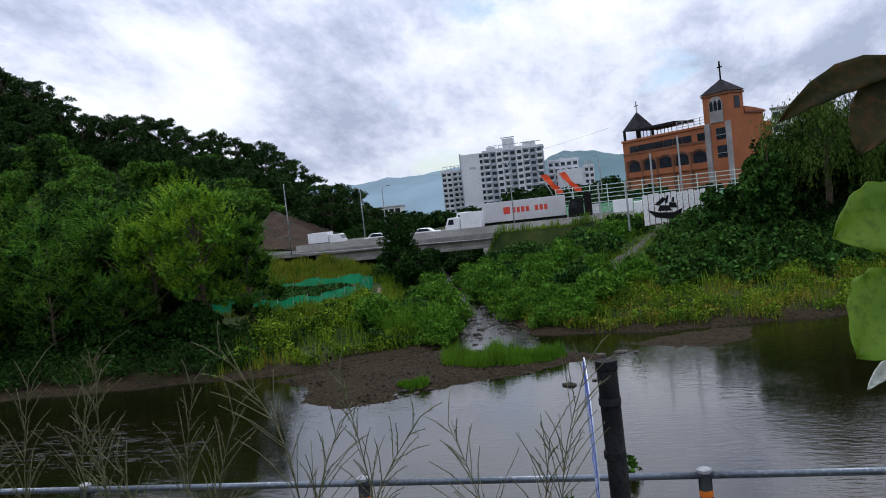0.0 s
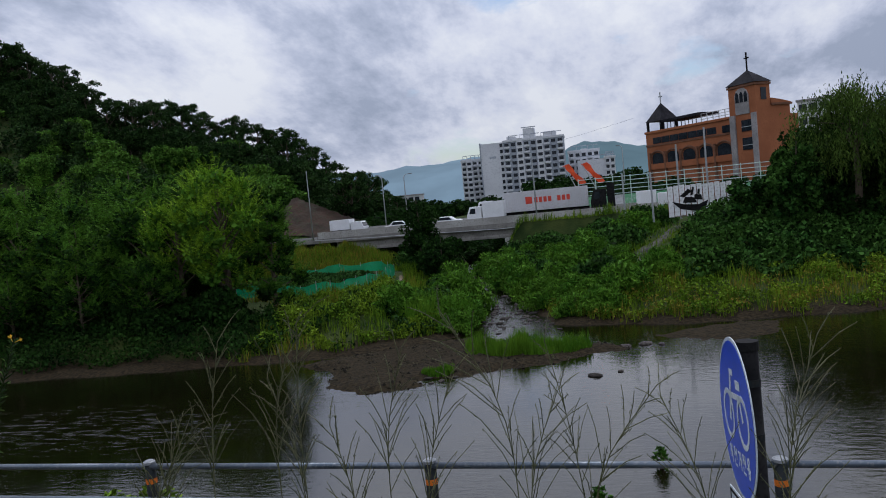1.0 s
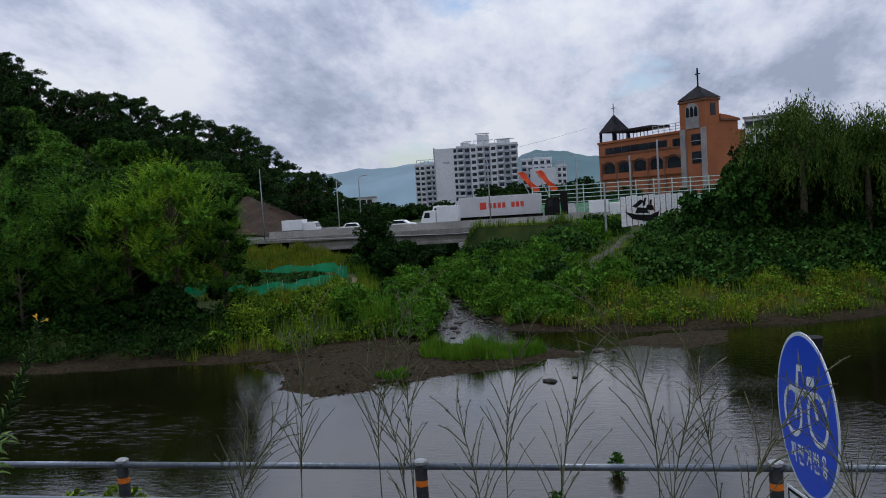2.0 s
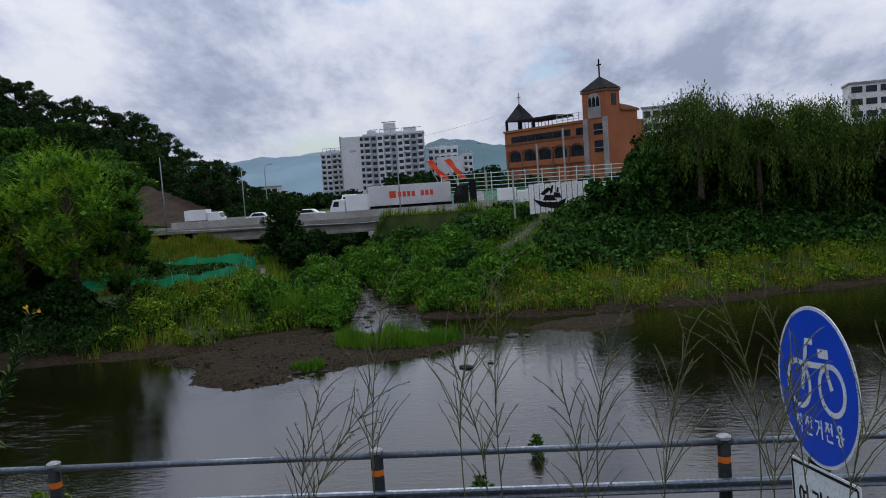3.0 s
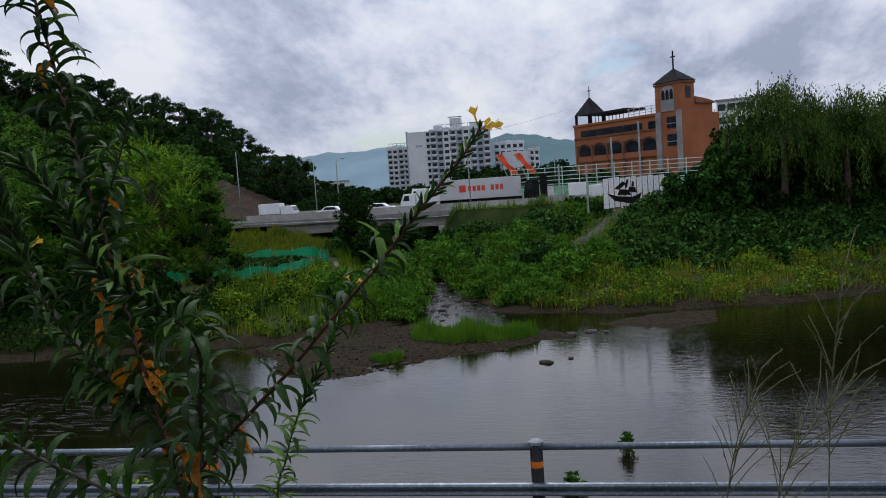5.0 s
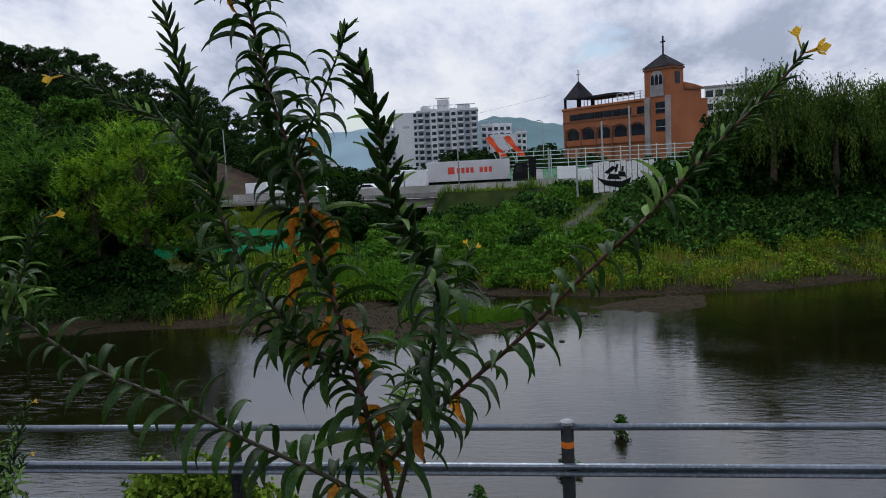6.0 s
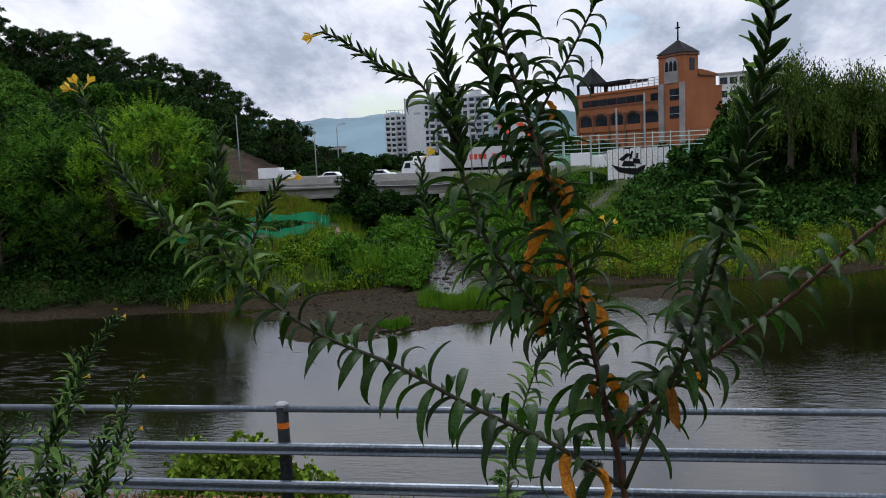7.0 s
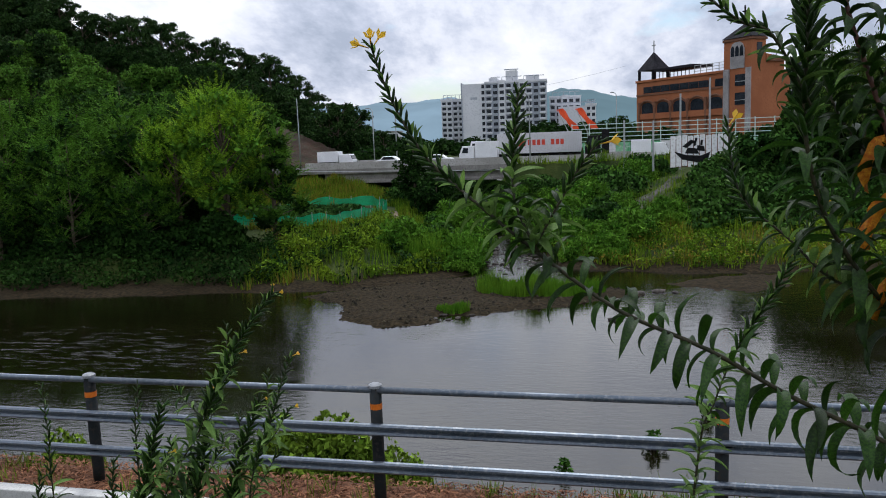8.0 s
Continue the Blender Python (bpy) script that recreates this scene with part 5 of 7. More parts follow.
for x, y, s in ((-2.03, 37.8, 0.34), (-0.85, 38.6, 0.16), (0.3, 45.1, 0.4), (-0.8, 44.6, 0.35), (1.2, 44.9, 0.22), (-9.9, 37.8, 0.2), (-10.8, 38.4, 0.22), (-11.6, 38.0, 0.18), (-10.3, 37.4, 0.16), (-9.3, 38.5, 0.18), (-11.0, 37.5, 0.15)):
    o = new("stone", rocks[int(x * 7) % 5]); o.parent = ground
    o.matrix_basis = pose(x, y, WATER + 0.02, 0, 0, x * 99) @ Matrix.Diagonal((s * 1.3, s, s * 0.8, 1))
# ---- vehicles, fences, lamps, buildings ----


def wheel(parent, x, y, r, w=0.24):
    s = Shape().tube([(x, y - w / 2, r), (x, y - w / 2 + 0.03, r), (x, y + w / 2 - 0.03, r), (x, y + w / 2, r)], [r * 0.9, r, r, r * 0.9], 18)
    t = part("tyre", s, M["rubber"], parent)
    part("rim", Shape().tube([(x, y - w / 2 - 0.006, r), (x, y - w / 2 + 0.02, r)], r * 0.55, 14), M["lamp_steel"], t)


def side_profile(points, y0, y1):
    """A side outline (x, z), pushed across from y0 to y1."""
    return Shape().prism(points, Matrix(((1, 0, 0, 0), (0, 0, 1, y0), (0, 1, 0, 0), (0, 0, 0, 1))), y1 - y0)


def cab(parent, x, h, paint, w=2.2):
    c = part("cab", side_profile([(x, 0.5), (x + 2.0, 0.5), (x + 2.0, h), (x + 0.45, h), (x + 0.1, h * 0.62), (x, h * 0.55)], -w / 2, w / 2), paint, parent, bevel=0.06)
    part("side_window", side_profile([(x + 0.35, h * 0.62), (x + 1.2, h * 0.62), (x + 1.2, h * 0.9), (x + 0.6, h * 0.9)], -w / 2 - 0.012, -w / 2 + 0.01), M["dark_glass"], c)
    part("windscreen", side_profile([(x + 0.04, h * 0.62), (x + 0.12, h * 0.62), (x + 0.44, h * 0.93), (x + 0.36, h * 0.93)], -w / 2 + 0.15, w / 2 - 0.15), M["dark_glass"], c)
    part("bumper", Shape().box(x - 0.05, x + 0.4, -w / 2, w / 2, 0.38, 0.62), M["black"], c, bevel=0.04)
    part("headlight", Shape().box(x - 0.03, x + 0.06, -w / 2 + 0.1, -w / 2 + 0.4, 0.72, 0.88), M["cap"], c)


def box_truck(at, turn, length, h, paint, box_paint, label):
    t = thing("box_truck", label, "truck", at, turn)
    cab(t, 0, h * 0.82, paint)
    part("cargo_box", Shape().box(2.15, length, -1.12, 1.12, 0.85, h), box_paint, t, bevel=0.03)
    part("chassis", Shape().box(0.8, length, -0.5, 0.5, 0.5, 0.85), M["black"], t)
    for x in (0.9, length - 1.3):
        for y in (-0.95, 0.95):
            wheel(t, x, y, 0.4)
    return t


def car(at, turn, paint, label):
    t = thing("car", label, "car", at, turn)
    b = part("body", side_profile([(0, 0.35), (4.4, 0.35), (4.45, 0.75), (4.2, 0.95), (3.5, 1.0), (2.9, 1.42), (1.5, 1.45), (0.95, 0.98), (0.1, 0.85)], -0.88, 0.88), paint, t, bevel=0.06)
    part("side_window", side_profile([(1.25, 1.0), (3.2, 1.0), (2.8, 1.36), (1.6, 1.38)], -0.892, -0.86), M["dark_glass"], b)
    for x in (0.85, 3.55):
        for y in (-0.78, 0.78):
            wheel(t, x, y, 0.31, 0.2)
    return t


def on_bridge(x, across=2.5):
    q = Matrix.Translation(BRIDGE_L) @ pose(0, 0, 0, 0, 0, ang)
    f = (x - BRIDGE_L.x) / math.cos(radians(ang))
    p = q @ Vector((f, across, 0.005))
    return tuple(p)


# container lorry
lorry = thing("container_lorry", "white articulated lorry carrying a pale grey shipping container", "truck", on_bridge(-22.0, 6.2), ang)
cab(lorry, 0, 3.0, M["vehicle_white"], 2.4)
part("chassis", Shape().box(1.2, 15.3, -0.5, 0.5, 0.75, 1.1), M["black"], lorry)
box = part("container", Shape().box(4.0, 15.2, -1.22, 1.22, 1.15, 3.85), M["container"], lorry, "pale grey corrugated container", bevel=0.03)
rib = mesh_of("rib", Shape().box(0, 0.12, -1.25, -1.215, 1.3, 3.7), M["container"])
for i in range(38):
    if 9 < i < 32:
        continue
    o = new("rib", rib); o.parent = box; o.location.x = 4.2 + i * 0.285
part("side_panel", Shape().box(6.7, 13.2, -1.245, -1.218, 1.5, 3.6), M["container"], box)
xx = 6.9
mark = Shape().box(xx, xx + 0.9, -1.256, -1.247, 2.1, 3.05)
part("logo_block", mark, M["red"], box, "red square emblem")
for i in range(8):
    if i == 4:
        continue
    x0 = 8.1 + i * 0.62
    part("lettering_bar", Shape().box(x0, x0 + 0.44, -1.256, -1.247, 2.2, 2.92), M["red"], box, "red lettering bar")
for x in (0.9, 3.3, 12.4, 13.6, 14.8):
    for y in (-0.98, 0.98):
        wheel(lorry, x, y, 0.5, 0.3)
box_truck(on_bridge(-22.6, 2.2), ang, 5.0, 2.95, M["vehicle_white"], M["vehicle_white"], "small white box truck waiting on the bridge")
v = box_truck(on_bridge(-38.4, 5.9), ang + 180, 5.2, 2.3, M["vehicle_white"], M["vehicle_white"], "white delivery van on the bridge")
car(on_bridge(-28.0, 2.4), ang, M["vehicle_white"], "white saloon car in the bridge traffic")
car(on_bridge(-34.6, 2.4), ang, M["vehicle_white"], "white saloon car in the bridge traffic")
box_truck((-1.6, 102.6, 0.0), 178, 4.6, 2.45, M["vehicle_white"], M["vehicle_white"], "small white truck on the riverside road").location.x = 4.0
dk = box_truck((-6.5, 104.4, 0.0), ang, 3.1, 3.9, M["black"], M["black"], "black high-sided truck behind the lorry")


def street_lamp(at, height, arm, turn=0.0):
    t = thing("street_lamp", "slim grey steel street lamp", "street lamp", at, turn, group="street lamps")
    part("pole", Shape().tube([(0, 0, -0.2), (0, 0, height * 0.6), (0, 0, height - 0.3), (0.15 * arm, 0, height - 0.05)], [0.09, 0.075, 0.06, 0.05], 10), M["lamp_steel"], t, smooth=True)
    if arm:
        a = part("arm", Shape().tube([(0.15 * arm, 0, height - 0.06), (0.6 * arm, 0, height + 0.1), (arm, 0, height + 0.12)], 0.045, 8), M["lamp_steel"], t)
        part("lamp_head", Shape().box(arm - 0.1, arm + 0.5, -0.12, 0.12, height + 0.06, height + 0.18), M["cap"], a, bevel=0.03)
    return t


street_lamp(on_bridge(-36.8, 10.3), 8.2, -0.9)
street_lamp(on_bridge(-33.4, 10.3), 8.0, 0.8)
street_lamp(on_bridge(-13.2, 0.1), 8.6, -0.8)
street_lamp((-43.5, 97, 0.0), 9.5, 0.0)
street_lamp((-2.6, 124, 0.5), 9.0, -0.8)
for x, y, h_ in ((4.0, 82.3, 7.0), (6.8, 82.3, 8.4), (1.3, 80.5, 4.4), (-1.5, 82.5, 4.6)):
    t = thing("steel_mast", "tall bare steel mast by the fence", "pole", (x, y, 0))
    part("shaft", Shape().tube([(0, 0, -0.6), (0, 0, h_)], [0.11, 0.09], 10), M["lamp_steel"], t)

# rail fence on a painted wall beside the road
FA, FB = Vector((-8.6, 111.5, 0)), Vector((24, 109.8, 0))
fang = math.degrees(math.atan2(FB.y - FA.y, FB.x - FA.x))
flen = (FB - FA).length
fence = thing("rail_fence", "pale green steel rail fence above a painted wall", "fence", tuple(FA), fang)
for i in range(5):
    part("rail", Shape().tube([(0, 0, 2.35 + i * 0.58), (flen, 0, 2.35 + i * 0.58)], 0.05, 6), M["green_rail"], fence)
for i in range(int(flen / 2.4) + 1):
    part("post", Shape().box(i * 2.4 - 0.06, i * 2.4 + 0.06, -0.06, 0.06, 0.0, 4.85), M["green_rail"], fence)
wall = thing("painted_wall", "green and white painted roadside wall panels", "wall", tuple(FA + Vector((0, 0.25, 0))), fang)
for i in range(int(flen / 2.0)):
    part("panel", Shape().box(i * 2.0 + 0.02, i * 2.0 + 1.98, -0.06, 0.06, 0.0, 2.15), M["white_wall"] if i % 4 == 2 else M["green_panel"], wall, bevel=0.015)

# white ribbed fence with a painted boat
wf = thing("sheet_fence", "white ribbed sheet fence with a black painted boat", "fence", (2.75, 77.6, -0.15), 4)
sheet = mesh_of("sheet", Shape().box(0.03, 0.50, -0.04, 0.0, 0, 2.95), M["fence_white"], bevel=0.012)
for i in range(11):
    o = new("sheet", sheet); o.parent = wf; o.location = (i * 0.54, 0.03 * (i % 2), 0.05 * ((i * 7) % 3))
part("backing", Shape().box(0, 5.95, 0.06, 0.12, 0, 2.7), M["brown_trim"], wf)
upright = Matrix(((1, 0, 0, 0), (0, 0, 1, -0.052), (0, 1, 0, 0), (0, 0, 0, 1)))
s = Shape().prism([(0.35, 1.5), (1.1, 0.72), (2.8, 0.36), (3.4, 0.55), (3.7, 1.4), (2.8, 1.05), (1.5, 1.15)], upright, 0.008)
part("painted_hull", s, M["black"], wf, "black painted boat hull")
for a in ([(1.35, 1.3), (2.7, 1.22), (2.4, 1.75), (1.6, 1.85)], [(1.1, 1.95), (1.5, 1.8), (2.3, 2.4), (1.9, 2.6)], [(2.4, 1.55), (3.2, 1.45), (3.1, 1.95), (2.5, 2.05)], [(2.1, 2.0), (2.3, 1.95), (2.5, 2.7), (2.3, 2.75)], [(2.75, 2.05), (2.95, 2.0), (3.0, 2.5), (2.8, 2.55)]):
    part("painted_stroke", Shape().prism(a, upright, 0.008), M["black"], wf, "black painted brush stroke")

# banners
for x in (-9.3, -6.6):
    t = thing("banner", "slanting orange-red advertising banner on a pole", "banner", (x, 116, 0.4), group="red banners")
    part("pole", Shape().tube([(0, 0, -0.3), (0, 0, 3.2), (-1.6, 0, 6.6)], 0.06, 8), M["lamp_steel"], t)
    n = 14
    s = Shape()
    v = []
    for i in range(n + 1):
        f = i / n
        cx, cz, w = 1.0 - 2.4 * f, 3.6 + 3.0 * f, 0.75 + 0.15 * math.sin(f * 9)
        v += [(cx - w * 0.5, 0.08 * math.sin(f * 8), cz + w * 0.1), (cx + w * 0.6, 0.1 * math.cos(f * 8), cz + w * 0.35)]
    s.add(v, [(2 * i, 2 * i + 1, 2 * i + 3, 2 * i + 2) for i in range(n)])
    b = part("cloth", s, M["flag"], t)
    sol = b.modifiers.new("thick", "SOLIDIFY"); sol.thickness = 0.02

# green netting round a vegetable patch
net = thing("garden_net", "green mesh netting round a vegetable patch", "net fence")
line = [(-36, 63), (-31, 62.8), (-28.4, 63.8), (-27, 67), (-26.5, 71.6), (-26.2, 76.5), (-26.8, 81), (-30, 86), (-35, 85), (-38, 78)]
pts = []
for (x0, y0), (x1, y1) in zip(line, line[1:]):
    for i in range(8):
        pts.append((x0 + (x1 - x0) * i / 8, y0 + (y1 - y0) * i / 8))
s, v = Shape(), []
for i, (x, y) in enumerate(pts):
    z = land_at(x, y)
    for j in range(4):
        v.append((x + 0.05 * math.sin(i * 1.3 + j), y + 0.06 * math.cos(i * 1.7 + j), z - 0.05 + j * (0.36 + 0.04 * math.sin(i * 0.8))))
s.add(v, [(i * 4 + j, i * 4 + 4 + j, i * 4 + 5 + j, i * 4 + 1 + j) for i in range(len(pts) - 1) for j in range(3)])
o = part("mesh", s, M["net"], net, smooth=True)
for x, y in line + pts[4::8]:
    z = land_at(x, y)
    part("stake", Shape().tube([(x, y, z - 0.3), (x, y, z + 1.25)], 0.03, 6), M["lamp_steel"], net)
rng = np.random.default_rng(15)
for r_ in range(5):
    x = rng.uniform(-39, -29.5, 1500); y = 67.5 + r_ * 3.0 + 0.3 * (x + 34) + rng.normal(0, 0.35, 1500)
    c = np.stack([x, y, land(x, y) + rng.uniform(0.05, 0.6, 1500)], -1)
    stuff("crop_row", leaf_quads(rng, c, 0.2, 0.0, 1.4), M["crop"], "row of low green vegetables inside the netting")

# ---- church ----
CA, CU = Vector((0.3, 162, 3.0)), Vector((0.633, -0.774, 0))
church = thing("church", "orange brick church with a bell tower and dark roofs", "building", tuple(CA), math.degrees(math.atan2(CU.y, CU.x)))
w = part("wall", Shape().box(1.2, 24, 0, 16, -3.5, 10.3), M["orange_wall"], church)
part("wall", Shape().box(24, 29.9, -0.3, 3.0, -3.5, 15.4), M["orange_wall"], church)
part("wall", Shape().box(24, 29.9, 3.0, 7.4, -3.5, 11.6), M["orange_wall"], church)
part("tower_cornice", Shape().box(23.8, 30.1, -0.5, 3.2, 14.9, 15.3), M["brown_trim"], church, bevel=0.05)
s = Shape().add([(23.7, -0.6, 15.4), (30.2, -0.6, 15.4), (30.2, 3.3, 15.4), (23.7, 3.3, 15.4), (26.95, 1.35, 17.8)], [(0, 1, 4), (1, 2, 4), (2, 3, 4), (3, 0, 4), (3, 2, 1, 0)])
r = part("tower_roof", s, M["slate"], church, "dark slate pyramid roof")
cr = Shape().box(26.85, 27.05, 1.25, 1.45, 17.5, 20.8).box(26.45, 27.45, 1.25, 1.45, 19.7, 19.9)
part("cross", cr, M["black"], church, "dark metal cross")
for u0, u1 in ((24.1, 25.3), (28.9, 29.95)):
    part("pilaster", Shape().box(u0, u1, -0.55, -0.3, -3.5, 10.4), M["grey_trim"], church)
part("stone_panel", Shape().prism([(25.5, 10.4), (28.5, 10.4), (28.5, 13.6), (28.1, 14.4), (27.5, 14.75), (26.5, 14.75), (25.9, 14.4), (25.5, 13.6)], Matrix(((1, 0, 0, 0), (0, 0, 1, -0.45), (0, 1, 0, 0), (0, 0, 0, 1))), 0.15), M["grey_trim"], church, "grey stone belfry surround")
flatm = Matrix(((1, 0, 0, 0), (0, 0, 1, -0.5), (0, 1, 0, 0), (0, 0, 0, 1)))
for u in (26.05, 27.0, 27.95):
    s = Shape().prism([(u - 0.36, 12.4), (u + 0.36, 12.4), (u + 0.36, 13.6), (u + 0.16, 14.1), (u - 0.16, 14.1), (u - 0.36, 13.6)], flatm, 0.1)
    part("belfry_window", s, M["dark_glass"], church, "arched dark belfry window")
for z0, z1 in ((7.5, 9.4), (4.4, 6.4)):
    wd = part("window", Shape().box(26.6, 28.8, -0.42, -0.28, z0, z1), M["dark_glass"], church, "dark tall window")
    part("window_bar", Shape().box(26.6, 28.8, -0.46, -0.41, z0 + 0.7, z0 + 0.8), M["lamp_steel"], wd)
for i in range(7):
    u0 = 3.3 + i * 2.45
    part("window", Shape().box(u0, u0 + 2.3, -0.08, 0.05, 7.9, 9.1), M["dark_glass"], church)
part("sill_band", Shape().box(1.2, 24, -0.15, 0, 7.45, 7.75), M["brown_trim"], church)
part("window", Shape().box(21.8, 23.6, -0.1, 0.05, 7.8, 9.1), M["dark_glass"], church)
for i in range(5):
    u0 = 2.2 + i * 4.4
    arc = [(u0 + 0.5, 3.6), (u0 + 3.7, 3.6), (u0 + 3.7, 5.2)] + [(u0 + 2.1 + 1.6 * math.cos(a), 5.2 + 0.9 * math.sin(a)) for a in (0.4, 0.8, 1.2, 1.6, 2.0, 2.4, 2.8)] + [(u0 + 0.5, 5.2)]
    part("arched_opening", Shape().prism(arc, Matrix(((1, 0, 0, 0), (0, 0, 1, -0.06), (0, 1, 0, 0), (0, 0, 0, 1))), 0.1), M["dark_glass"], church, "dark arched balcony opening")
    rim = [(u0 + 2.1 + 1.95 * math.cos(a), 5.2 + 1.25 * math.sin(a), -0.1) for a in np.linspace(0, math.pi, 9)]
    part("arch_hood", Shape().tube([(x, z, y) for x, y, z in rim], 0.2, 6), M["brown_trim"], church)
    part("column", Shape().box(u0 - 0.15, u0 + 0.25, -0.4, 0, -1, 6.2), M["brown_trim"], church)
    part("balcony_wall", Shape().box(u0 + 0.3, u0 + 4.2, -0.35, -0.1, 2.9, 4.0), M["orange_wall"], church)
part("cornice", Shape().box(1.1, 24, -0.25, 16.1, 10.0, 10.45), M["orange_wall"], church, bevel=0.04)
for i in range(10):
    part("trellis_post", Shape().box(6.5 + i * 0.98, 6.6 + i * 0.98, 0.1, 0.2, 10.4, 11.9), M["slate"], church)
part("trellis_roof", Shape().box(6.2, 16.2, -0.1, 5, 11.8, 12.3), M["slate"], church, "dark roof terrace canopy", bevel=0.03)
for z in (10.9, 11.4, 11.9):
    part("roof_rail", Shape().tube([(16.5, 0.2, z), (24, 0.2, z)], 0.05, 5), M["lamp_steel"], church)
for i in range(6):
    part("roof_rail_post", Shape().box(16.6 + i * 1.45, 16.7 + i * 1.45, 0.15, 0.25, 10.4, 11.9), M["lamp_steel"], church)
s = Shape().add([(1.4, 0, 12.3), (6.0, 0, 12.3), (6.0, 4.5, 12.3), (1.4, 4.5, 12.3), (3.7, 2.2, 15.9)], [(0, 1, 4), (1, 2, 4), (2, 3, 4), (3, 0, 4), (3, 2, 1, 0)])
part("turret_roof", s, M["slate"], church, "dark pointed turret roof")
for u in (1.7, 5.6):
    for d in (0.3, 4.1):
        part("turret_post", Shape().box(u - 0.2, u + 0.2, d - 0.2, d + 0.2, 10.4, 12.4), M["slate"], church)
part("turret_cross", Shape().box(3.62, 3.78, 2.12, 2.28, 15.6, 18.0).box(3.2, 4.2, 2.12, 2.28, 17.0, 17.2), M["lamp_steel"], church)
for v_k in (0.9,):
    s = Shape().box(29.85, 29.98, v_k, v_k + 1.2, 12.4, 14.4)
    part("side_window", s, M["dark_glass"], church)
s = Shape().prism([(0, 0), (4.5, 0), (4.5, 0.25), (2.2, 0.7), (0, 1.0)], Matrix(((0, 0, 1, 23.9), (1, 0, 0, 3.0), (0, 1, 0, 11.6), (0, 0, 0, 1))), 6.2)
part("wing_roof", s, M["orange_wall"], church)
part("gutter", Shape().box(29.9, 30.2, 3.0, 7.7, 11.4, 11.75), M["brown_trim"], church)


# ---- apartment blocks ----
def block(name, label, at, turn, w_, d_, h_, cols, rows, blank=0, cores=(), wallm="apt_wall"):
    b = thing(name, label, "building", at, turn, group="apartment blocks")
    part("wall", Shape().box(0, w_, 0, d_, -6, h_), M[wallm], b)
    part("parapet", Shape().box(-0.3, w_ + 0.3, -0.3, d_ + 0.3, h_, h_ + 0.9), M["apt_wall"], b)
    cw, rh = (w_ - blank) / cols, h_ / rows
    pane = mesh_of("window", Shape().box(0.18 * cw, 0.82 * cw, -0.12, 0.05, 0.28 * rh, 0.8 * rh), M["dark_glass"])
    slab = mesh_of("balcony", Shape().box(0.06 * cw, 0.94 * cw, -0.9, 0.0, -0.02 * rh, 0.3 * rh), M["apt_wall"])
    for c in range(cols):
        if c in cores:
            part("stair_core", Shape().box(blank + c * cw, blank + (c + 1) * cw, -1.1, 0.5, -6, h_ + 1.2), M["apt_wall"], b)
        for r in range(rows):
            o = new("window", pane); o.parent = b
            o.location = (blank + c * cw, -1.1 if c in cores else 0, r * rh)
            if c not in cores and c % 3 != 1:
                o = new("balcony", slab); o.parent = b; o.location = (blank + c * cw, 0, r * rh)
    for i in range(5):
        x = w_ * (0.1 + 0.18 * i)
        part("roof_frame", Shape().tube([(x, 0.5, h_ + 0.9), (x, 0.5, h_ + 2.6), (x + w_ * 0.15, 0.5, h_ + 2.6)], 0.16, 5), M["apt_grey"], b)
    return b


# shade on the front is put into its greyer wall colour; gable stays pale
apt = block("apartment_block", "tall pale apartment block with balconies", (-58.4, 330, 3), 4, 25.6, 12, 23.5, 9, 9, 0, (2, 5), "apt_grey")
part("gable", Shape().box(-10.2, -0.02, 0.5, 12, -6, 23.8), M["apt_wall"], apt, "blank pale gable wall")
part("gable_trim", Shape().box(-10.4, -9.9, 0.3, 12.2, -6, 24.3), M["apt_grey"], apt)
part("gable_mark", Shape().box(-6.4, -3.6, 0.44, 0.5, 17.2, 18.2), M["apt_grey"], apt, "grey faded bar of lettering")
part("roof_house", Shape().box(8.8, 13.6, 0.5, 8, 23.5, 28.6), M["apt_wall"], apt, bevel=0.1)
part("roof_house", Shape().box(1.6, 5.2, 0.5, 8, 23.5, 25.8), M["apt_wall"], apt, bevel=0.1)
part("roof_house", Shape().box(17.2, 22.6, 0.5, 8, 23.5, 26.4), M["apt_wall"], apt, bevel=0.1)
part("roof_frame", Shape().box(8.2, 14.2, 0.3, 0.6, 28.8, 29.2), M["apt_grey"], apt)
for i in range(9):
    part("window", Shape().box(-1.6, -0.4, 0.36, 0.52, 1 + i * 2.6, 2.5 + i * 2.6), M["dark_glass"], apt)
block("apartment_block", "narrow pale apartment tower partly hidden", (-79.5, 338, 2), 6, 9.8, 10, 18.5, 4, 8, 0, (1,))
block("apartment_block", "lower pale apartment block with roof frames", (-33.0, 348, 3), 4, 13.5, 10, 17, 5, 6, 0, (2,))
g2 = block("apartment_block", "pale apartment block with a blank side wall", (-17.0, 343, 3), 4, 4.2, 10, 13.0, 2, 5, 0)
part("gable", Shape().box(-11.8, -0.02, 0.5, 10, -6, 13.0), M["apt_wall"], g2, "blank pale gable wall")
part("roof_frame", Shape().box(-11.6, 4, 0.4, 0.8, 14.4, 14.8), M["apt_grey"], g2)

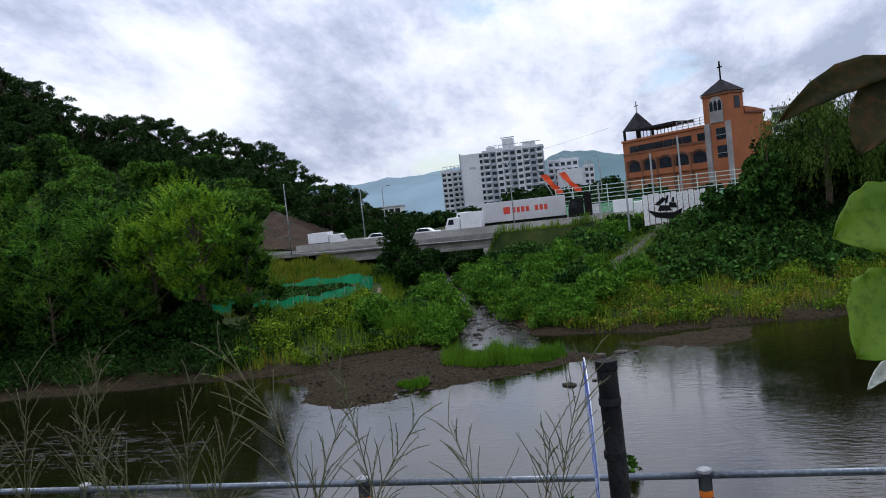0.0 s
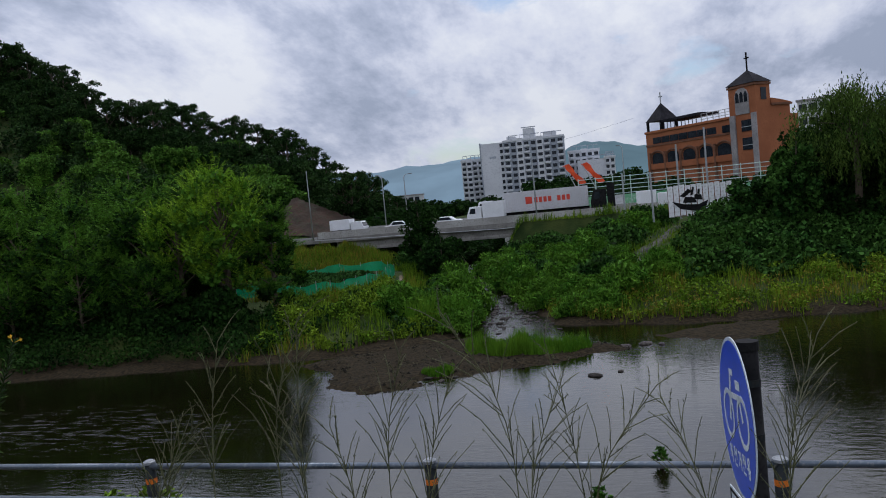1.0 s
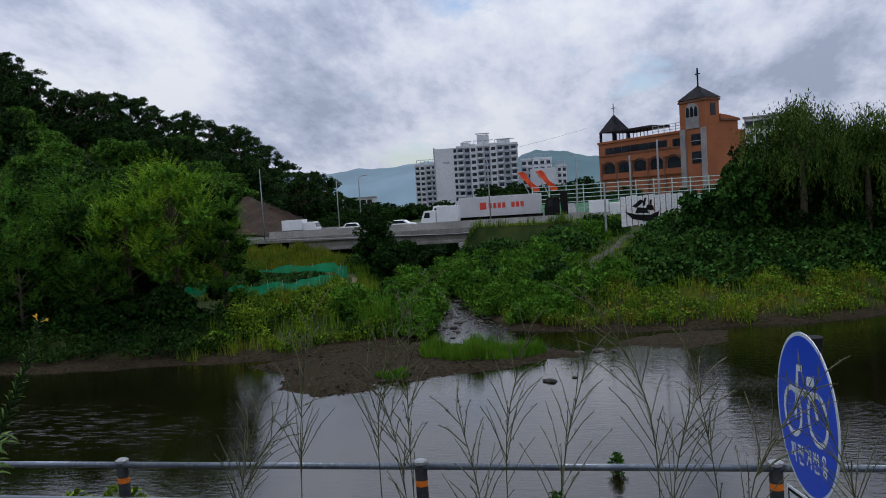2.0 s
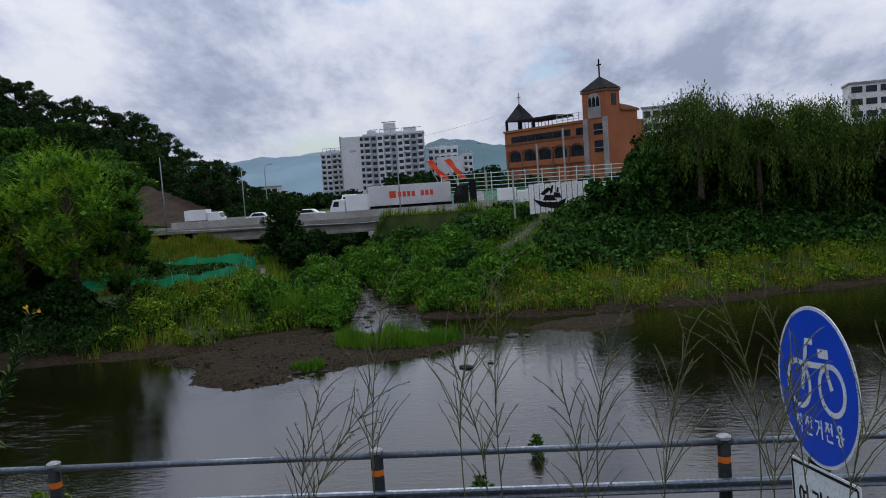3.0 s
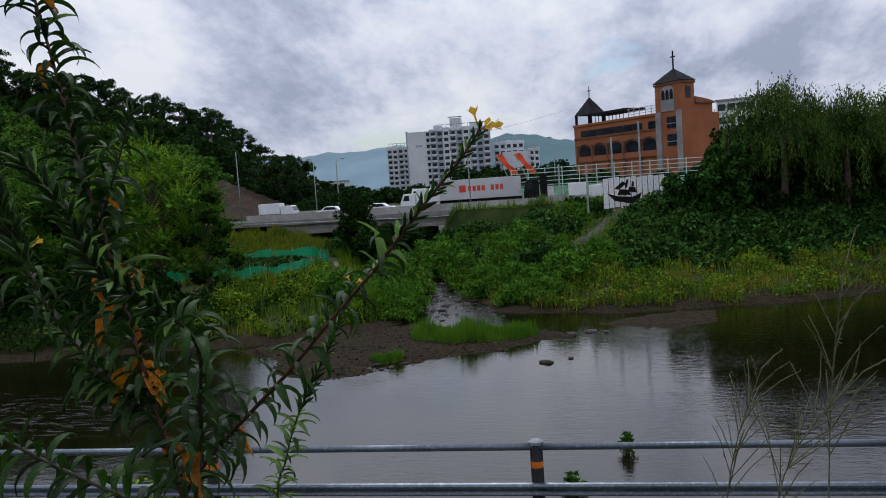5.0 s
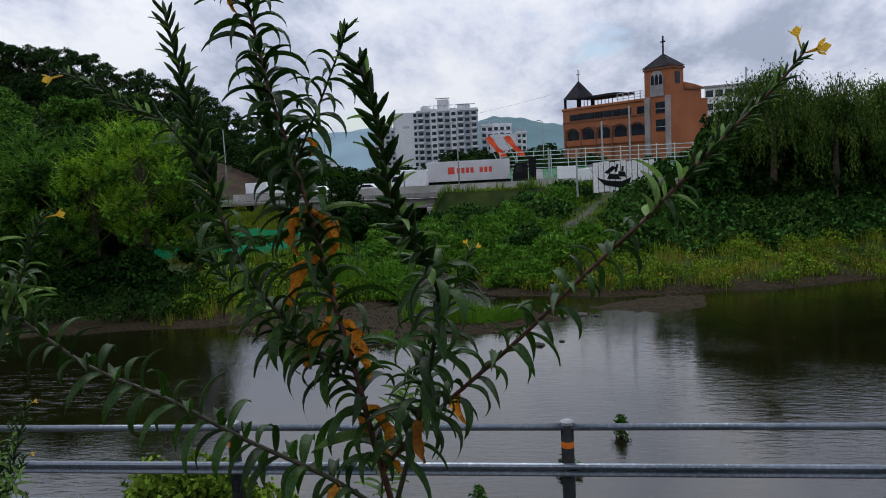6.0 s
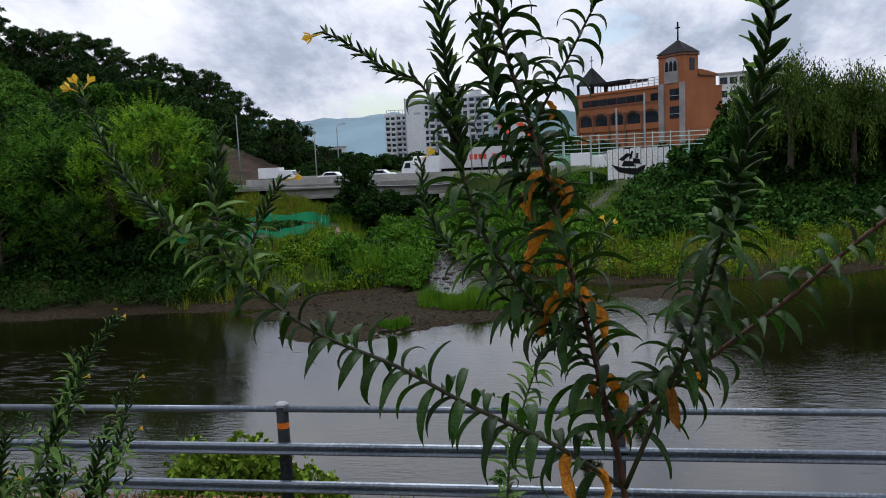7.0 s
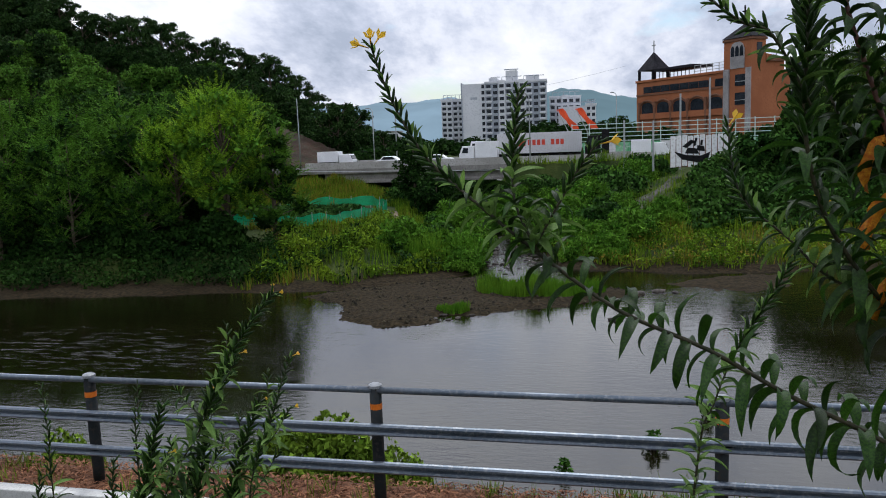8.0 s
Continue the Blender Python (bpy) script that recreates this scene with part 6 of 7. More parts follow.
# other town buildings
def plain_building(label, at, turn, w_, d_, h_, cols, rows, wallm="white_wall"):
    b = thing("town_building", label, "building", at, turn, group="town buildings")
    part("wall", Shape().box(0, w_, 0, d_, -4, h_), M[wallm], b)
    part("roof_edge", Shape().box(-0.3, w_ + 0.3, -0.3, d_ + 0.3, h_, h_ + 0.5), M["grey_trim"], b)
    cw, rh = w_ / cols, h_ / rows
    pane = mesh_of("window", Shape().box(0.12 * cw, 0.88 * cw, -0.1, 0.05, 0.3 * rh, 0.8 * rh), M["dark_glass"])
    for c in range(cols):
        for r in range(rows):
            o = new("window", pane); o.parent = b; o.location = (c * cw, 0, r * rh)
    return b


plain_building("grey and white flat-roofed building behind the willows", (35.2, 196, 3), -18, 11, 10, 15.6, 5, 5)
part("mast", Shape().tube([(0, 0, 0), (0, 0, 4)], 0.25, 6), M["lamp_steel"], thing("aerial_mast", "grey aerial mast on the roof", "mast", (45.0, 197, 19.0)))
plain_building("white-walled building seen above the trees", (86, 200, 3), -14, 16, 10, 18.0, 5, 6)
plain_building("low white building half hidden by the willows", (30, 92, 0.2), -8, 14, 8, 5.5, 4, 2)
plain_building("low pale building below the mountains", (-104, 300, 1), 5, 15, 8, 6.5, 6, 2)
plain_building("low pale building below the mountains", (-150, 330, 1), 8, 22, 8, 6, 6, 2, "apt_grey")

# overhead wire
wire = thing("overhead_wire", "thin black overhead cable", "cable")
part("cable", Shape().tube([(-22 + 3 * i, 152 + i, 12.2 + 0.46 * i + 0.02 * i * i) for i in range(8)], 0.022, 5), M["apt_grey"], wire)

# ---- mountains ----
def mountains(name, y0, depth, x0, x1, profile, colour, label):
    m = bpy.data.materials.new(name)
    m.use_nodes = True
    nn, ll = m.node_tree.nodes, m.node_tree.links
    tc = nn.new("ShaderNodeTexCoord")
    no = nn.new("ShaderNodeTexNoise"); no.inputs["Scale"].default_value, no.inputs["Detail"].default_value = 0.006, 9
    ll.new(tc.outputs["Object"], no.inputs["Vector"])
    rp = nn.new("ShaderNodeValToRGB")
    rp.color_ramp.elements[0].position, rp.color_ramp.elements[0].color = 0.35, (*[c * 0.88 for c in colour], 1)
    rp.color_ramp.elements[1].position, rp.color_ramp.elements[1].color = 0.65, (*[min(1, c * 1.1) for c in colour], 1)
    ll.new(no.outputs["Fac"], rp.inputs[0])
    # the range glows by itself; distance haze is part of this colour
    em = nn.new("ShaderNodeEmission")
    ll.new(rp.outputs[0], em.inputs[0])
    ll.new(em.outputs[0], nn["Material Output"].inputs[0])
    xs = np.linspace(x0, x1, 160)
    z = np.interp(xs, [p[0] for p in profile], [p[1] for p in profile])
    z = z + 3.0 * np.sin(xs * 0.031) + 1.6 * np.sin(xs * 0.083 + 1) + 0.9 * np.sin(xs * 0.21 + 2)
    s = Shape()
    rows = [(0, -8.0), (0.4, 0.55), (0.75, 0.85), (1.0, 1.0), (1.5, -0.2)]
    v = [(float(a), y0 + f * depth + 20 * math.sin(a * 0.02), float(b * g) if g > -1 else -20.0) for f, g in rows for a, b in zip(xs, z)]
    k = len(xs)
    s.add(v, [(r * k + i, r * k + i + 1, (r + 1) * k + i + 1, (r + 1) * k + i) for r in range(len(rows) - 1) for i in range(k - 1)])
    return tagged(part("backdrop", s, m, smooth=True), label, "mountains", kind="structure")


# bluish colours hold the haze of distance, paler for the farther range
mountains("far hazy range", 1900, 500, -2400, 1400, [(-2400, 60), (-1200, 120), (-760, 128), (-640, 130), (-520, 138), (-420, 105), (-300, 92), (200, 60), (1400, 40)], (0.24, 0.34, 0.43), "distant mountain range with blue-grey haze put into its glow")
mountains("near hazy range", 1200, 400, -330, 900, [(-330, 5), (-260, 40), (-200, 70), (-118, 99), (-50, 92), (10, 74), (120, 56), (300, 40), (900, 30)], (0.15, 0.235, 0.28), "wooded mountain beyond the town with haze put into its glow")
# ---- near plants ----
M["primrose"] = material("primrose leaf", (0.008, 0.027, 0.004), (0.032, 0.08, 0.008), 0.45, 30, 220, 0.25, single=0.5, through_light=0.3, spec=0.22)
M["primrose_pale"] = material("young primrose leaf", (0.085, 0.165, 0.035), (0.17, 0.27, 0.065), 0.55, 30, 220, 0.2, single=0.35, through_light=0.35, spec=0.2)
M["dead_leaf"] = material("withered orange leaf", (0.42, 0.11, 0.010), (0.62, 0.30, 0.022), 0.6, 14, 40, 0.3, single=0.45, through_light=0.35, c=(0.32, 0.09, 0.01))
M["red_stem"] = material("reddish brown stem", (0.03, 0.011, 0.007), (0.085, 0.03, 0.018), 0.55, 60, 300, 0.3)
M["green_stem"] = material("dark green stem", (0.016, 0.018, 0.008), (0.045, 0.038, 0.018), 0.55, 60, 300, 0.3)
M["petal"] = material("yellow petal", (0.6, 0.37, 0.03), (0.72, 0.5, 0.05), 0.55, 80, 300, 0.1, through_light=0.35, c=(0.7, 0.3, 0.02))
M["straw"] = material("pale grass stalk", (0.05, 0.056, 0.024), (0.12, 0.12, 0.055), 0.7, 40, 300, 0.1)
M["leaf_lime"] = leafy("lime green leaves", (0.06, 0.12, 0.012), (0.19, 0.27, 0.03), 0.7)


def leaf_mesh(name, mat, droop, width=0.2, fold=0.05, wave=0.0, tipcurl=0.0):
    """A lance-shaped leaf one unit long that arches along x and hangs by droop."""
    k = 8
    s, v = Shape(), []
    a, x, z = 0.5, 0.0, 0.0
    for i in range(k + 1):
        f = i / k
        w = width * 0.5 * math.sin(math.pi * min(1, 0.04 + f * 0.96) ** 0.8) ** 0.9
        wv = wave * math.sin(f * 11)
        v += [(x, -w, z + fold * w / width + wv), (x, 0, z - fold * 0.6), (x, w, z + fold * w / width - wv)]
        x += math.cos(a) / k; z += math.sin(a) / k
        a -= (droop + tipcurl * f) / k
    s.add(v, [q for i in range(k) for q in ((3 * i, 3 * i + 1, 3 * i + 4, 3 * i + 3), (3 * i + 1, 3 * i + 2, 3 * i + 5, 3 * i + 4))])
    return mesh_of(name, s, mat, True)


LEAVES = [leaf_mesh("leaf", M["primrose"], d, w, 0.06, wv, c) for d, w, wv, c in ((1.6, 0.17, 0, 0.5), (2.2, 0.19, 0.006, 0.6), (2.6, 0.17, 0.008, 0.9), (1.2, 0.16, 0.004, 0.4), (1.9, 0.21, 0.01, 1.1))]
PALE = [leaf_mesh("leaf", M["primrose_pale"], d, w, 0.06, 0.004, 0.2) for d, w in ((0.7, 0.24), (1.1, 0.2))]
DEAD = [leaf_mesh("withered_leaf", M["dead_leaf"], d, w, 0.16, 0.055, c) for d, w, c in ((1.2, 0.22, 1.5), (0.6, 0.3, 0.6), (1.8, 0.2, 1.8))]
pod = Shape().tube([(0, 0, 0), (0.3, 0, 0), (0.75, 0, 0), (1.0, 0, 0)], [0.06, 0.1, 0.085, 0.02], 7)
POD = mesh_of("seed_pod", pod, M["primrose"], True)


def flower_mesh():
    s = Shape()
    for i in range(4):
        a = i * math.pi / 2
        d, e = Vector((math.cos(a), math.sin(a), 0)), Vector((-math.sin(a), math.cos(a), 0))
        s.add([Vector((0, 0, 0)), d * 0.35 - e * 0.3 + Vector((0, 0, 0.55)), d * 0.55 + Vector((0, 0, 0.85)), d * 0.35 + e * 0.3 + Vector((0, 0, 0.55))], [(0, 1, 2, 3)])
    s.tube([(0, 0, -0.9), (0, 0, 0.1)], [0.05, 0.09], 6)
    return mesh_of("flower", s, M["petal"], True)


FLOWER = flower_mesh()


def along(points, f):
    """Place and direction at the share f of a polyline."""
    p = [Vector(q) for q in points]
    n = [(b - a).length for a, b in zip(p, p[1:])]
    d = f * sum(n)
    for i, l in enumerate(n):
        if d <= l or i == len(n) - 1:
            return p[i].lerp(p[i + 1], min(1, d / l)), (p[i + 1] - p[i]).normalized()
        d -= l


def curve(points, k=4):
    """A smooth line through the points."""
    p = [Vector(q) for q in points]
    out = []
    for i in range(len(p) - 1):
        a, b, c, d = p[max(i - 1, 0)], p[i], p[i + 1], p[min(i + 2, len(p) - 1)]
        for j in range(k):
            t = j / k
            out.append(0.5 * ((2 * b) + (c - a) * t + (2 * a - 5 * b + 4 * c - d) * t * t + (3 * b - a - 3 * c + d) * t ** 3))
    return out + [p[-1]]


def put(mesh, name, parent, at, way, length, roll=0.0):
    o = new(name, mesh)
    o.parent = parent
    z = Vector((0, 0, 1))
    x = way.normalized()
    y = z.cross(x).normalized() if abs(x.z) < 0.98 else Vector((0, 1, 0))
    up = x.cross(y).normalized()
    m = Matrix((x, y, up)).transposed().to_4x4()
    m.translation = at
    o.matrix_basis = m @ pose(0, 0, 0, roll) @ Matrix.Diagonal((length, length, length, 1))
    return o


def leafy_branch(rng, plant, name, pts, r0, r1, spacing, size, mat, pods=0.0, flower=0, f0=0.0, dead=0.0, pale=0.0, steep=0.3):
    line = curve(pts)
    n = len(line)
    s = Shape().tube(line, [0.72 * (r0 + (r1 - r0) * i / (n - 1)) for i in range(n)], 8)
    b = part(name, s, mat, plant, smooth=True)
    length = sum((q - p).length for p, q in zip(line, line[1:]))
    spacing, size, dead = spacing * 0.47, size * 1.2, dead * 0.22
    k = int(length * (1 - f0) / spacing)
    a = rng.uniform(0, 6)
    for i in range(k):
        f = f0 + (1 - f0) * (i + rng.uniform(-0.2, 0.2) + 0.5) / k
        f = min(max(f, 0.0), 0.995)
        p, d = along(line, f)
        a += 2.4 + rng.uniform(-0.3, 0.3)
        side = d.orthogonal().normalized()
        out = Matrix.Rotation(a, 3, d) @ side
        tip = f > 1 - pods
        if tip:
            way = (out * 0.55 + d * 0.8)
            g = (f - 1 + pods) / max(pods, 1e-3)
            put(POD, "seed_pod", b, p, way, size * (0.46 - 0.18 * g))
            if i % 2 == 0:
                put(PALE[i % 2], "leaf", b, p, out + d * 0.5, size * (0.5 - 0.22 * g), rng.uniform(-20, 20))
        elif rng.uniform() < dead:
            way = out * 0.5 + Vector((0, 0, -0.9))
            put(DEAD[int(rng.integers(0, 3))], "withered_leaf", b, p, way, size * rng.uniform(0.45, 0.85), rng.uniform(-60, 60))
        else:
            way = out + d * rng.uniform(0.0, 0.4) + Vector((0, 0, steep * rng.uniform(-0.9, 0.4)))
            mesh = PALE[int(rng.integers(0, 2))] if rng.uniform() < pale else LEAVES[int(rng.integers(0, 5))]
            put(mesh, "leaf", b, p, way, size * rng.uniform(0.65, 1.15) * (1.0 - 0.35 * f), rng.uniform(-25, 25))
    for i in range(flower):
        p, d = along(line, 1.0)
        o = Matrix.Rotation(i * 2.2, 3, d) @ d.orthogonal().normalized()
        q = put(FLOWER, "flower", b, p + o * 0.008, o, 0.022)
        zax = (o * 0.8 + d * 0.6).normalized()
        q.matrix_basis = Matrix.Translation(p + o * 0.016 + d * 0.008) @ zax.to_track_quat("Z", "Y").to_matrix().to_4x4() @ Matrix.Scale(0.017, 4)
    return b


rng = np.random.default_rng(123)
prim = thing("evening_primrose", "tall evening primrose with orange withered leaves and yellow flowers", "plant")
base = [(-1.091, 1.324, 1.612), (-1.114, 1.274, 2.18)]
leafy_branch(rng, prim, "main_stem", base + [(-1.142, 1.235, 2.607), (-1.168, 1.227, 2.75), (-1.189, 1.221, 2.867), (-1.222, 1.226, 2.998), (-1.25, 1.234, 3.127), (-1.279, 1.243, 3.229), (-1.313, 1.251, 3.34), (-1.345, 1.26, 3.495), (-1.375, 1.262, 3.64), (-1.405, 1.265, 3.8)],
             0.0088, 0.003, 0.0128, 0.112, M["red_stem"], 0.06, 1, 0.5, 0.3, 0.05)
leafy_branch(rng, prim, "branch", [(-1.147, 1.232, 2.631), (-1.248, 1.22, 2.703), (-1.386, 1.206, 2.775), (-1.505, 1.193, 2.847), (-1.635, 1.182, 2.908), (-1.756, 1.178, 2.998)],
             0.006, 0.0042, 0.022, 0.105, M["green_stem"], 0, 0, 0.06, 0.1)
leafy_branch(rng, prim, "branch", [(-1.756, 1.178, 2.998), (-1.848, 1.173, 3.077), (-1.92, 1.169, 3.146), (-1.97, 1.164, 3.233), (-1.999, 1.16, 3.318)],
             0.0042, 0.002, 0.011, 0.06, M["green_stem"], 0.65, 3, 0.0, 0.0, 0.5)
leafy_branch(rng, prim, "branch", [(-1.752, 1.17, 2.999), (-1.787, 1.177, 3.075), (-1.787, 1.183, 3.159), (-1.779, 1.19, 3.243)], 0.0035, 0.0018, 0.010, 0.065, M["green_stem"], 0.5, 0, 0.0, 0.0, 0.6)
leafy_branch(rng, prim, "branch", [(-1.757, 1.17, 3.008), (-1.718, 1.16, 3.075), (-1.685, 1.15, 3.13), (-1.66, 1.14, 3.161)], 0.003, 0.0018, 0.011, 0.055, M["green_stem"], 0.5, 1, 0.0, 0.0, 0.5)
leafy_branch(rng, prim, "branch", [(-1.143, 1.211, 2.64), (-1.08, 1.159, 2.823), (-1.052, 1.12, 2.913), (-1.026, 1.07, 3.038), (-1.038, 0.87, 3.159), (-1.034, 0.8, 3.245), (-1.036, 0.74, 3.307)],
             0.006, 0.0025, 0.0135, 0.09, M["green_stem"], 0.42, 0, 0.2, 0.03)
leafy_branch(rng, prim, "branch", [(-1.16, 1.235, 2.7), (-1.147, 1.225, 2.727), (-1.072, 1.200, 2.810), (-0.923, 1.165, 2.943), (-0.829, 1.140, 3.036), (-0.738, 1.110, 3.122)],
             0.006, 0.004, 0.021, 0.085, M["red_stem"], 0, 0, 0.05, 0.06)
leafy_branch(rng, prim, "branch", [(-0.738, 1.110, 3.122), (-0.642, 1.080, 3.224), (-0.581, 1.060, 3.286), (-0.551, 1.050, 3.324)], 0.004, 0.002, 0.012, 0.055, M["red_stem"], 0.75, 3, 0.0, 0.0, 0.5)
leafy_branch(rng, prim, "branch", [(-1.197, 1.247, 2.838), (-1.296, 1.215, 2.963), (-1.354, 1.19, 3.061), (-1.383, 1.165, 3.171), (-1.388, 1.14, 3.257), (-1.393, 1.115, 3.338), (-1.401, 1.09, 3.446)],
             0.0055, 0.0025, 0.0125, 0.085, M["green_stem"], 0.45, 0, 0.05, 0.04)
leafy_branch(rng, prim, "branch", [(-1.375, 1.155, 3.194), (-1.432, 1.128, 3.292), (-1.472, 1.115, 3.31), (-1.527, 1.102, 3.35), (-1.565, 1.09, 3.371)], 0.003, 0.0018, 0.011, 0.05, M["green_stem"], 0.6, 1, 0.1, 0.0, 0.2)
leafy_branch(rng, prim, "branch", [(-1.276, 1.24, 3.222), (-1.223, 1.223, 3.314), (-1.187, 1.207, 3.378), (-1.161, 1.19, 3.423)], 0.0032, 0.0018, 0.016, 0.07, M["green_stem"], 0.2, 0, 0.0, 0.05)
leafy_branch(rng, prim, "branch", [(-1.24, 1.23, 3.083), (-1.306, 1.28, 3.176), (-1.343, 1.31, 3.297), (-1.363, 1.33, 3.419)], 0.0035, 0.0018, 0.013, 0.085, M["green_stem"], 0.3, 0, 0.0, 0.08)
leafy_branch(rng, prim, "branch", [(-1.202, 1.22, 2.897), (-1.318, 1.24, 2.942), (-1.383, 1.257, 3.006), (-1.451, 1.273, 3.074), (-1.468, 1.29, 3.181)], 0.004, 0.0018, 0.012, 0.06, M["green_stem"], 0.4, 1, 0.15, 0.0, 0.6)

for name, pts, size, sp, fl, lab in (
        ("evening_primrose", [(-1.535, 2.250, 1.200), (-1.465, 2.250, 1.739), (-1.415, 2.250, 2.277), (-1.380, 2.250, 2.392), (-1.321, 2.250, 2.553), (-1.198, 2.250, 2.773), (-1.110, 2.250, 2.965)], 0.09, 0.016, 2, "slender evening primrose spike with a yellow bud"),
        ("evening_primrose", [(-3.457, 2.53, 0.486), (-3.414, 2.53, 1.421), (-3.379, 2.53, 1.819), (-3.192, 2.53, 2.128), (-3.051, 2.53, 2.396), (-2.947, 2.53, 2.548), (-2.849, 2.53, 2.659)], 0.13, 0.02, 2, "bushy evening primrose with small yellow flowers"),
        ("evening_primrose", [(-3.064, 2.55, 0.486), (-3.041, 2.55, 1.518), (-3.01, 2.55, 1.904), (-2.921, 2.55, 2.133), (-2.864, 2.55, 2.288), (-2.81, 2.55, 2.418)], 0.1, 0.024, 1, "thin weed with yellow-green flower heads"),
        ("evening_primrose", [(-3.301, 2.6, 0.435), (-3.297, 2.6, 1.616), (-3.227, 2.6, 2.009), (-3.196, 2.6, 2.254)], 0.12, 0.022, 1, "bushy evening primrose with small yellow flowers"),
        ("evening_primrose", [(-3.496, 2.5, 0.438), (-3.492, 2.5, 1.52), (-3.412, 2.5, 1.961), (-3.323, 2.5, 2.226)], 0.14, 0.02, 0, "bushy evening primrose with small yellow flowers"),
        ("evening_primrose", [(-3.203, 2.65, 0.434), (-3.16, 2.65, 1.517), (-3.12, 2.65, 1.91), (-3.001, 2.65, 2.205)], 0.14, 0.02, 1, "bushy evening primrose with small yellow flowers"),
        ("evening_primrose", [(-3.419, 2.65, 0.434), (-3.377, 2.65, 1.32), (-3.356, 2.65, 1.714), (-3.296, 2.65, 1.959)], 0.15, 0.018, 0, "bushy evening primrose with small yellow flowers"),
        ("roadside_weed", [(-4.254, 2.95, 0.131), (-4.25, 2.95, 1.666), (-4.24, 2.95, 1.861), (-4.251, 2.95, 2.134)], 0.1, 0.035, 0, "thin green weed with narrow leaves"),
        ("roadside_weed", [(-3.941, 3.15, 0.027), (-3.927, 3.15, 1.74), (-3.903, 3.15, 1.912), (-3.89, 3.15, 2.082)], 0.1, 0.04, 0, "thin green weed with narrow leaves"),
        ("roadside_weed", [(-3.998, 3, 0.129), (-3.983, 3, 1.414), (-3.942, 3, 1.759)], 0.13, 0.03, 0, "thin green weed with narrow leaves"),
        ("roadside_weed", [(-4.393, 3, 0.129), (-4.388, 3, 1.414), (-4.347, 3, 1.661)], 0.13, 0.03, 0, "thin green weed with narrow leaves")):
    t = thing(name, lab, "plant", group="roadside plants")
    if name == "evening_primrose" and pts[-1][0] < -2:
        for i in range(7):
            p, d = along(pts, 0.55 + 0.05 * i)
            a = i * 2.4
            q = p + Vector((math.cos(a) * 0.16, math.sin(a) * 0.1, 0.17)) * rng.uniform(0.6, 1.2)
            leafy_branch(rng, t, "side_branch", [p, p.lerp(q, 0.5) + Vector((0, 0, -0.015)), q], 0.003, 0.0015, 0.022, 0.075, M["green_stem"], 0.3, int(i % 4 == 1), 0.05, 0.0, 0.85)
    leafy_branch(rng, t, "stem", pts, 0.006, 0.002, sp, size, M["green_stem"], 0.25, fl, 0.35, 0.03, 0.75)

# a leafy shoot close by, at the start of the path
# light is in the colours: backlit leaves darkened olive, lit ones brightened green
M["leaf_backlit"] = material("backlit dark olive leaf", (0.012, 0.016, 0.003), (0.034, 0.028, 0.006), 0.5, 25, 180, 0.25, through_light=0.2, spec=0.1, c=(0.06, 0.03, 0.006))
M["leaf_lit"] = material("lit green leaf", (0.12, 0.24, 0.01), (0.2, 0.32, 0.02), 0.45, 25, 180, 0.25, through_light=0.45, spec=0.3)
M["leaf_pale"] = material("pale curled bract", (0.55, 0.58, 0.52), (0.7, 0.72, 0.66), 0.6, 25, 180, 0.1, through_light=0.3)
shoot = thing("leafy_shoot", "broad green and olive leaves on a stem close by", "plant")
st = part("stem", Shape().tube(curve([(1.968, 0.5, 3.024), (1.97, 0.48, 3.191), (1.977, 0.47, 3.306), (1.977, 0.47, 3.412), (1.993, 0.48, 3.466)]), [0.0035] * 17, 8), M["green_stem"], shoot, smooth=True)


def broad_leaf(root, tip, half, arch):
    """A pointed oval leaf from root to tip, arched upwards, folded at its midrib, with side veins pressed in."""
    root, tip = Vector(root), Vector(tip)
    d = (tip - root).normalized()
    face = Vector((-0.1, -1, 0.25)).normalized()
    side = d.cross(face).normalized()
    s, v, n = Shape(), [], 14
    for i in range(n + 1):
        f = i / n
        c = root.lerp(tip, f) + Vector((0, 0, 4 * arch * f * (1 - f)))
        w = half * math.sin(math.pi * (0.03 + 0.97 * f) ** 0.85) ** 0.8 * (1 + 0.05 * math.sin(i * 2.1))
        for j in range(-3, 4):
            g = j / 3
            v.append(c + side * w * g + face * (abs(g) * half * 0.28 - (0.0008 if i % 3 == 0 else 0)))
    s.add(v, [(i * 7 + j, i * 7 + j + 1, i * 7 + 8 + j, i * 7 + 7 + j) for i in range(n) for j in range(6)])
    return s


for root, tip, half, arch, paint in (
    ((1.976, 0.47, 3.411), (1.89, 0.44, 3.382), 0.0106, 0.0086, "leaf_backlit"),
    ((1.966, 0.47, 3.406), (1.934, 0.44, 3.355), 0.0165, 0.0000, "leaf_backlit"),
    ((1.979, 0.47, 3.311), (1.915, 0.44, 3.305), 0.0243, 0.0055, "leaf_lit"),
    ((1.976, 0.47, 3.269), (1.923, 0.44, 3.228), 0.0306, 0.0031, "leaf_lit"),
    ((1.959, 0.47, 3.22), (1.928, 0.44, 3.208), 0.0051, 0.0024, "leaf_pale"),
):
    o = part("leaf", broad_leaf(root, tip, half, arch), M[paint], st, smooth=True)
    sol = o.modifiers.new("thick", "SOLIDIFY"); sol.thickness = 0.0006


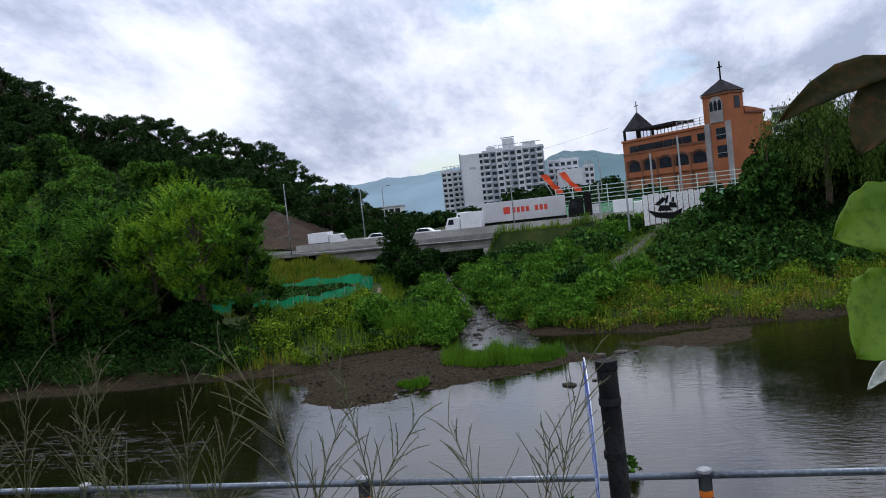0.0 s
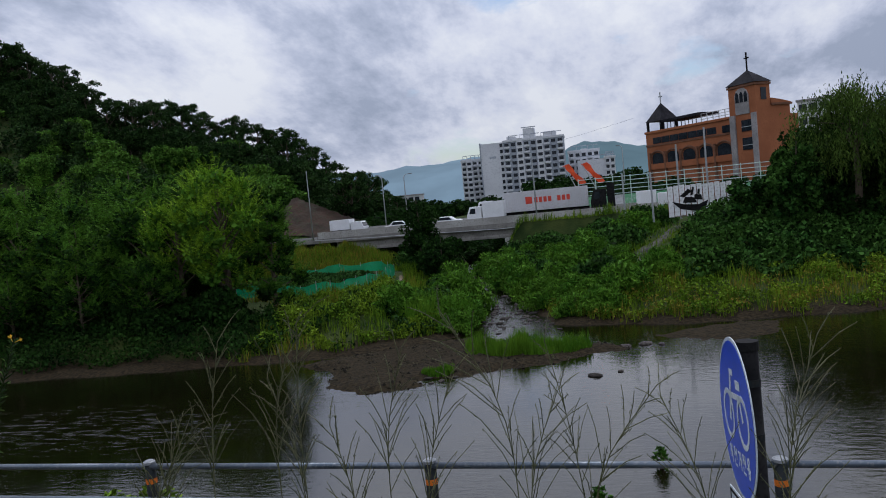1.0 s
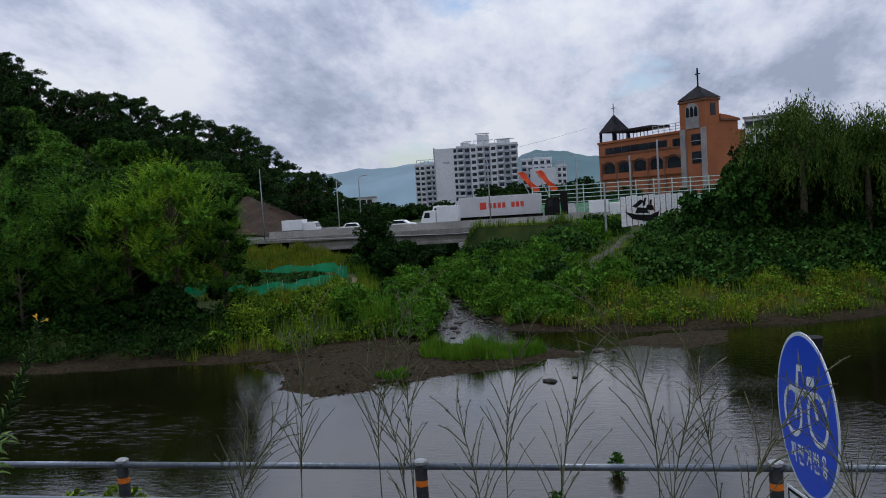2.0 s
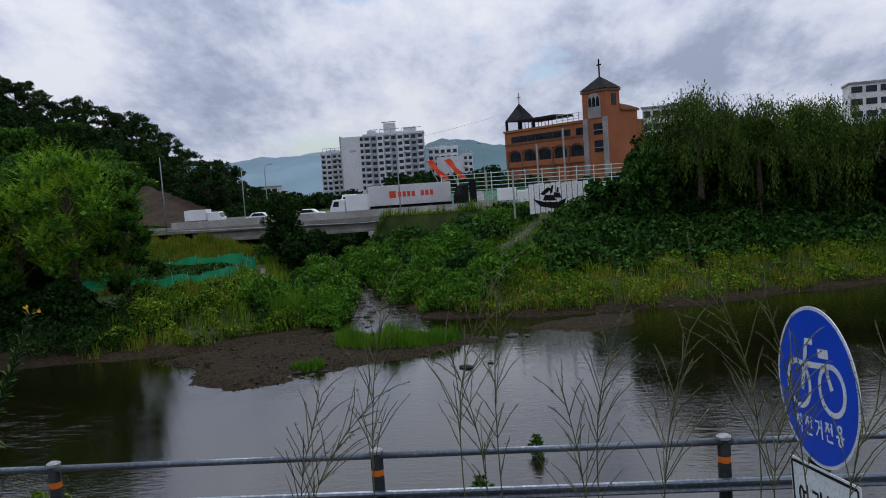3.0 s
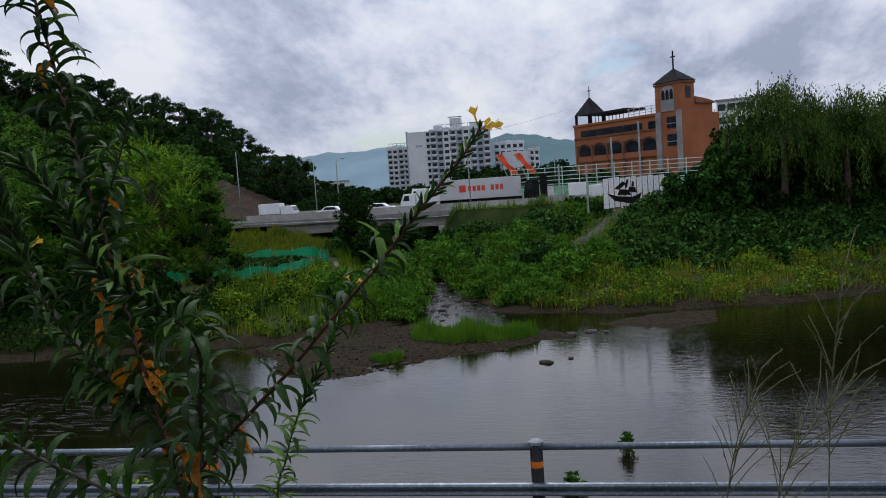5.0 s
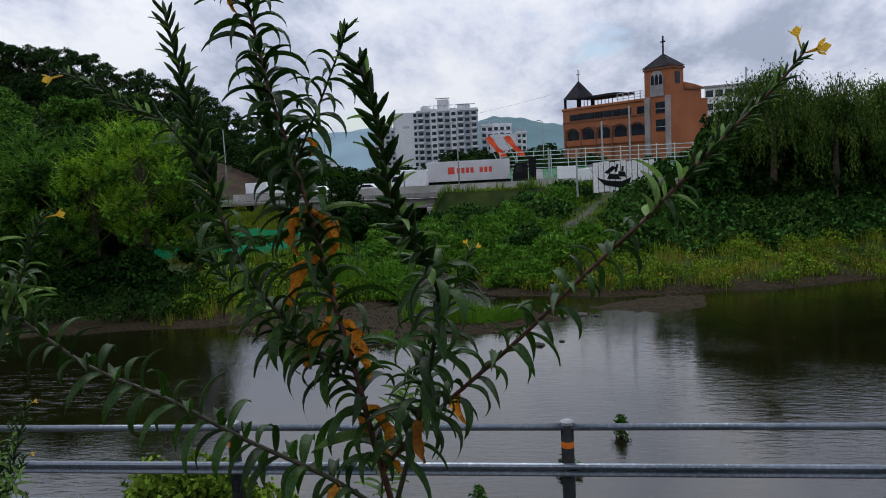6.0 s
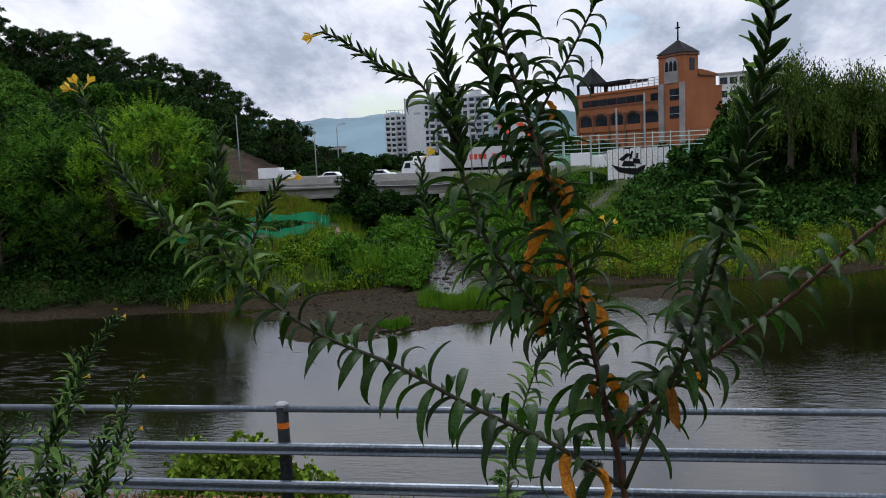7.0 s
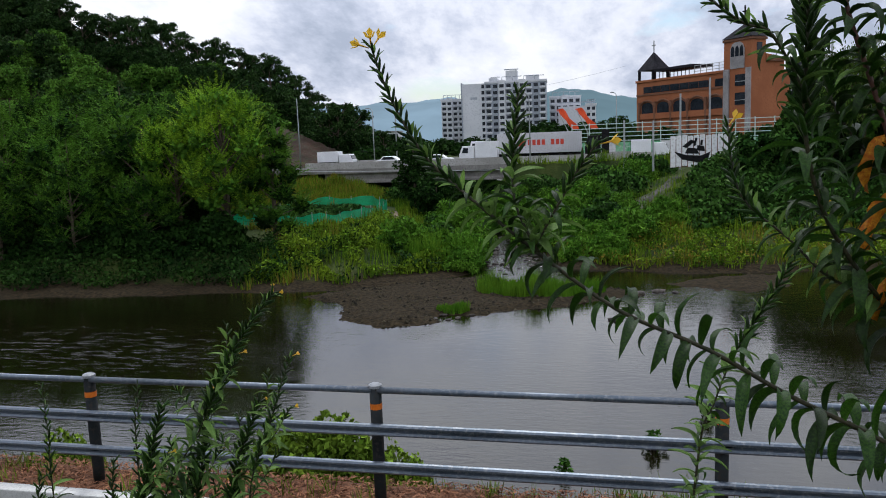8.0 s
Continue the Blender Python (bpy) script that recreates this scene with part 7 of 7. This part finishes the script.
# ---- panicle grass ----
def panicle(rng, tip, foot):
    t = thing("panicle_grass", "tall grass stalk with an open spreading panicle", "grass", group="panicle grass")
    foot, tip = Vector(foot), Vector(tip)
    nod = Vector((rng.uniform(-0.16, 0.16), rng.uniform(-0.05, 0.05), 0))
    line = curve([foot, foot.lerp(tip, 0.45) - nod * 0.5, foot.lerp(tip, 0.78) - nod * 0.35, tip + nod * 0.6 - Vector((0, 0, abs(nod.x) * 0.25))])
    part("stalk", Shape().tube(line, [0.0021 - 0.0011 * i / (len(line) - 1) for i in range(len(line))], 6), M["straw"], t)
    s, g = Shape(), []
    size = rng.uniform(0.6, 1.15)
    for i in range(21):
        f = 1 - 0.18 * (i / 21) ** 0.8 * (1.5 + rng.uniform(0, 0.5))
        p, d = along(line, f)
        a = i * 2.4 + rng.uniform(-0.4, 0.4)
        o = Matrix.Rotation(a, 3, d) @ d.orthogonal().normalized()
        ln = size * rng.uniform(0.08, 0.17) * (0.45 + 0.55 * i / 21)
        q = p + (o * 0.5 + d * 0.87) * ln
        e = q + (o * 0.56 + d * 0.72) * ln * 0.6 - Vector((0, 0, 0.04 * ln))
        s.tube([p, q, e], [0.0013, 0.0011, 0.0008], 4, False)
        for j in range(14):
            c = p.lerp(q, 0.3 + 0.07 * j) if j < 10 else q.lerp(e, 0.24 * (j - 9))
            g.append(np.array(c) + rng.normal(0, 0.002, 3))
    part("panicle_branches", s, M["straw"], t)
    quads("spikelets", leaf_quads(rng, np.array(g), 0.0019, -1.2, 4.5), M["straw"], t)
    return t


rng = np.random.default_rng(31)
for x, z in ((-0.07, 2.81), (0.03, 2.86), (0.11, 3.03), (0.32, 2.93), (0.33, 3.1), (0.39, 3.08), (0.56, 2.85), (0.64, 3.02),
             (0.78, 2.95), (0.91, 3.12), (1.01, 2.9), (1.05, 2.98), (1.21, 2.94), (1.34, 2.84), (1.55, 2.87), (1.61, 2.98)):
    y = 1.6 + rng.uniform(-0.12, 0.15)
    panicle(rng, (x, y, z), (x + rng.uniform(-0.1, 0.1), y, 1.72))

# ---- shrubs behind the rail and weeds in the river ----
near_sh = shrub("lime_shrub", "lime green shrub on the slope behind the guard rail", 71, 0.62, 0.95, M["leaf_lime"], 0.055, 40, 62, group="slope shrubs")
near_sh.matrix_basis = pose(*on_land(-5.3, 7.75, -0.1))
for i, (x, y, sc) in enumerate(((-4.6, 7.85, 0.95), (-4.1, 8.0, 0.75), (-5.7, 7.9, 0.7), (-4.9, 7.65, 0.85), (-0.2, 8.05, 0.5), (0.45, 8.05, 0.5), (-8.4, 7.9, 0.7), (1.9, 8.1, 0.5))):
    copy_thing(near_sh, pose(*on_land(x, y, -0.1), 0, 0, i * 70)).scale = (sc, sc, sc * 1.15)
wet = shrub("river_weed", "small dark weed clump standing in the river", 72, 0.34, 0.7, M["leaf_mid"], 0.07, 16, 12, group="river weeds", long=2.6)
wet.matrix_basis = pose(0.97, 25.0, WATER)
copy_thing(wet, pose(-0.8, 22.0, WATER, 0, 0, 90)).scale = (1.1, 1.1, 0.8)
copy_thing(wet, pose(-3.2, 20.0, WATER, 0, 0, 40)).scale = (0.8, 0.8, 0.6)
